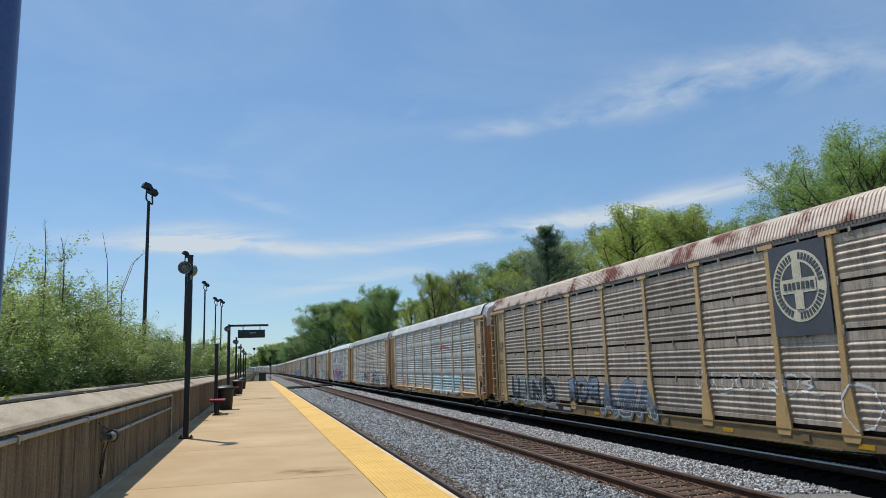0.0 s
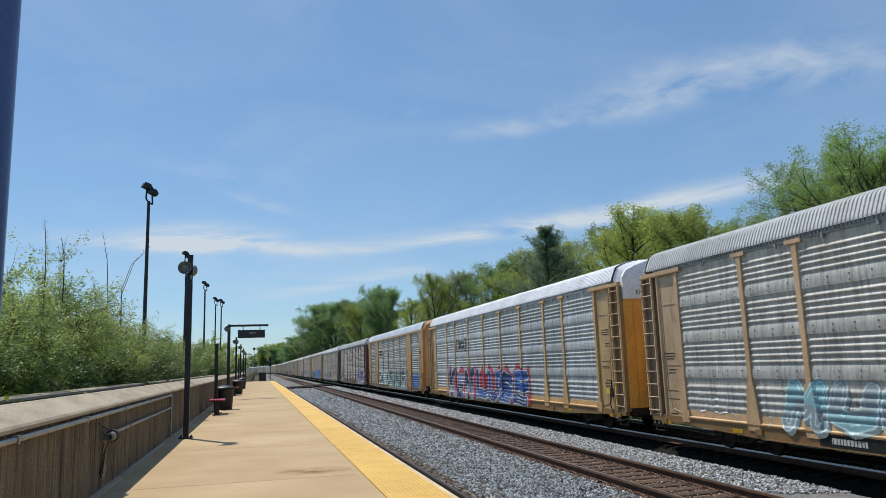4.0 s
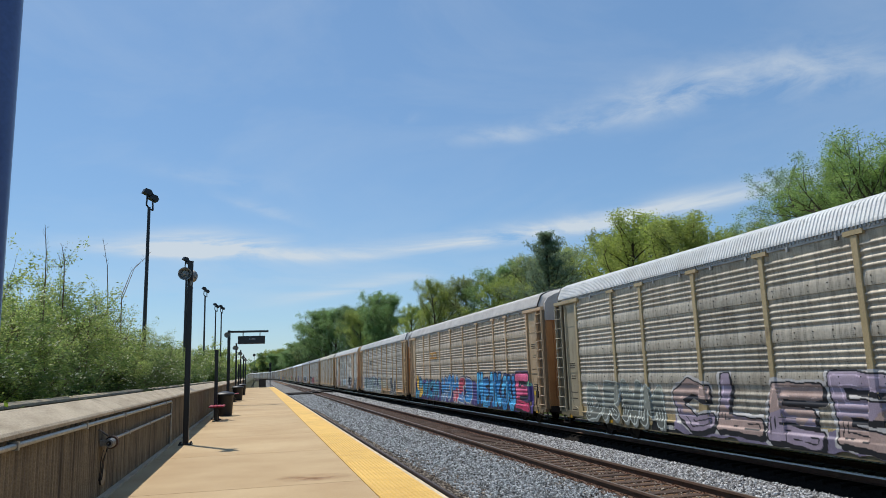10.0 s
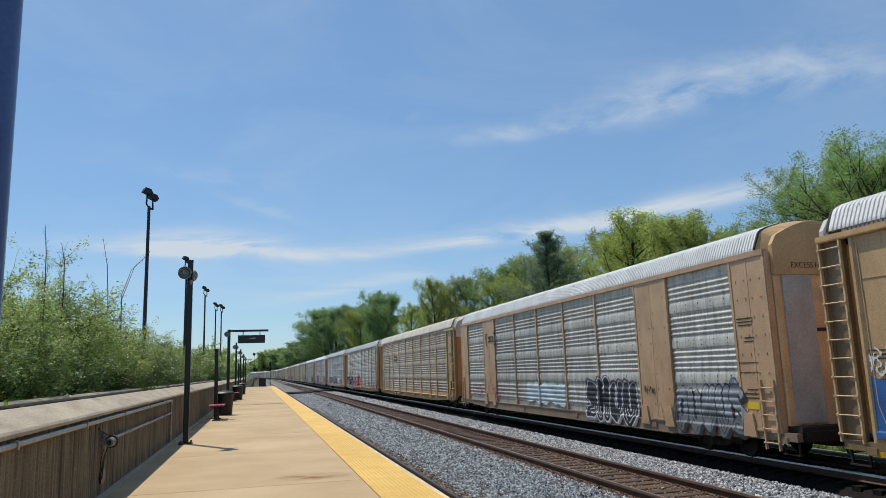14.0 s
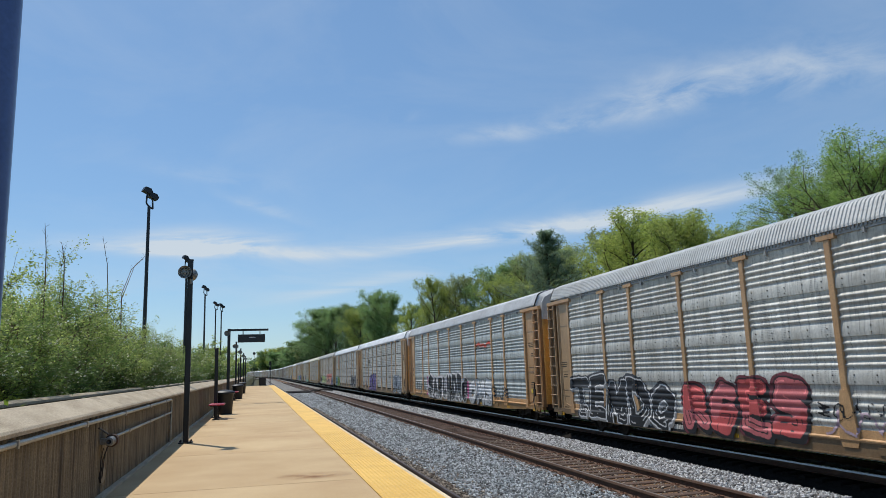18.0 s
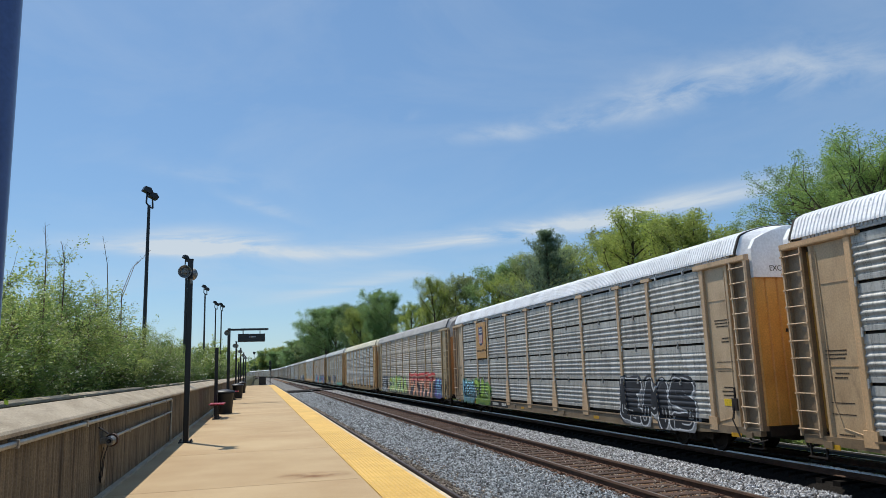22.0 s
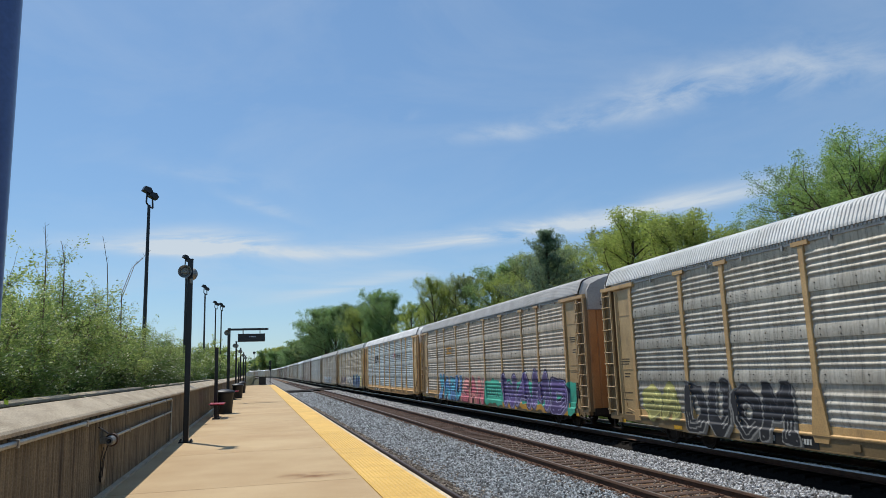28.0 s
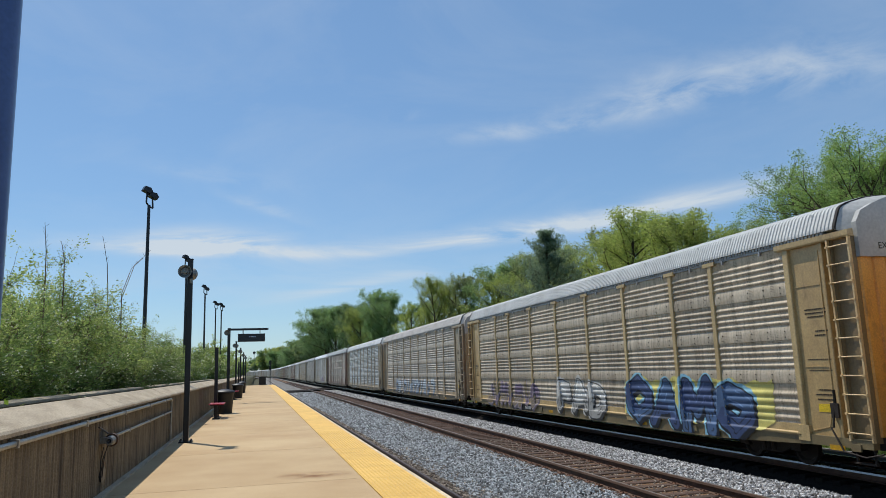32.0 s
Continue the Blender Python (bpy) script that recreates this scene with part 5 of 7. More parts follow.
spray(CARS[2], [("bubble", 16.6, 21.9, 0.75, 1.9, "MUEK", [C("8fb9bd"), C("9aa6a8")], C("c9e2e2"), None), ("bubble", 13.3, 16.6, 0.7, 1.85, "SPAN", C("6b4a50"), W_, None), ("blocks", 5.2, 11.3, 0.6, 1.95, "SETHER", C("a09ea2"), C("26222a"), None),
                ("block", 4.4, 5.3, 0.6, 1.5, 1, C("b9cdc9"), None, None), ("tag", 2.6, 4.5, 0.8, 1.6, 5, C("3f4448"), None, None), ("tag", 16.9, 17.4, 3.0, 3.4, 1, PK, None, None), ("tag", 10.9, 11.5, 3.0, 3.6, 2, C("c0304a"), None, None), ("tag", 23.6, 25.3, 0.9, 1.5, 3, W_, None, None)], seed=5)
spray(CARS[3], [("flame", 9.0, 22.8, 0.6, 2.2, 1, C("b2464c"), None, None), ("blocks", 17.6, 22.9, 0.5, 2.1, "KEN", [C("26335f"), C("8f93ac")], W_, None), ("blocks", 9.2, 17.2, 0.5, 2.1, "LUSE", [C("2c3f72"), C("355b9c")], W_, C("8c3a5a"))], seed=7)
spray(CARS[4], [("block", 15.7, 21.2, 0.75, 2.0, 1, C("c9dbd2"), None, None), ("blocks", 15.9, 21.1, 0.78, 1.9, "DAIA", C("2d3a36"), C("dfe8e2"), None), ("blocks", 6.9, 15.4, 0.55, 2.0, "SKALES", [C("55605e"), C("6f9a80")], C("d5dad8"), C("2c3133")), ("tag", 5.4, 6.6, 1.0, 1.7, 3, C("b84a34"), None, None),
                ("block", 2.62, 5.48, 0.80, 1.72, 1, C("2d6fa8"), None, None), ("tag", 2.7, 5.0, 0.95, 1.5, 4, C("7d6a94"), None, None), ("tag", 21.7, 23.1, 1.2, 1.7, 3, C("6b4a34"), None, None)], wide=True, seed=8)
spray(CARS[5], [("block", 2.5, 7.6, 0.5, 1.5, 1, C("54303c"), None, None), ("block", 6.6, 8.4, 0.6, 1.4, 1, C("3f5c9c"), None, None), ("blocks", 2.6, 8.2, 0.5, 2.05, "WYAKC", [C("6a3a48"), C("8f8fae"), C("43538c")], C("e2dfe2"), C("4a3040")), ("block", 22.9, 26.5, 0.5, 0.95, 1, C("7fa6ac"), None, None), ("bubble", 22.8, 26.5, 0.6, 2.15, "NOL", [C("a89a74"), C("2f7fae"), C("cdb85a")], K_, None),
                ("tag", 26.3, 27.0, 1.7, 2.3, 4, W_, None, None), ("tag", 8.7, 9.8, 1.75, 2.05, 3, K_, None, None), ("tag", 8.7, 9.8, 1.42, 1.68, 3, K_, None, None), ("tag", 12.6, 13.3, 1.3, 1.7, 3, W_, None, None), ("tag", 15.6, 16.2, 1.3, 1.6, 3, C("4a4640"), None, None)], seed=9)
spray(CARS[6], [("tag", 2.0, 2.8, 0.9, 1.3, 3, C("6a5a34"), None, None), ("block", 10.6, 20.4, 0.45, 1.0, 1, C("83798e"), None, None), ("bubble", 21.0, 26.2, 0.6, 1.85, "DRWM", C("86897e"), C("d0d6cc"), None), ("blocks", 10.8, 20.5, 0.55, 2.0, "CLEEA", [C("b39a90"), C("a394a4")], C("1c1a1e"), C("c4c0bc")),
                ("tag", 8.6, 9.6, 1.1, 1.7, 3, W_, None, None)], seed=10)
spray(CARS[7], [("block", 2.9, 26.8, 0.45, 1.75, 1, C("4b3a78"), None, None), ("bubble", 19.6, 24.6, 0.6, 1.95, "WKM", [C("2f86a8"), C("3c7f96")], K_, None), ("bubble", 24.5, 26.7, 0.55, 2.1, "AD", [C("d9a92c"), C("3d8fae")], K_, C("44386a")),
                ("bubble", 12.0, 19.0, 0.55, 2.1, "HOWES", [BL, BL, BL, C("b43a4c"), C("4f79b0")], W_, C("2a2440")), ("blocks", 5.0, 11.0, 0.5, 2.1, "NEAKOU", [C("4fb0e2"), C("2f83bd")], K_, C("262c5e")), ("blocks", 3.0, 5.2, 0.45, 2.1, "E", [C("e25f86"), C("c23a62")], K_, C("3a2848")), ("tag", 3.0, 3.6, 1.6, 1.9, 3, C("7fc49a"), None, None)], seed=11)
spray(CARS[8], [("block", 27.0, 28.0, 0.8, 1.95, 1, C("2f5f9a"), None, None), ("tag", 27.1, 27.9, 2.0, 2.6, 4, W_, None, None), ("block", 14.0, 25.4, 0.55, 1.9, 1, C("59636e"), None, None), ("bubble", 19.6, 25.4, 0.6, 1.9, "MESAW", [C("6f7f80"), C("7c8a86")], C("c9d2d2"), C("4a5a7c")), ("bubble", 14.2, 19.6, 0.55, 2.0, "CAZ", [C("87968c"), C("737b7c")], C("d5dad8"), C("4a5a7c")), ("tag", 11.4, 14.0, 0.75, 1.7, 5, C("b4b188"), None, None),
                ("bubble", 6.2, 9.2, 0.45, 2.0, "BA", C("4c4b4b"), W_, None), ("tag", 2.9, 5.2, 1.4, 1.8, 5, FADE, None, None), ("tag", 9.3, 11.3, 0.7, 1.7, 4, C("8f8e7c"), None, None)], seed=12)
spray(CARS[9], [("tag", 20.9, 26.3, 0.95, 1.7, 6, C("b0626c"), None, None), ("block", 13.8, 17.9, 0.9, 1.75, 1, C("b9c6cc"), None, None), ("bubble", 8.3, 11.9, 0.5, 1.9, "SHUU", C("26262a"), C("d9d6da"), C("55555a")), ("bubble", 3.0, 6.1, 0.55, 1.85, "OUUUS", C("8d9194"), C("2a2a2e"), None),
                ("tag", 7.1, 7.7, 1.5, 1.75, 3, C("3a2c20"), None, None), ("tag", 6.2, 7.0, 0.9, 1.4, 3, C("c9b48c"), None, None)], wide=True, seed=13)
spray(CARS[11], [("blocks", 19.8, 26.7, 0.5, 1.95, "TEMDO", C("232427"), C("cfd0d0"), C("38393c")), ("bubble", 14.6, 19.4, 0.55, 1.85, "RGES", [C("b8504e"), C("c0686a")], K_, C("6a3038")), ("tag", 12.6, 14.4, 1.1, 1.6, 4, K_, None, None), ("tag", 1.7, 2.5, 2.6, 3.0, 3, K_, None, None), ("tag", 4.0, 9.0, 0.7, 1.6, 6, C("3c4144"), None, None), ("tag", 9.2, 14.2, 0.7, 1.4, 6, C("a894a0"), None, None)], seed=14)
spray(CARS[12], [("block", 12.4, 21.9, 0.6, 1.9, 1, C("d3d0d0"), None, None), ("block", 21.9, 22.35, 0.6, 1.9, 1, C("b03a78"), None, None), ("bubble", 16.9, 21.9, 0.6, 1.95, "SARU", C("1e1d20"), W_, C("d9d2d6")), ("bubble", 12.2, 17.0, 0.5, 2.05, "HDRO", C("1e1d20"), W_, C("d9d2d6")), ("block", 12.0, 12.3, 0.7, 1.6, 1, C("b5487c"), None, None), ("bubble", 7.7, 12.0, 0.45, 1.8, "OMS", C("cfd1d2"), K_, None),
                 ("tag", 5.4, 7.6, 0.8, 1.6, 4, C("3a3c3e"), None, None), ("block", 7.9, 10.5, 3.54, 3.72, 1, C("c24a30"), None, None), ("block", 8.3, 10.7, 3.42, 3.50, 1, C("55524e"), None, None), ("tag", 22.7, 26.0, 0.7, 1.6, 5, C("35363a"), None, None)], seed=16)
spray(CARS[13], [("tag", 1.8, 2.6, 3.0, 3.7, 3, K_, None, None), ("tag", 1.8, 2.5, 1.1, 1.4, 4, K_, None, None), ("blocks", 16.4, 20.9, 0.5, 2.05, "ZERA", [C("5b478f"), C("6f6392")], C("2c2848"), C("3f3a60")), ("bubble", 3.2, 6.9, 0.6, 1.95, "EPUL", C("67707c"), C("d3d9dc"), C("42506a")), ("tag", 22.6, 26.0, 0.8, 1.5, 5, C("54565c"), None, None)], kind="stacked", seed=17)
spray(CARS[14], [("tag", 26.6, 27.2, 1.2, 1.6, 4, K_, None, None), ("bubble", 3.6, 7.9, 0.5, 1.95, "EMS", C("2b2c31"), C("cdd0d2"), C("3b3d42")), ("bubble", 24.4, 26.7, 0.5, 1.75, 3, C("7fb3c4"), C("3f5f5a"), C("6aa08a")), ("bubble", 21.6, 24.3, 0.5, 1.75, 3, C("8cab3f"), C("4a6a34"), C("79a24a")), ("tag", 23.6, 26.4, 0.8, 1.6, 5, C("232428"), None, None)], kind="stacked", seed=18)
spray(CARS[15], [("block", 23.2, 26.3, 0.6, 1.85, 1, C("3a3940"), None, None), ("bubble", 23.3, 26.3, 0.6, 1.85, "SPAIN", C("2b2a2e"), W_, None), ("block", 14.2, 22.4, 0.55, 1.3, 1, C("5d6b4c"), None, None), ("blocks", 14.6, 22.4, 0.65, 1.9, "CONTRA", [C("a9b54a"), C("8fb65e")], C("d5dcc0"), C("3d4a3c")),
                 ("block", 4.9, 13.7, 0.5, 1.9, 1, C("3a3036"), None, None), ("blocks", 5.0, 13.6, 0.5, 2.1, "PATMT", [C("c98a66"), C("c07a5c")], C("d9c0a8"), C("3a3036")), ("block", 5.2, 13.4, 1.62, 2.12, 1, C("b0302e"), None, None), ("blocks", 5.0, 13.6, 1.55, 2.15, "TTTT", C("b8302e"), C("d9a088"), None),
                 ("block", 3.2, 4.9, 0.5, 1.75, 1, C("4c4584"), None, None), ("bubble", 3.0, 4.6, 0.7, 1.8, 2, C("6c9fb4"), C("544a7c"), None)], seed=19)
spray(CARS[16], [("tag", 20.0, 26.5, 0.75, 1.2, 7, C("4f5458"), None, None), ("tag", 6.8, 15.7, 0.8, 1.6, 10, C("8c8f92"), None, None), ("tag", 20.1, 22.0, 3.7, 4.0, 4, C("b06a50"), None, None)], kind="stacked", seed=20)
spray(CARS[17], [("bubble", 24.4, 26.3, 0.8, 1.75, "OA", C("b9b36c"), C("b9b36c"), C("aaa560")), ("blocks", 19.9, 24.1, 0.5, 1.8, "DUOM", C("2c2b2e"), C("8c8a84"), None), ("bubble", 11.6, 15.5, 0.5, 1.95, 5, C("343236"), W_, None), ("bubble", 15.6, 16.4, 1.0, 1.9, 1, C("8d84a8"), W_, None),
                 ("bubble", 8.2, 9.7, 1.2, 2.0, 1, W_, C("8d8f90"), None), ("block", 3.0, 10.5, 0.5, 0.95, 1, C("5f9a86"), None, None)], seed=21)
spray(CARS[18], [("tag", 26.9, 27.5, 1.5, 2.6, 2, C("7d6a4c"), None, None), ("block", 26.9, 27.5, 0.75, 1.15, 1, C("c9c6c0"), None, None), ("blocks", 18.3, 23.6, 0.55, 1.95, "YARU", [C("4fa3b8"), C("5a86b8")], C("2a2438"), C("7a9fc0")), ("blocks", 13.8, 18.0, 0.5, 1.95, "SAN", [SALMON, C("c96a72")], C("6a3038"), C("d9a39a")), ("block", 2.6, 13.8, 0.55, 1.75, 1, TEAL, None, None), ("tag", 11.6, 13.4, 0.9, 1.4, 4, C("2c5a4c"), None, None),
                 ("block", 3.4, 11.0, 0.5, 0.75, 1, C("c2902f"), None, None), ("bubble", 3.2, 11.0, 0.55, 2.0, "WAMD", [C("4a3a66"), C("5d4a80")], C("a9a0c4"), C("33284a")), ("tag", 7.3, 7.9, 2.05, 2.2, 1, W_, None, None)], seed=22)
spray(CARS[20], [("bubble", 18.6, 25.6, 0.65, 1.7, 7, [C("6a5a6c"), C("80704f")], C("a598a4"), None), ("bubble", 12.4, 16.6, 0.6, 1.85, "PAD", C("c9c7c0"), C("34322f"), C("c4c2bc")), ("block", 4.0, 11.2, 0.8, 1.9, 1, C("d3c872"), None, None), ("bubble", 4.8, 11.0, 0.5, 1.9, "OAMO", [C("3a4a70"), C("4a6488")], C("14161e"), C("86b9cf"))], seed=23)
spray(CARS[21], [("bubble", 8.0, 22.0, 0.7, 1.7, 12, C("b3bcc2"), C("7f93ab"), None)], seed=24)
spray(CARS[22], [("tag", 8.0, 20.0, 0.8, 1.6, 10, FADE, None, None)], seed=25)
spray(CARS[24], [("bubble", 6.0, 14.0, 0.7, 1.7, 7, C("8a6a90"), W_, None)], seed=26)


def disc(g, d, z, r, x, n=40, flat=0.006):
    g.prism([(d - HALF + r * math.cos(2 * math.pi * i / n), z + r * math.sin(2 * math.pi * i / n)) for i in range(n)], "x", -x, -x - flat)


# round emblem: grey plate, cream disc with a cross, marks round its rim
EMBLEM_GREY, CREAM_INK, SHIELD_BLUE, SHIELD_RED = mat("emblem_grey", C("4b5058"), C("3b3f45"), rough=0.6), mat("cream_ink", C("d3cdb4"), C("b3ab90"), rough=0.6), mat("shield_blue", C("2d2f5c"), rough=0.5), mat("shield_red", C("b04a4e"), rough=0.5)
plate = part("emblem_plate", Geo().box(-1.55, -1.53, 5.43 - HALF, 7.15 - HALF, 2.80, 4.86).mesh("emblem_plate", EMBLEM_GREY), CARS[0], "dark grey plate with a round emblem")
g = Geo(); disc(g, 6.28, 3.9, 0.80, 1.55)
part("emblem", g.mesh("emblem", CREAM_INK, fix=True), plate)
g = Geo(); disc(g, 6.28, 3.9, 0.53, 1.557)
part("emblem", g.mesh("emblem", EMBLEM_GREY, fix=True), plate)
g = Geo()
g.box(-1.575, -1.563, 6.28 - HALF - 0.13, 6.28 - HALF + 0.13, 3.38, 4.42)
g.box(-1.570, -1.563, 6.28 - HALF - 0.52, 6.28 - HALF + 0.52, 3.74, 4.06)
part("emblem", g.mesh("emblem", CREAM_INK), plate)
g = Geo()
for i in range(44):
    if i % 12 in (10, 11):
        continue
    a = 2 * math.pi * i / 44
    cy, cz = 6.28 - HALF + 0.665 * math.cos(a), 3.9 + 0.665 * math.sin(a)
    t, r = Vector((-math.sin(a), math.cos(a))) * 0.032, Vector((math.cos(a), math.sin(a))) * 0.075
    g.prism([(cy - t.x - r.x, cz - t.y - r.y), (cy + t.x - r.x, cz + t.y - r.y), (cy + t.x + r.x, cz + t.y + r.y), (cy - t.x + r.x, cz - t.y + r.y)], "x", -1.557, -1.562)
for i in range(7):
    g.box(-1.582, -1.576, 6.28 - HALF - 0.46 + i * 0.135, 6.28 - HALF - 0.37 + i * 0.135, 3.82, 3.98)
part("emblem_rim", g.mesh("emblem_rim", EMBLEM_GREY, fix=True), plate)["kind"] = "stuff"
# shield placard
plate = part("placard", Geo().box(-1.56, -1.53, 21.5 - HALF, 23.12 - HALF, 2.90, 4.80).mesh("placard", mat("placard_tan", C("bd8f52"), C("9a7340"), rough=0.5)), CARS[14], "tan placard with a striped shield")
S0 = 22.32 - HALF
shield = [(S0 - 0.34, 4.58), (S0 - 0.16, 4.52), (S0, 4.62), (S0 + 0.16, 4.52), (S0 + 0.34, 4.58), (S0 + 0.36, 4.2), (S0 + 0.34, 3.75), (S0 + 0.2, 3.62), (S0, 3.55), (S0 - 0.2, 3.62), (S0 - 0.34, 3.75), (S0 - 0.36, 4.2)]
sh = part("shield", Geo().prism(shield, "x", -1.560, -1.566).mesh("shield", SHIELD_BLUE, fix=True), plate)
g = Geo()
for i in range(4):
    g.box(-1.574, -1.566, S0 - 0.31 + i * 0.18, S0 - 0.22 + i * 0.18, 3.70, 4.14)
part("stripes", g.mesh("stripes", SHIELD_RED), plate)["kind"] = "stuff"
g = Geo()
for i in range(4):
    g.box(-1.572, -1.566, S0 - 0.22 + i * 0.18 if i < 3 else S0 + 0.31, S0 - 0.13 + i * 0.18 if i < 3 else S0 + 0.33, 3.68, 4.14)
g.box(-1.573, -1.566, S0 - 0.24, S0 + 0.24, 4.38, 4.44).box(-1.573, -1.566, S0 - 0.26, S0 + 0.26, 4.26, 4.32)
part("stripes", g.mesh("stripes", WHITE_INK), plate)["kind"] = "stuff"
part("lettering", text_mesh("BUILDING AMERICA", 0.17, BLACK_INK, Matrix.Translation((-1.563, S0, 3.30)) @ TO_SIDE), plate)


def block_mark(car, d, z, w, h, material, brackets=False, x=1.535):
    """Three chunky shapes that stand for a painted company mark."""
    d -= SLACK[CARS.index(car)]
    g = Geo()
    for i in range(3):
        a = d - HALF - w / 2 + i * w / 3
        b = a + w / 3 * 0.82
        t = h * 0.26
        g.box(-x - 0.006, -x, a, b, z - h / 2, z - h / 2 + t).box(-x - 0.006, -x, a, b, z + h / 2 - t, z + h / 2)
        g.box(-x - 0.006, -x, a if i != 1 else b - t, a + t if i != 1 else b, z - h / 2 + t, z + h / 2 - t)
    if brackets:
        for s in (-1, 1):
            c = d - HALF + s * (w / 2 + 0.28)
            g.box(-x - 0.006, -x, c - 0.04, c + 0.04, z - h * 0.95, z + h * 0.95)
            for e in (-1, 1):
                g.box(-x - 0.006, -x, min(c, c - s * 0.2), max(c, c - s * 0.2), z + e * h * 0.95 - 0.035, z + e * h * 0.95 + 0.035)
    part("painted_mark", g.mesh("painted_mark", material), car, "painted company mark")["kind"] = "stuff"


ORANGE_INK = mat("orange_ink", C("c08a2a"), C("9a6a20"), rough=0.6, bump=0)
PINK_INK = mat("pink_ink", C("b5506e"), rough=0.6, bump=0)
block_mark(CARS[3], 19.75, 3.52, 1.35, 0.36, BLACK_INK, brackets=True)
block_mark(CARS[13], 21.0, 3.45, 1.1, 0.36, BLACK_INK, brackets=True)
block_mark(CARS[9], 22.6, 3.9, 0.9, 0.3, BLACK_INK, brackets=True, x=1.552)
block_mark(CARS[4], 20.0, 3.72, 1.9, 0.42, BLACK_INK, x=1.507)
block_mark(CARS[7], 20.9, 3.45, 1.9, 0.45, ORANGE_INK)
block_mark(CARS[18], 20.9, 3.5, 1.3, 0.42, ORANGE_INK)
block_mark(CARS[8], 20.3, 3.5, 1.3, 0.4, mat("grey_ink", C("5d5952"), rough=0.6, bump=0))
block_mark(CARS[10], 20.6, 3.5, 1.3, 0.42, mat("brown_ink", C("4c443b"), rough=0.6, bump=0))
block_mark(CARS[19], 9.3, 3.6, 1.9, 0.16, BLACK_INK)
g = Geo()
for i in range(5):             # slanted stripes with a word bar beneath
    z = 3.42 + i * 0.10
    a = 20.68 - HALF - 0.05 * i
    g.prism([(a - 0.5, z), (a + 0.5 - 0.06 * i, z), (a + 0.48 - 0.06 * i, z + 0.065), (a - 0.5, z + 0.065)], "x", -1.535, -1.542)
for i in range(7):
    g.box(-1.542, -1.535, 19.58 - HALF + 0.24 * i, 19.58 - HALF + 0.24 * i + 0.18, 3.16, 3.30)
g.box(-1.542, -1.535, 19.18 - HALF, 19.68 - HALF, 3.42, 3.9)
part("painted_mark", g.mesh("painted_mark", BLACK_INK, fix=True), CARS[19], "black painted company mark")["kind"] = "stuff"
g = Geo()
for s in (-1, 1):
    g.prism([(10.18 - HALF - 0.35, 3.62 + s * 0.2), (10.18 - HALF + 0.35, 3.62 - s * 0.2), (10.18 - HALF + 0.35, 3.70 - s * 0.2), (10.18 - HALF - 0.35, 3.70 + s * 0.2)], "x", -1.535 - 0.004 * s, -1.543 - 0.004 * s)
part("painted_mark", g.mesh("painted_mark", PINK_INK, fix=True), CARS[19], "pink painted cross")["kind"] = "stuff"

# ---------- things on and beside the platform ----------
def horn_mesh():
    """A re-entrant horn loudspeaker, its mouth towards negative y."""
    return Geo().lathe([(0.025, 0.16), (0.07, 0.14), (0.075, 0.05), (0.10, 0.0), (0.155, -0.10), (0.165, -0.115), (0.150, -0.112), (0.09, -0.03), (0.05, -0.03), (0.045, -0.09), (0.0, -0.10)], 24, axis="y").mesh("horn", GREY_METAL, smooth=True, fix=True)


HORN = horn_mesh()
POLE_BASE = Geo().cbox(-0.16, 0.16, -0.16, 0.16, 0.0, 0.03, 0.02)
for sx in (-0.12, 0.12):
    for sy in (-0.12, 0.12):
        POLE_BASE.tube((sx, sy, 0.03), (sx, sy, 0.075), 0.018, n=6)
POLE_BASE = POLE_BASE.mesh("base_plate", BLACK_PAINT)


def speaker_pole(x, y, height, horns=True, label="black square steel pole with grey loudspeaker horns"):
    p = thing("loudspeaker_pole", None, at=pose(x, y, 0), label=label, category="pole", group="platform poles")
    part("post", Geo().cbox(-0.065, 0.065, -0.065, 0.065, 0.02, height, 0.012).mesh("post", BLACK_PAINT), p)
    part("base_plate", POLE_BASE, p)
    part("cap", Geo().cbox(-0.072, 0.072, -0.072, 0.072, height, height + 0.02, 0.01).mesh("cap", BLACK_PAINT), p)
    if horns:
        part("horn", HORN, p, "grey loudspeaker horn", at=pose(-0.11, -0.16, height - 0.34))
        part("horn", HORN, p, "grey loudspeaker horn", at=pose(-0.03, 0.16, height - 0.34, 0, 0, 160))
        part("bracket", Geo().box(-0.12, 0.06, -0.02, 0.02, height - 0.37, height - 0.31).mesh("bracket", BLACK_PAINT), p)
        part("junction_box", Geo().cbox(0.0, 0.06, -0.10, -0.065, height - 0.62, height - 0.50, 0.008).mesh("junction_box", GREY_METAL), p)
    return p


speaker_pole(-1.71, 18.98, 4.56)
for y in (59.06, 74.0, 89.0, 104.0):
    speaker_pole(-1.70, y, 4.24)
speaker_pole(-1.60, 29.73, 2.68, horns=False, label="short black square steel post beside the bench")
speaker_pole(-1.62, 64.5, 2.68, horns=False, label="short black square steel post behind the bin")

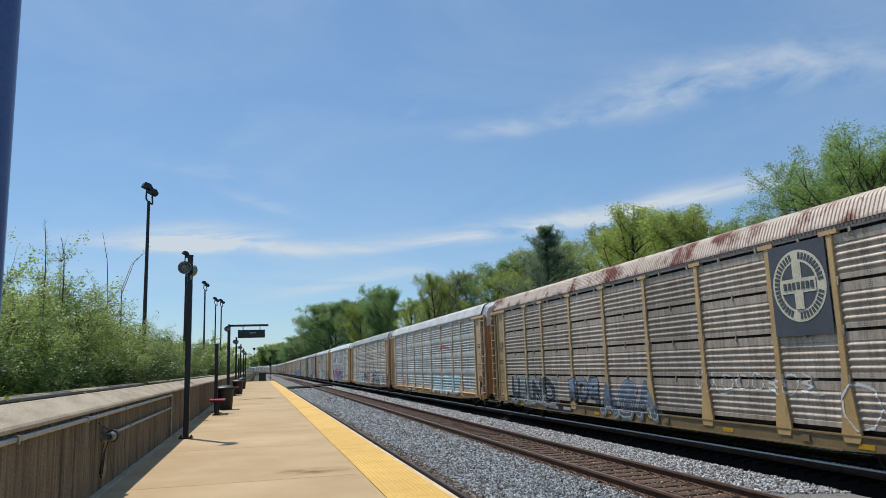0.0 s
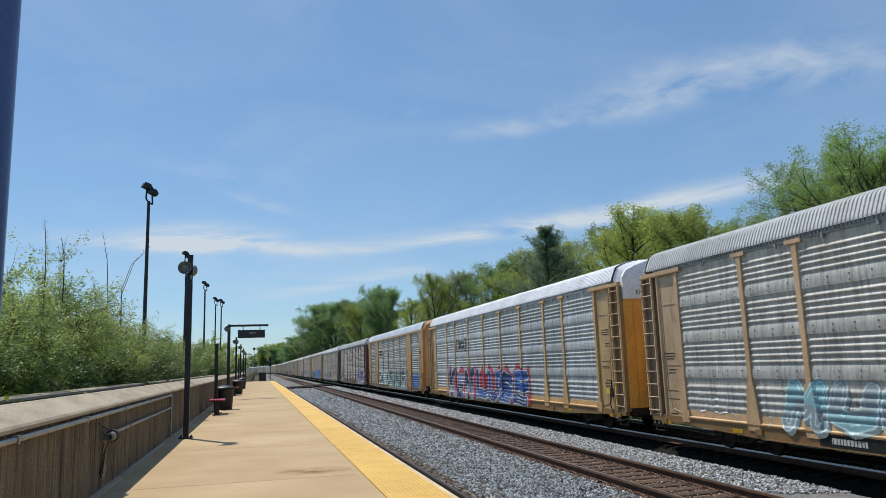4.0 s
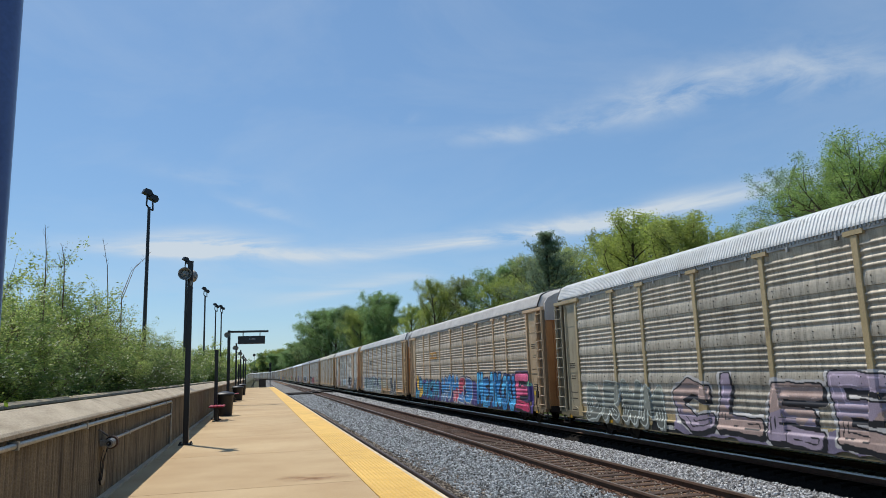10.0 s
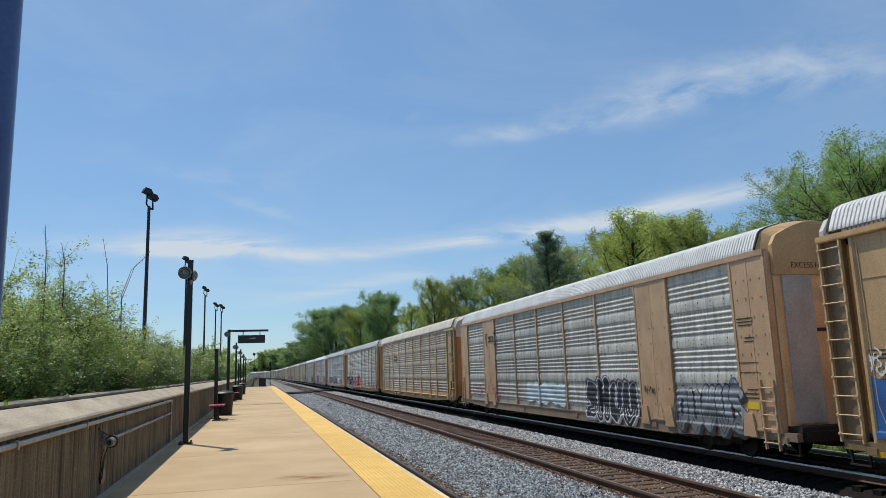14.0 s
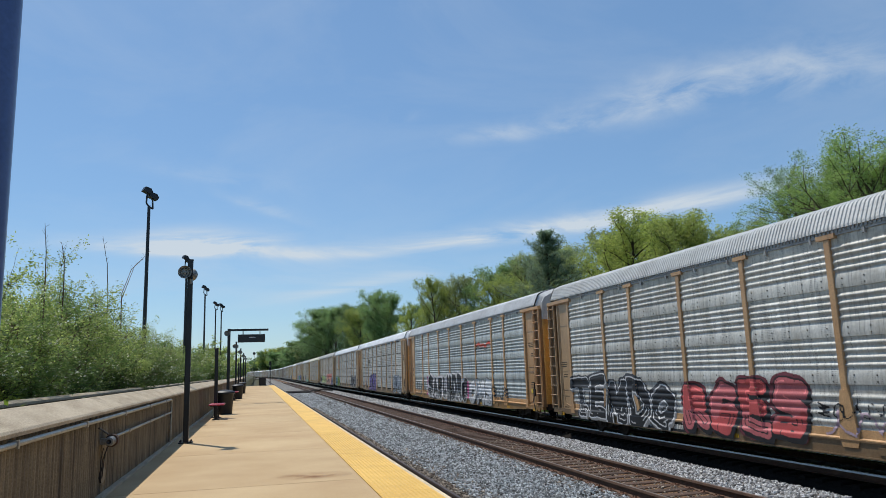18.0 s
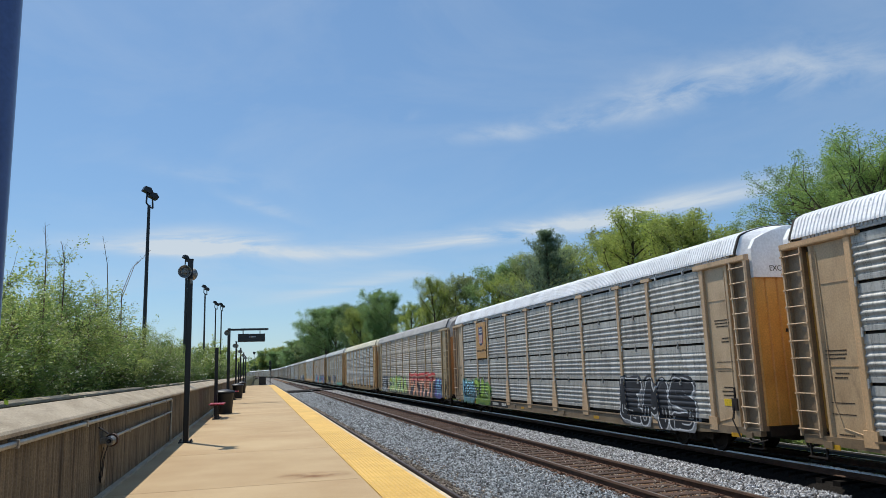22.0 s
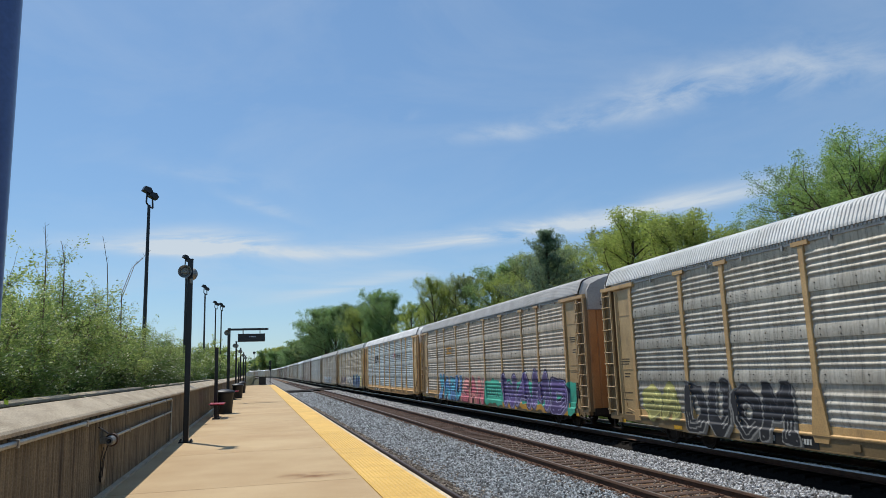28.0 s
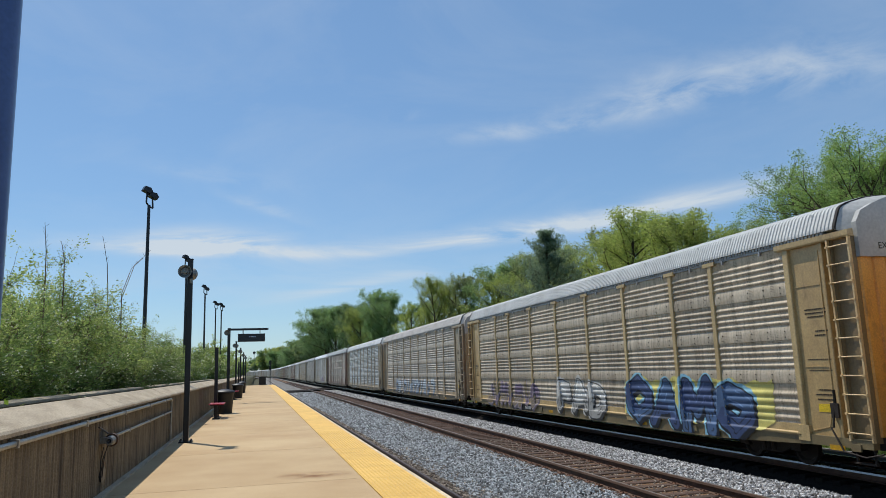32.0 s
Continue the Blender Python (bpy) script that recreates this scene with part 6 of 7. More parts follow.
# hanging information sign
sign = thing("information_sign", None, at=pose(-1.70, 44.13, 0), label="black post with arm and hanging dark display", category="sign")
part("post", Geo().cbox(-0.085, 0.085, -0.085, 0.085, 0.02, 4.36, 0.015).mesh("post", BLACK_PAINT), sign)
part("base_plate", POLE_BASE, sign)
part("arm", Geo().cbox(-0.08, 2.28, -0.06, 0.06, 4.22, 4.34, 0.01).mesh("arm", BLACK_PAINT), sign)
part("horn", HORN, sign, "grey loudspeaker horn", at=pose(-0.10, -0.17, 4.08))
part("hanger", Geo().box(0.78, 0.83, -0.02, 0.02, 4.0, 4.22).mesh("hanger", BLACK_PAINT), sign)
part("hanger", Geo().box(1.76, 1.81, -0.02, 0.02, 4.0, 4.22).mesh("hanger", BLACK_PAINT), sign)
display = part("display", Geo().box(0.51, 2.08, -0.10, 0.10, 3.54, 4.01).mesh("display", BLACK_PAINT), sign)
part("screen", Geo().box(0.57, 2.02, -0.106, -0.10, 3.60, 3.95).mesh("screen", SCREEN), display, "dark screen")
part("lettering", bars_mesh([(-0.18, 0.18, 0, 0.05)], LETTER, x=0, seed=4, dots=0.08), display, at=pose(1.35, -0.107, 3.80, 0, 0, -90))["kind"] = "stuff"


def bench(y):
    b = thing("bench", None, at=pose(-1.50, y, 0), label="low bench with red seat on black steel legs", category="bench", group="platform benches")
    for i in range(4):
        x = -0.27 + i * 0.14
        part("seat_slat", Geo().prism([(x, 0.52), (x + 0.12, 0.52), (x + 0.12, 0.55), (x + 0.11, 0.56), (x + 0.01, 0.56), (x, 0.55)], "y", -0.75, 0.75).mesh("seat_slat", RED_PAINT), b, "red slat")
    for yy in (-0.5, 0.5):
        part("leg", Geo().box(-0.05, 0.05, yy - 0.04, yy + 0.04, 0.03, 0.50).box(-0.24, 0.24, yy - 0.03, yy + 0.03, 0.48, 0.519).box(-0.14, 0.14, yy - 0.08, yy + 0.08, 0.0, 0.03).mesh("leg", BLACK_PAINT), b)
    return b


bench(28.9)
bench(49.5)


def litter_bin(x, y):
    b = thing("litter_bin", None, at=pose(x, y, 0), label="dark round plastic litter bin with domed rim", category="bin", group="platform bins")
    part("body", Geo().lathe([(0.30, 0.0), (0.31, 0.03), (0.36, 0.86), (0.37, 0.88)], 24).mesh("body", PLASTIC, smooth=True), b)
    part("rim", Geo().lathe([(0.385, 0.84), (0.42, 0.86), (0.42, 0.91), (0.39, 0.94), (0.33, 0.97), (0.22, 0.99)], 24).mesh("rim", PLASTIC, smooth=True), b)
    part("lid", Geo().lathe([(0.22, 0.96), (0.20, 1.0), (0.1, 1.02), (0.0, 1.025)], 20).mesh("lid", PLASTIC, smooth=True), b)
    return b


litter_bin(-1.36, 32.1)
litter_bin(-1.36, 52.3)
litter_bin(-1.4, 67.0)
cab = thing("equipment_cabinet", None, at=pose(0.62, 108.6, 0), label="dark grey equipment cabinet near the platform end", category="cabinet")
part("body", Geo().cbox(-0.5, 0.5, -0.35, 0.35, 0.06, 1.15, 0.02).mesh("body", PLASTIC), cab)
part("lid", Geo().cbox(-0.54, 0.54, -0.39, 0.39, 1.15, 1.2, 0.02).mesh("lid", PLASTIC), cab)
part("plinth", Geo().box(-0.52, 0.52, -0.37, 0.37, 0.0, 0.06).mesh("plinth", EDGE_CONCRETE), cab)

# pole close beside the camera
near = thing("lamp_pole", None, at=pose(-1.388, 4.0, 0), label="navy blue painted steel lamp pole", category="pole")
part("shaft", Geo().lathe([(0.135, 0.03), (0.13, 0.6), (0.115, 6.5)], 28).mesh("shaft", NAVY_PAINT, smooth=True), near)
part("base_plate", Geo().cbox(-0.2, 0.2, -0.2, 0.2, 0.0, 0.03, 0.03).mesh("base_plate", NAVY_PAINT), near)

# conduits and outlet on the parapet wall
pipe = thing("conduit", None, at=pose(WALL_X, 0, 0), label="grey steel conduit clipped along the wall", category="pipe", group="wall conduits")
part("pipe", Geo().tube((0.05, 0.5, 1.068), (0.05, 18.75, 1.068), 0.027, n=10).tube((0.05, 18.75, 1.068), (0.045, 18.87, 1.02), 0.027, n=10).tube((0.045, 18.87, 1.02), (0.045, 18.87, 0.06), 0.024, n=10).mesh("pipe", CONDUIT, smooth=True), pipe)
for y in (4.4, 7.1, 9.75, 12.4, 15.1, 17.6):
    part("clip", Geo().box(0.0, 0.085, y - 0.02, y + 0.02, 1.03, 1.105).mesh("clip", CONDUIT), pipe)
pipe = thing("conduit", None, at=pose(WALL_X, 0, 0), label="grey steel conduit running to a wall outlet", category="pipe", group="wall conduits")
part("pipe", Geo().tube((0.045, 11.15, 0.765), (0.045, 18.84, 0.765), 0.022, n=10).mesh("pipe", CONDUIT, smooth=True), pipe)
for y in (12.9, 15.2, 17.4):
    part("clip", Geo().box(0.0, 0.075, y - 0.015, y + 0.015, 0.735, 0.795).mesh("clip", CONDUIT), pipe)
valve = thing("wall_outlet", None, at=pose(WALL_X, 10.95, 0.76), label="round metal outlet box with loose cables on the wall", category="outlet")
part("body", Geo().lathe([(0.0, -0.13), (0.055, -0.12), (0.065, -0.05), (0.065, 0.06), (0.05, 0.10), (0.045, 0.2)], 18, centre=(0.13, 0, 0), axis="y").mesh("body", GREY_METAL, smooth=True, fix=True), valve)
part("collar", Geo().lathe([(0.05, 0.04), (0.088, 0.05), (0.088, 0.15), (0.05, 0.17)], 16, centre=(0.13, 0.0, 0), axis="y").mesh("collar", RAIL_SIDE, smooth=True, fix=True), valve, "rusty collar")
part("bracket", Geo().box(0.0, 0.10, -0.05, 0.05, -0.04, 0.04).mesh("bracket", GREY_METAL), valve)
part("cover", Geo().lathe([(0.0, -0.125), (0.03, -0.14), (0.035, -0.12)], 14, centre=(0.13, 0, 0), axis="y").mesh("cover", BLACK_PAINT, fix=True), valve)
for k, (a, b) in enumerate((((0.06, -0.08), (0.03, -0.46)), ((0.09, 0.03), (0.03, -0.40)), ((0.07, 0.1), (0.03, -0.5)))):
    part("cable", Geo().tube((a[0], a[1], -0.08), (b[0], a[1] + 0.02 * k, -0.25), 0.007, n=6).tube((b[0], a[1] + 0.02 * k, -0.25), (b[0], a[1] - 0.03 * k, b[1]), 0.007, n=6).mesh("cable", BLACK_PAINT), valve)
part("cable", Geo().tube((0.1, -0.06, 0.1), (0.05, -0.2, 0.17), 0.012, n=6).tube((0.05, -0.2, 0.17), (0.03, -0.3, 0.20), 0.012, n=6).mesh("cable", BLACK_PAINT), valve)
hole = thing("wall_socket", None, at=pose(WALL_X, 11.1, 0.29), label="black broken socket plate low on the wall", category="socket")
part("plate", Geo().prism([(-0.15, -0.02), (-0.10, -0.09), (0.02, -0.11), (0.13, -0.06), (0.16, 0.04), (0.08, 0.10), (-0.06, 0.11), (-0.13, 0.06)], "x", -0.01, 0.025).mesh("plate", BLACK_PAINT), hole)

# second parapet behind the first
back = thing("wall_back", None, label="low weathered concrete wall behind the parapet", category="wall", kind="structure")
part("core", Geo().box(-3.62, -3.40, 0.5, 60, 0.2, 1.27).mesh("core", WALL_CONCRETE), back)
part("coping_stone", Geo().prism([(-3.66, 1.27), (-3.36, 1.27), (-3.36, 1.31), (-3.40, 1.34), (-3.62, 1.34), (-3.66, 1.31)], "y", 0.5, 60).mesh("coping_stone", COPING), back)


# tall floodlight poles of the car park behind the wall
def flood_pole(x, y, top, turn):
    base = 0.2 if x < -9 else 0.35
    p = thing("floodlight_pole", None, at=pose(x, y, base), label="tall slim dark steel pole with two floodlights", category="street lamp", group="car park floodlights")
    h = top - base
    part("pole", Geo().lathe([(0.095, 0.0), (0.085, 0.5), (0.058, h - 0.75)], 14).mesh("pole", BLACK_PAINT, smooth=True), p)
    part("base_plate", Geo().cbox(-0.2, 0.2, -0.2, 0.2, -0.02, 0.03, 0.03).mesh("base_plate", BLACK_PAINT), p)
    c, s = math.cos(turn), math.sin(turn)
    for k, (o, dz) in enumerate(((-0.10, 0.0), (0.14, -0.20))):
        arm = Geo().tube((0, 0, h - 0.8), (o * c * 1.1, o * s * 1.1, h - 0.66 + dz), 0.035, n=8).tube((o * c * 1.1, o * s * 1.1, h - 0.66 + dz), (o * c * 0.9, o * s * 0.9, h - 0.25 + dz), 0.035, n=8)
        part("bracket", arm.mesh("bracket", BLACK_PAINT), p)
        head = Geo().prism([(-0.17, -0.08), (-0.14, 0.11), (0.08, 0.13), (0.20, 0.02), (0.18, -0.10)], "y", -0.14, 0.14)
        part("floodlight", head.mesh("floodlight", BLACK_PAINT, fix=True), p, at=pose(o * c, o * s, h - 0.16 + dz, 0, 18, math.degrees(turn)))
    return p


flood_pole(-4.29, 29.5, 9.15, 0.5)
flood_pole(-4.50, 47.3, 9.3, 0.6)
flood_pole(-4.3, 61.0, 9.05, 0.3)
flood_pole(-4.2, 74.5, 9.05, 0.4)
flood_pole(-3.75, 76.5, 9.05, 0.5)

# signal and round marker beyond the platform
sig = thing("railway_signal", None, at=pose(2.55, 160, BED), label="black railway signal mast with two lamp heads", category="signal")
part("mast", Geo().tube((0, 0, 0), (0, 0, 5.6), 0.07, n=10).mesh("mast", BLACK_PAINT), sig)
for z in (5.0, 3.9):
    hd = part("signal_head", Geo().cbox(-0.26, 0.26, -0.1, 0.06, z - 0.42, z + 0.42, 0.06).mesh("signal_head", BLACK_PAINT), sig)
    for dz in (-0.22, 0.0, 0.22):
        part("hood", Geo().tube((0, -0.1, z + dz), (0, -0.28, z + dz - 0.02), 0.09, n=10).mesh("hood", BLACK_PAINT), hd)
part("ladder", Geo().box(0.14, 0.16, -0.14, -0.12, 0.1, 4.4).box(0.14, 0.16, 0.12, 0.14, 0.1, 4.4).mesh("ladder", BLACK_PAINT), sig)
part("base", Geo().box(-0.35, 0.35, -0.35, 0.35, -0.02, 0.3).mesh("base", EDGE_CONCRETE), sig)
mark = thing("round_marker", None, at=pose(-0.70, 130, BED - 0.76), label="small round dark marker on a thin pole", category="sign")
part("pole", Geo().tube((0, 0, 0), (0, 0, 6.93), 0.04, n=8).mesh("pole", BLACK_PAINT), mark)
part("disc", Geo().lathe([(0.0, -0.03), (0.24, -0.025), (0.24, 0.025), (0.0, 0.03)], 20, centre=(0, -0.06, 7.13), axis="y").mesh("disc", BLACK_PAINT, fix=True), mark)

# boarded foot crossing between the tracks
cross = thing("foot_crossing", None, label="dark timber crossing laid between the tracks", category="crossing", kind="structure")
for x0, x1, y0, y1 in ((3.9, 7.1, 98.0, 106.0), (7.34, 8.62, 103.0, 111.0), (8.86, 10.6, 106.0, 114.0)):
    n = int((y1 - y0) / 0.4)
    for k in range(n):
        a = y0 + k * (y1 - y0) / n
        part("board", Geo().box(x0, x1, a, a + 0.37, bed_height(x1) - 0.01, RAIL - 0.01).mesh("board", SHADE_AND_BOARD), cross)

# rust stain on the slab
STAIN = bpy.data.materials.new("rust_stain")
STAIN.use_nodes = True
_n, _l = STAIN.node_tree.nodes, STAIN.node_tree.links
_p, _o = _n["Principled BSDF"], _n["Material Output"]
_p.inputs["Base Color"].default_value, _p.inputs["Roughness"].default_value = (*C("8a5a38"), 1), 0.9
_tc, _no, _gr, _mr, _mu, _tr, _ms = (_n.new(k) for k in ("ShaderNodeTexCoord", "ShaderNodeTexNoise", "ShaderNodeTexGradient", "ShaderNodeMapRange", "ShaderNodeMath", "ShaderNodeBsdfTransparent", "ShaderNodeMixShader"))
_gr.gradient_type = "SPHERICAL"
_no.inputs["Scale"].default_value, _no.inputs["Detail"].default_value = 2.5, 6
_mp = _n.new("ShaderNodeMapping"); _mp.inputs["Scale"].default_value = (1.5, 2.2, 1)
_l.new(_tc.outputs["Object"], _mp.inputs[0]); _l.new(_mp.outputs[0], _gr.inputs[0]); _l.new(_tc.outputs["Object"], _no.inputs[0])
_mr.inputs["From Min"].default_value, _mr.inputs["From Max"].default_value = 0.36, 0.75
_l.new(_no.outputs["Fac"], _mr.inputs["Value"])
_mu.operation = "MULTIPLY"
_l.new(_mr.outputs[0], _mu.inputs[0]); _l.new(_gr.outputs["Fac"], _mu.inputs[1])
_l.new(_mu.outputs[0], _ms.inputs[0]); _l.new(_tr.outputs[0], _ms.inputs[1]); _l.new(_p.outputs[0], _ms.inputs[2]); _l.new(_ms.outputs[0], _o.inputs[0])
thing("stain", grid_mesh("stain", np.linspace(-0.66, 0.66, 5), np.linspace(-0.45, 0.45, 5), lambda X, Y: X * 0, STAIN), at=pose(0.85, 11.75, 0.004), label="rust-brown stain on the concrete platform", category="stain", kind="stuff")

# ---------- trees and shrubs ----------
BARK = mat("bark", C("54473a"), C("2e2620"), rough=0.95, scale=6, stretch=(1, 1, 0.3), fine_amount=0.3, bump=0.4)
TWIG = mat("twig_bark", C("6d5c4a"), C("43382e"), rough=0.9, scale=8, fine_amount=0.2)
LEAF_SPRING = leaf_mat("spring_leaves", C("b0ba62"), C("819448"), 0.6)
LEAF_GREEN = leaf_mat("green_leaves", C("8ca66a"), C("5e7c4a"), 0.58)
LEAF_OLIVE = leaf_mat("olive_leaves", C("a6b078"), C("788a52"), 0.6)
LEAF_PINE = leaf_mat("pine_needles", C("9ab08c"), C("6c866a"), 0.55)
LEAF_SHRUB = leaf_mat("shrub_leaves", C("b6c274"), C("748f48"), 0.52)
LEAF_DARKSHRUB = leaf_mat("dark_shrub_leaves", C("7d9452"), C("5b753e"), 0.5)
LEAF_AIRY = leaf_mat("light_green_leaves", C("9ab262"), C("648445"), 0.58)
LEAF_LIME = leaf_mat("lime_leaves", C("a8bd45"), C("7d9a35"), 0.45)
BLOSSOM = leaf_mat("pale_blossom", C("e6e8d6"), C("c6cda6"), 0.4)


def quads_mesh(name, P, material):
    """A mesh of loose four-cornered leaves from an array N x 4 x 3."""
    n = len(P)
    me = bpy.data.meshes.new(name)
    me.vertices.add(4 * n); me.loops.add(4 * n); me.polygons.add(n)
    me.vertices.foreach_set("co", P.astype(np.float32).ravel())
    me.loops.foreach_set("vertex_index", np.arange(4 * n, dtype=np.int32))
    me.polygons.foreach_set("loop_start", np.arange(0, 4 * n, 4, dtype=np.int32))
    me.materials.append(material)
    me.update(calc_edges=True)
    return me


def leaves(rng, centres, spread, per, size, lean=0.5, thin=0.5):
    """Pointed leaves scattered round centres; each is a bent diamond."""
    n = len(centres) * per
    c = np.repeat(np.asarray(centres), per, 0) + rng.normal(0, 1, (n, 3)) * np.asarray(spread)
    a = rng.normal(0, 1, (n, 3)); a[:, 2] *= lean; a /= np.linalg.norm(a, axis=1, keepdims=True)
    b = rng.normal(0, 1, (n, 3)); b -= (b * a).sum(1, keepdims=True) * a; b /= np.linalg.norm(b, axis=1, keepdims=True)
    s = size * rng.uniform(0.6, 1.4, (n, 1))
    return np.stack([c - a * s, c + b * s * thin, c + a * s, c - b * s * thin], 1)


def limb(g, rnd, p, way, length, r, bend_by, steps=3, sides=5):
    """A bent tapering branch; returns its points and directions."""
    pts = [(p.copy(), way.copy())]
    for k in range(steps):
        way = (way + Vector((rnd.gauss(0, bend_by), rnd.gauss(0, bend_by), rnd.gauss(0, bend_by) + 0.06))).normalized()
        q = p + way * (length / steps)
        g.tube(p, q, r * (1 - k / steps * 0.75), r * (1 - (k + 1) / steps * 0.75), n=sides, caps=False)
        p = q
        pts.append((p.copy(), way.copy()))
    return pts


def tree_meshes(seed, height, radius, leaf, per=26, size=0.17, low=0.28, shape=1.0, sparse=1.0, spread=None):
    """Trunk with limbs, and a crown of leaves at the ends of the twigs."""
    rnd, rng = random.Random(seed), np.random.default_rng(seed)
    g, tips = Geo(), []
    trunk = limb(g, rnd, Vector((0, 0, 0)), Vector((0, 0, 1)), height * 0.86, height * 0.017, 0.05, steps=7, sides=8)
    g.tube((0, 0, -0.3), (0, 0, 0.8), height * 0.026, height * 0.018, n=8, caps=False)
    n = int(20 * sparse)
    for i in range(n):
        f = low + (0.98 - low) * (i + rnd.random()) / n
        k = min(6, int(f * 7)); u = f * 7 - k
        p = trunk[k][0].lerp(trunk[k + 1][0], u)
        a = i * 2.4 + rnd.uniform(-.5, .5)
        prof = (math.sin(math.pi * min(1, (f - low) / (1 - low) * 0.86 + 0.14)) ** 0.6) * shape + (1 - shape) * (1.05 - f)
        ln = radius * max(0.25, prof) * rnd.uniform(0.75, 1.2)
        way = Vector((math.cos(a), math.sin(a), rnd.uniform(0.25, 0.75) + f * 0.5)).normalized()
        pts = limb(g, rnd, p, way, ln, height * 0.0065 * (1.25 - f * 0.6), 0.16, steps=4)
        for j in range(1, 5):
            for m in range(2 if j < 4 else 3):
                w = (pts[j][1] + Vector((rnd.gauss(0, .7), rnd.gauss(0, .7), rnd.gauss(0.2, .5)))).normalized()
                sub = limb(g, rnd, pts[j][0], w, ln * rnd.uniform(0.22, 0.42), height * 0.002, 0.25, steps=2, sides=3)
                tips += [sub[1][0], sub[2][0]]
    top = trunk[-1][0]
    for m in range(5):
        sub = limb(g, rnd, top, Vector((rnd.gauss(0, .6), rnd.gauss(0, .6), 1)).normalized(), radius * 0.35, height * 0.003, 0.2, steps=2, sides=3)
        tips += [sub[1][0], sub[2][0]]
    tips = [t for t in tips if rnd.random() < 0.92]
    P = leaves(rng, [tuple(t) for t in tips], (spread or 0.04 * radius + 0.12,) * 3, per, size, thin=0.55)
    return g.mesh("trunk", BARK), quads_mesh("crown", P, leaf)


def pine_meshes(seed, height, radius):
    """Whorls of long uneven boughs with gaps between them, needles in upturned tufts."""
    rnd, rng = random.Random(seed), np.random.default_rng(seed)
    g, tips = Geo(), []
    trunk = limb(g, rnd, Vector((0, 0, -0.2)), Vector((0, 0, 1)), height, height * 0.015, 0.03, steps=7, sides=8)
    for i in range(96):
        f = 0.22 + 0.77 * (i + rnd.random()) / 96
        k = min(6, int(f * 7)); p = trunk[k][0].lerp(trunk[k + 1][0], f * 7 - k)
        a = i * 2.4 + rnd.uniform(-.4, .4)
        ln = radius * 1.25 * (1.03 - f) ** 0.8 * rnd.choice((0.55, 0.7, 0.85, 1.0, 1.15))
        pts = limb(g, rnd, p, Vector((math.cos(a), math.sin(a), 0.10 + f * 0.7)).normalized(), ln, 0.04, 0.14, steps=4, sides=4)
        for j in (1, 2, 3, 4):
            for m in range(5):
                w = (pts[j][1] + Vector((rnd.gauss(0, .6), rnd.gauss(0, .6), rnd.gauss(.35, .3)))).normalized()
                sub = limb(g, rnd, pts[j][0], w, ln * rnd.uniform(0.12, 0.3), 0.012, 0.1, steps=2, sides=3)
                tips += [sub[1][0], sub[2][0]]
    P = leaves(rng, [tuple(t) for t in tips], (0.17, 0.17, 0.13), 8, 0.13, lean=1.3, thin=0.17)
    return g.mesh("trunk", BARK), quads_mesh("crown", P, LEAF_PINE)


TREES = {
    "spring": tree_meshes(11, 14.0, 5.2, LEAF_SPRING, per=72, size=0.088, spread=0.28),
    "spring_tall": tree_meshes(12, 17.0, 5.0, LEAF_SPRING, per=68, size=0.09, low=0.22, spread=0.28),
    "green": tree_meshes(13, 18.0, 5.6, LEAF_GREEN, per=62, size=0.11, spread=0.32),
    "olive": tree_meshes(14, 17.0, 5.0, LEAF_OLIVE, per=62, size=0.10, spread=0.28),
    "airy": tree_meshes(15, 13.0, 5.4, LEAF_AIRY, per=105, size=0.046, sparse=1.7, spread=0.19),
    "far_spring": tree_meshes(11, 14.0, 5.2, LEAF_SPRING, per=18, size=0.2),
    "far_green": tree_meshes(13, 18.0, 5.6, LEAF_GREEN, per=18, size=0.23),
    "far_olive": tree_meshes(14, 17.0, 5.0, LEAF_OLIVE, per=18, size=0.22),
    "pine": pine_meshes(16, 16.5, 5.4)}
WORDS = {"spring": "bright spring-green leafy tree behind the train", "spring_tall": "tall yellow-green leafy tree behind the train", "green": "tall deep green leafy tree beside the line",
         "olive": "olive-green tree in young leaf beside the line", "airy": "thinly leaved green tree with open branches", "far_spring": "distant spring-green tree down the line", "far_green": "distant deep green tree down the line", "far_olive": "distant olive-green tree down the line", "pine": "dark green pine standing above the leafy trees"}
NATIVE = {}
for key, (_, crown) in TREES.items():
    zs = np.zeros(3 * len(crown.vertices)); crown.vertices.foreach_get("co", zs)
    NATIVE[key] = float(np.percentile(zs[2::3], 99.7))


def tree(kind, x, y, top, turn, wide=1.0):
    base = float(ground_height(np.array([x]), np.array([y]))[0])
    s = (top - base) / NATIVE[kind]
    t = thing("tree", None, label=WORDS[kind], category="tree", group="trees along the line")
    for nm, me in zip(("trunk", "crown"), TREES[kind]):
        part(nm, me, t)
    t.matrix_basis = pose(x, y, base - 0.55, 0, 0, turn) @ Matrix.Diagonal((s * wide, s * wide, s, 1))
    return t


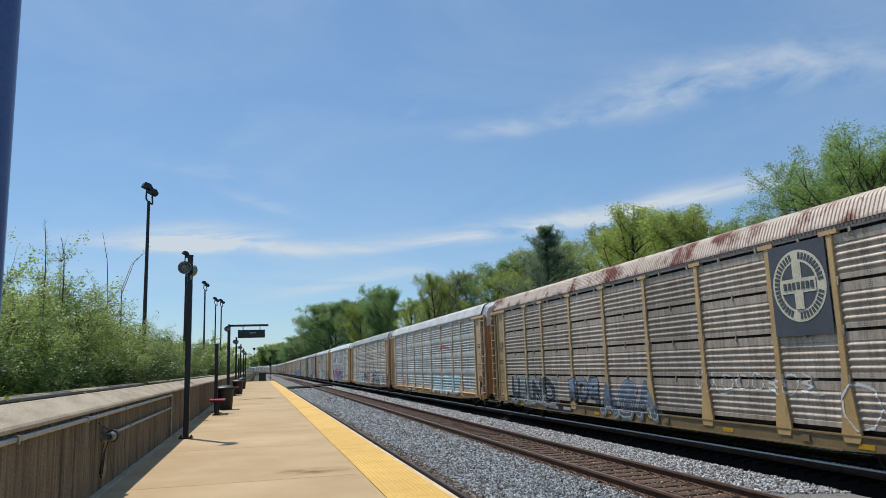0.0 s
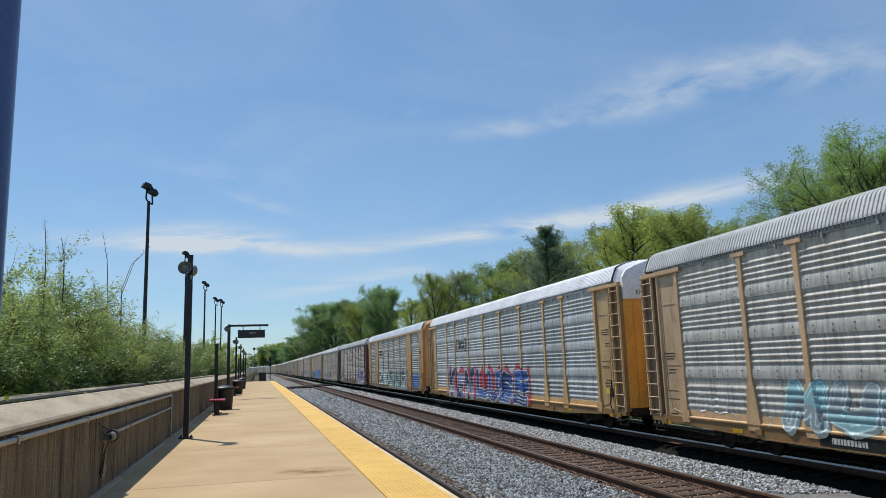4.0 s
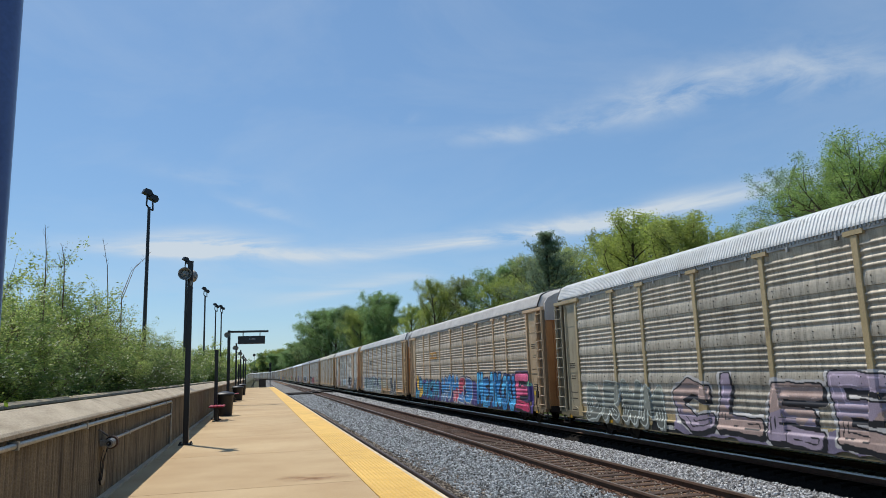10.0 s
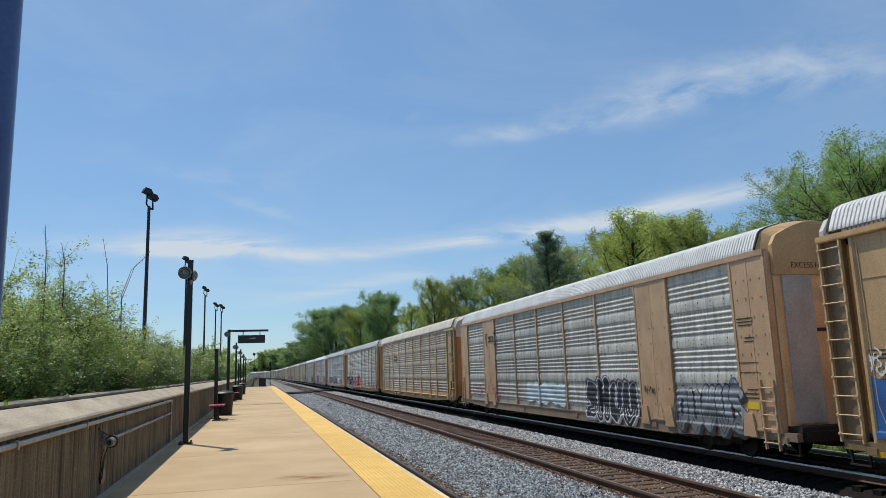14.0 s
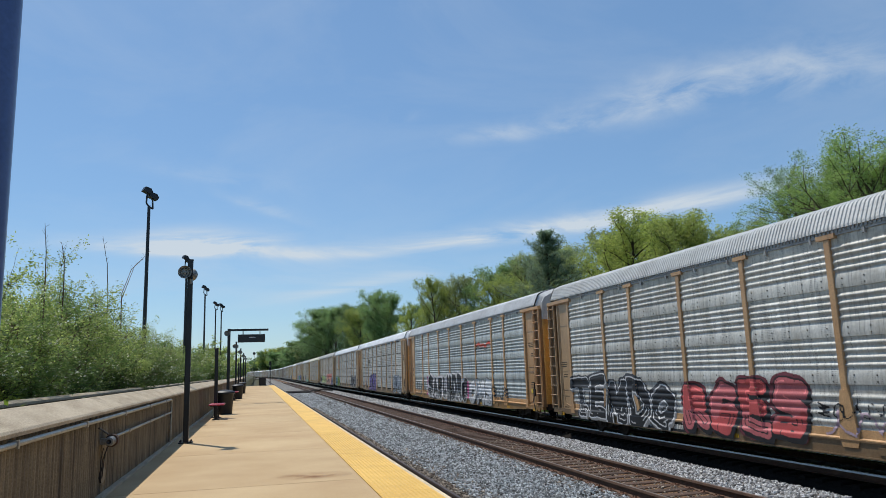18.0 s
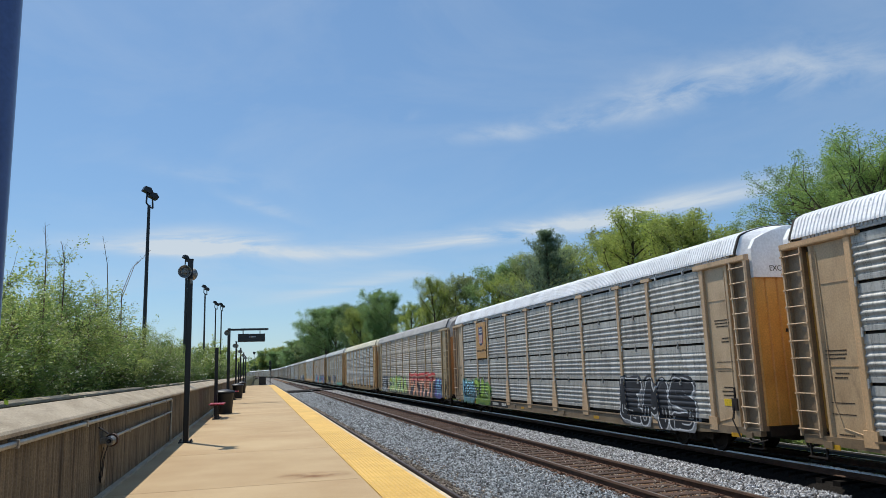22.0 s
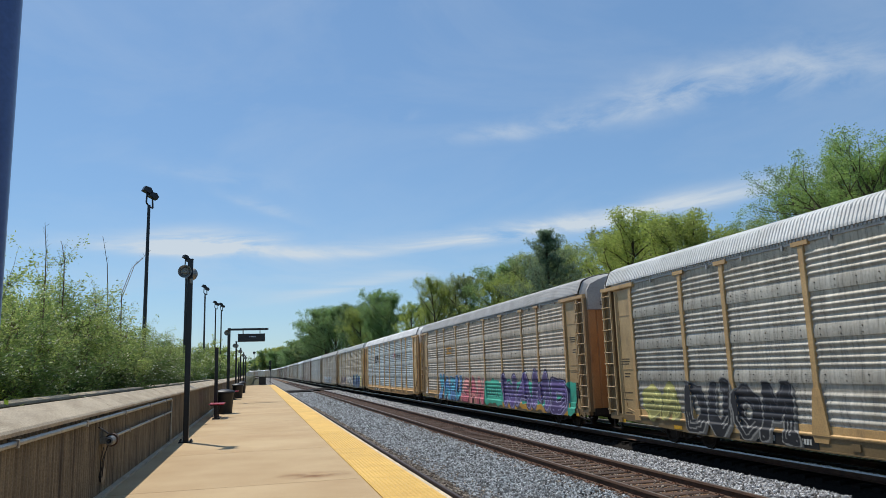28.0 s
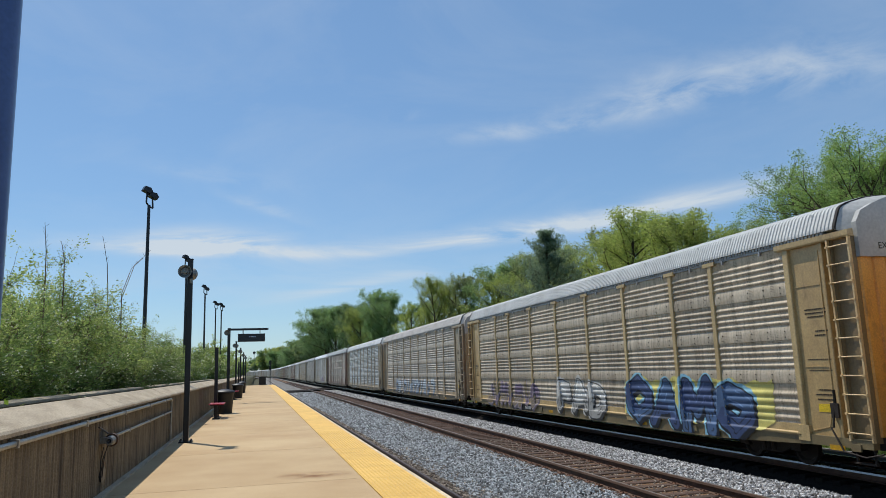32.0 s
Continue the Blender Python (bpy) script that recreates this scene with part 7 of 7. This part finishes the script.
ROW = [("airy", 30, 27.7, 13.4, 1.15), ("airy", 33, 33.0, 13.5, 1.15), ("airy", 36, 38.5, 14.9, 1.1), ("spring", 34, 43.0, 12.0, 1.0), ("airy", 40, 53.1, 14.0, 0.9), ("spring", 34, 48.6, 13.7, 1.0),
       ("spring", 36, 55.8, 15.1, 1.05), ("spring_tall", 34, 62.0, 16.6, 1.1), ("spring", 38, 67.5, 16.7, 1.1), ("olive", 46, 86, 20.0, 1.0), ("pine", 30.4, 70.2, 16.5, 1.25), ("olive", 38, 84.5, 17.6, 1.1), ("olive", 37, 79.5, 16.6, 1.0), ("spring", 36, 90.0, 15.0, 1.0),
       ("olive", 37, 92.5, 17.6, 1.1), ("green", 40, 102, 18.6, 1.0), ("spring", 34, 100, 15.4, 1.0), ("green", 36, 108.2, 18.4, 1.05), ("olive", 34, 114.5, 17.7, 1.0), ("olive", 32, 122.5, 17.6, 1.0), ("spring_tall", 29.4, 117.7, 17.7, 0.72),
       ("spring_tall", 29, 140, 14.9, 0.8), ("green", 34, 152, 17.0, 1.1), ("green", 33, 185, 19.6, 1.1), ("green", 29, 210, 21.5, 1.1), ("green", 34, 235, 22.0, 1.2), ("green", 27, 158, 19.6, 1.0), ("green", 25.4, 162, 20.8, 0.82), ("spring", 25.5, 178, 18.0, 0.9), ("green", 30, 225, 23.5, 1.2),
       ("green", 26, 250, 24.5, 1.3), ("green", 20.5, 269, 26.0, 1.3), ("green", 21.0, 292, 23.0, 1.2), ("green", 24.0, 255, 25.0, 1.2), ("spring_tall", 36, 130, 15.5, 1.1), ("spring", 42, 60, 14.0, 1.2), ("spring", 42, 74, 15.5, 1.2), ("green", 30, 190, 19.0, 1.3)]
for i, (kind, x, y, top, wide) in enumerate(ROW):
    tree(kind, x, y, top, i * 77 % 360, wide)
# farther woods down the line, on both sides
far_rnd = random.Random(9)
for k in range(16):
    yy = 330 + k * 36
    tree(far_rnd.choice(("far_green", "far_spring", "far_olive", "far_green")), 24 + bend(yy) + far_rnd.uniform(-2, 5), yy, far_rnd.uniform(17, 22), far_rnd.uniform(0, 360), 1.7)
for k in range(12):
    yy = 135 + k * 42
    tree(far_rnd.choice(("far_spring", "far_green")), -7.5 + bend(yy) + far_rnd.uniform(-3, 1.5), yy, far_rnd.uniform(5.5, 8.0), far_rnd.uniform(0, 360), 1.6)


# a low line of woods closes the view down the track
for k in range(10):
    tree(far_rnd.choice(("far_green", "far_spring", "far_olive")), 4.5 + k * 3.6, 690 + far_rnd.uniform(-12, 12), 25.0 + k * 0.35 + far_rnd.uniform(-1.5, 0.6), far_rnd.uniform(0, 360), 1.2)


def shrub_meshes(seed, height, radius, leaf, stems=26, per=24, size=0.037, dense=1.0):
    """Many arching stems from the ground with fine leaves and a few bare shoots."""
    rnd, rng = random.Random(seed), np.random.default_rng(seed)
    g, tips, tops = Geo(), [], []
    for i in range(stems):
        a, tilt = i * 2.4, rnd.uniform(0.05, 0.6)
        way = Vector((math.cos(a) * tilt, math.sin(a) * tilt, 1)).normalized()
        p = Vector((math.cos(a) * radius * 0.25 * rnd.random(), math.sin(a) * radius * 0.25 * rnd.random(), -0.1))
        ln = height * rnd.choice((0.55, 0.7, 0.8, 0.86, 0.92, 1.12)) * rnd.uniform(0.92, 1.05)
        pts = limb(g, rnd, p, way, ln, 0.022, 0.13, steps=6, sides=4)
        for j in range(2, 7):
            for m in range(4):
                w = (pts[j][1] * 0.5 + Vector((rnd.gauss(0, .8), rnd.gauss(0, .8), rnd.gauss(0.1, .5)))).normalized()
                sub = limb(g, rnd, pts[j][0], w, rnd.uniform(0.4, 1.0) * (radius * 0.42), 0.007, 0.22, steps=3, sides=3)
                tips += [s[0] for s in sub[1:]]
        for m in range(4):     # thin shoots with few leaves stand out at the top
            w = (pts[-1][1] + Vector((rnd.gauss(0, .3), rnd.gauss(0, .3), 0.5))).normalized()
            shoot = limb(g, rnd, pts[-1 - m % 2][0], w, rnd.uniform(0.35, 0.95), 0.008, 0.12, steps=4, sides=3)
            tops += [q[0] for q in shoot[1:]]
    tips = [t for t in tips if t.z > 0.15 and rnd.random() < dense]
    P = leaves(rng, [tuple(t) for t in tips], (0.085, 0.085, 0.085), per, size, thin=0.42)
    P = np.concatenate([P, leaves(rng, [tuple(t) for t in tops], (0.04, 0.04, 0.04), 5, size * 0.75, thin=0.42)])
    bl = leaves(rng, [tuple(t) for t in tips if rnd.random() < 0.12], (0.09, 0.09, 0.09), 8, size * 0.75, thin=0.9)
    return g.mesh("branchwork", TWIG), quads_mesh("foliage", P, leaf), quads_mesh("blossom", bl, BLOSSOM)


SHRUBS = [shrub_meshes(21, 3.9, 2.2, LEAF_SHRUB, stems=26), shrub_meshes(22, 4.2, 2.3, LEAF_SHRUB, stems=28), shrub_meshes(23, 3.6, 2.2, LEAF_DARKSHRUB, stems=26)]
FAR_SHRUBS = [shrub_meshes(24, 4.2, 2.4, LEAF_SHRUB, stems=18, per=10, size=0.075), shrub_meshes(25, 4.0, 2.4, LEAF_DARKSHRUB, stems=18, per=10, size=0.075)]


def shrub(meshes, x, y, s, turn, label, wide=1.0):
    t = thing("shrub", None, label=label, category="shrub", group="shrubs behind the wall")
    for nm, me in zip(("branchwork", "foliage", "blossom"), meshes):
        part(nm, me, t)
    t.matrix_basis = pose(x, y, 0.33, 0, 0, turn) @ Matrix.Diagonal((s * wide, s * wide, s, 1))


sh_rnd = random.Random(31)
y, k = 9.5, 0
while y < 48:
    shrub(SHRUBS[k % 2], -5.3 + sh_rnd.uniform(-.3, .4), y, (0.82 if y < 17 else 0.88 if y < 24 else 0.76 if y < 32 else 0.68) + sh_rnd.uniform(-.06, .08), sh_rnd.uniform(0, 360), "dense pale green flowering shrub with arching stems")
    if k % 2 == 0:
        shrub(SHRUBS[2], -4.7, y + 1.0, 0.62 + sh_rnd.uniform(-.05, .1), sh_rnd.uniform(0, 360), "dark green leafy shrub against the low wall", 1.25)
    shrub(SHRUBS[(k + 1) % 2], -7.4, y + 1.2, 0.92 if y < 22 else 0.78, sh_rnd.uniform(0, 360), "dense pale green flowering shrub with arching stems")
    y += 2.1 if y < 22 else 2.7
    k += 1
while y < 128:
    shrub(FAR_SHRUBS[k % 2], -4.9 + sh_rnd.uniform(-.4, .4), y, 0.72 + sh_rnd.uniform(-.1, .1), sh_rnd.uniform(0, 360), "dense green shrub growing behind the wall", 1.15)
    y += 3.6
    k += 1


def low_plant(seed, x, y, s, leaf, label):
    rnd, rng = random.Random(seed), np.random.default_rng(seed)
    g, tips = Geo(), []
    for i in range(40):
        a = rnd.uniform(0, 6.28)
        pts = limb(g, rnd, Vector((rnd.gauss(0, .15), rnd.gauss(0, .7), 0)), Vector((math.cos(a) * .6, math.sin(a) * .6, 1)).normalized(), rnd.uniform(0.5, 1.0), 0.006, 0.3, steps=3, sides=3)
        tips += [p[0] for p in pts[1:]]
    t = thing("weed", None, label=label, category="weed", group="weeds on the wall")
    part("branchwork", g.mesh("branchwork", TWIG), t)
    part("foliage", quads_mesh("foliage", leaves(rng, [tuple(p) for p in tips], (0.09, 0.12, 0.09), 20, 0.045, thin=0.6), leaf), t)
    t.matrix_basis = pose(x, y, 0.33) @ Matrix.Diagonal((s, s, s, 1))


for k, (y, x, size) in enumerate(((8.0, -3.95, 1.5), (8.9, -3.85, 1.25), (9.8, -3.8, 1.1), (11.3, -3.85, 1.0), (13.0, -3.85, 0.95), (15.4, -3.9, 1.0), (17.2, -3.9, 0.95))):
    low_plant(50 + k, x, y, size, LEAF_LIME if k % 3 != 2 else LEAF_SHRUB, "yellow-green weeds leaning over the low wall")
low_plant(41, -4.15, 10.6, 1.05, LEAF_LIME, "lime-green weeds behind the low wall")
low_plant(42, -4.1, 12.4, 0.98, LEAF_LIME, "lime-green weeds behind the low wall")
low_plant(43, -4.2, 14.6, 1.0, LEAF_DARKSHRUB, "green weeds behind the low wall")
low_plant(44, -4.1, 9.2, 1.35, LEAF_LIME, "lime-green weeds behind the low wall")

# brush on the bank behind the train
for k in range(34):
    yy = 14 + k * 6.5
    t = thing("shrub", None, label="dark green brush on the bank behind the train", category="shrub", group="brush on the bank")
    for nm, me in zip(("branchwork", "foliage"), FAR_SHRUBS[k % 2]):
        part(nm, me, t)
    x = 21.5 + sh_rnd.uniform(-1, 1.5)
    t.matrix_basis = pose(x, yy, float(ground_height(np.array([x]), np.array([yy]))[0]) - 0.2, 0, 0, sh_rnd.uniform(0, 360)) @ Matrix.Diagonal((1.3, 1.3, 0.9, 1))

# low dark brush along the foot of the bank
for k in range(46):
    yy = 12 + k * 2.6
    t = thing("shrub", None, label="low dark brush beside the far track", category="shrub", group="brush on the bank")
    for nm, me in zip(("branchwork", "foliage"), FAR_SHRUBS[(k + 1) % 2]):
        part(nm, me, t)
    x = 18.1 + sh_rnd.uniform(-0.3, 0.4)
    t.matrix_basis = pose(x, yy, float(ground_height(np.array([x]), np.array([yy]))[0]) - 0.15, 0, 0, sh_rnd.uniform(0, 360)) @ Matrix.Diagonal((0.55, 0.62, 0.36, 1))

# bare shoots that stand out above the hedge
shoot_rnd = random.Random(8)
for a, b in (((-4.5, 16.9, 3.6), (-4.45, 16.43, 4.95)), ((-4.5, 23.5, 4.2), (-4.4, 21.9, 5.7)), ((-4.4, 25.2, 4.4), (-4.3, 28.9, 6.2)), ((-4.5, 25.8, 4.3), (-4.4, 31.3, 6.9)), ((-4.5, 18.4, 3.9), (-4.4, 17.6, 4.75))):
    g = Geo()
    a, b = Vector(a), Vector(b)
    mid = a.lerp(b, 0.5) + Vector((0, (b - a).y * -0.15, 0.1))
    foot = Vector((a.x, a.y, 0.33))
    g.tube(foot, a, 0.02, 0.014, n=5).tube(a, mid, 0.014, 0.010, n=5).tube(mid, b, 0.010, 0.004, n=5)
    for i in range(7):
        p = mid.lerp(b, i / 7)
        g.tube(p, p + Vector((shoot_rnd.gauss(0, .06), shoot_rnd.gauss(0, .1), 0.10)), 0.004, 0.002, n=3)
    thing("bare_shoot", g.mesh("bare_shoot", TWIG), label="bare leafless shoot rising above the shrubs", category="branch", group="bare shoots")

# ---------- ties, plates and loose stones ----------
near_track = thing("track", None, label="weathered wooden ties of the empty track", category="track", kind="structure")
tie_rnd = random.Random(12)
TIE_MESHES = []
for k in range(5):
    w = 0.11 + 0.006 * k
    TIE_MESHES.append(Geo().prism([(-w, -0.14), (w, -0.14), (w, 0.018), (w - 0.015, 0.032), (-w + 0.015, 0.032), (-w, 0.018)], "x", -1.05, 1.05).mesh("tie", TIE))
y, n = 9.0, 0
plates = Geo()
joined = Geo()
while y < 210:
    yy = y + tie_rnd.uniform(-0.03, 0.03)
    if n < 260:
        part("tie", TIE_MESHES[n % 5], near_track, at=pose(TRACK_NEAR, yy, BED, 0, 0, tie_rnd.uniform(-1, 1)))
    else:
        joined.box(TRACK_NEAR - 1.05, TRACK_NEAR + 1.05, yy - 0.11, yy + 0.11, BED - 0.1, BED + 0.03)
    if y < 70:
        for x in (RAILS["near"], RAILS["near_far"]):
            plates.box(x - 0.17, x + 0.17, yy - 0.09, yy + 0.09, BED + 0.02, BED + 0.042)
            for sx in (-0.11, 0.11):
                for sy in (-0.05, 0.05):
                    plates.box(x + sx - 0.012, x + sx + 0.012, yy + sy - 0.012, yy + sy + 0.012, BED + 0.042, BED + 0.07)
        plates.box(RAILS["siding"] - 0.17, RAILS["siding"] + 0.17, yy - 0.09, yy + 0.09, BED + 0.0, BED + 0.035)
    y += 0.5
    n += 1
part("tie", joined.mesh("tie", TIE), near_track)["kind"] = "stuff"
part("tie_plate", plates.mesh("tie_plate", PLATE), near_track, "rusty tie plates and spikes")["kind"] = "stuff"
siding = thing("siding_ties", None, label="old ties of the siding beside the platform", category="track", kind="structure")
for k in range(44):
    part("tie", TIE_MESHES[k % 5], siding, at=pose(RAILS["siding"] - 0.745, 9 + k * 0.5, BED - 0.02))
# ties in the same near black, which paints in the shade below the cars
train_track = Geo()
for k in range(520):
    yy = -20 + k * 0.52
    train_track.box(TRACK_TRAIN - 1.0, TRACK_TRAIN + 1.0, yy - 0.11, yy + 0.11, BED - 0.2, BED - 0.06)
thing("train_track_ties", train_track.mesh("train_track_ties", SHADE_AND_BOARD), label="wooden ties under the train, coloured near black as its shade", category="track", kind="stuff")


def stone_mat(name, low, mid, high):
    """Each stone takes its own shade."""
    m = mat(name, C(mid), C(low), rough=0.9, scale=9, amount=0.8, fine=120, fine_amount=0.2, bump=0.2)
    n, l = m.node_tree.nodes, m.node_tree.links
    geo, ramp = n.new("ShaderNodeNewGeometry"), n.new("ShaderNodeValToRGB")
    ramp.color_ramp.elements[0].color, ramp.color_ramp.elements[1].color = (*C(low), 1), (*C(high), 1)
    ramp.color_ramp.elements.new(0.55).color = (*C(mid), 1)
    l.new(geo.outputs["Random Per Island"], ramp.inputs[0])
    l.new(ramp.outputs[0], n["Principled BSDF"].inputs["Base Color"])
    return m


STONE = stone_mat("crushed_stone", "4c4946", "8e8f90", "cfd0d1")
DUSTY_STONE = stone_mat("dusty_crushed_stone", "3e3c3a", "7f8486", "bcc1c4")
BROWN_STONE = stone_mat("rusty_crushed_stone", "2f261f", "6d6053", "a89c8c")


def stones(name, areas, seed, label, material):
    """Loose angular stones: squashed eight-sided lumps, each turned its own way."""
    rng = np.random.default_rng(seed)
    base = np.array([(1, 0, 0), (0, 1, 0), (-1, 0, 0), (0, -1, 0), (0, 0, 1), (0, 0, -1)], float)
    tri = np.array([(0, 1, 4), (1, 2, 4), (2, 3, 4), (3, 0, 4), (1, 0, 5), (2, 1, 5), (3, 2, 5), (0, 3, 5)])
    allv, n0 = [], 0
    for x0, x1, y0, y1, z, per, size in areas:
        n = int((x1 - x0) * (y1 - y0) * per)
        c = np.stack([rng.uniform(x0, x1, n), rng.uniform(y0, y1, n), rng.uniform(-0.012, 0.022, n)], 1)
        c[:, 2] += np.interp(c[:, 0], [a for a, _ in BED_SECTION], [b for _, b in BED_SECTION])
        v = base[None] * rng.uniform(0.55, 1.25, (n, 6, 1)) * size * rng.uniform(0.6, 1.35, (n, 1, 1))
        v += rng.normal(0, 0.18 * size, (n, 6, 3))
        q = rng.normal(0, 1, (n, 4)); q /= np.linalg.norm(q, axis=1, keepdims=True)
        w, x, y, zz = q.T
        R = np.stack([1 - 2 * (y * y + zz * zz), 2 * (x * y - w * zz), 2 * (x * zz + w * y), 2 * (x * y + w * zz), 1 - 2 * (x * x + zz * zz), 2 * (y * zz - w * x), 2 * (x * zz - w * y), 2 * (y * zz + w * x), 1 - 2 * (x * x + y * y)], 1).reshape(n, 3, 3)
        allv.append(np.einsum("nij,nkj->nki", R, v) + c[:, None])
    V = np.concatenate(allv)
    n = len(V)
    F = (tri[None] + 6 * np.arange(n)[:, None, None]).reshape(-1, 3)
    me = bpy.data.meshes.new(name)
    me.vertices.add(6 * n); me.loops.add(3 * len(F)); me.polygons.add(len(F))
    me.vertices.foreach_set("co", V.astype(np.float32).ravel())
    me.loops.foreach_set("vertex_index", F.astype(np.int32).ravel())
    me.polygons.foreach_set("loop_start", np.arange(0, 3 * len(F), 3, dtype=np.int32))
    me.materials.append(material)
    me.update(calc_edges=True)
    thing(name, me, label=label, category="gravel", kind="stuff")


stones("gravel", [(4.3, 7.05, 9.5, 20, 0, 520, 0.034), (4.3, 7.05, 20, 32, 0, 330, 0.040), (4.2, 7.05, 32, 55, 0, 140, 0.052), (4.0, 7.05, 55, 100, 0, 40, 0.078)], 77, "dusty grey crushed stones between the siding and the track", DUSTY_STONE)
stones("gravel", [(8.95, 11.38, 12, 24, 0, 400, 0.036), (8.95, 11.38, 24, 40, 0, 230, 0.044), (8.95, 11.38, 40, 70, 0, 80, 0.062), (8.95, 11.38, 70, 110, 0, 25, 0.09)], 78, "pale grey crushed stones between the two tracks", STONE)
stones("gravel", [(3.86, 4.3, 9, 20, 0, 520, 0.032), (3.86, 4.25, 20, 55, 0, 200, 0.042), (4.3, 4.9, 9, 24, 0, 120, 0.032), (6.5, 7.1, 9.5, 40, 0, 60, 0.036), (7.4, 8.6, 11, 25, 0, 150, 0.028), (3.5, 3.68, 9, 25, 0, 300, 0.03)], 79, "rust-brown crushed stones beside the rails", BROWN_STONE)

# ---------- motion: the train rolls towards the camera and past it ----------
TRAVEL = [(0, -7.21), (3, 46.95), (6, 101.28), (9, 155.52), (12, 209.45), (14, 245.08), (17, 298.33), (20, 351.14), (23, 404.35), (26, 457.2), (29, 509.81), (32, 561.74)]      # seconds, metres


def on_line(y):
    return pose(TRACK_TRAIN + bend(y), y, RAIL, 0, 0, math.degrees(line_turn(y)))


def motions():
    for k, car in enumerate(CARS):
        walk(car, [(t, on_line(PITCH_M * (k + 0.5) + (SLACK[k] if k < len(SLACK) else 0.7) - s)) for t, s in TRAVEL])


motions()
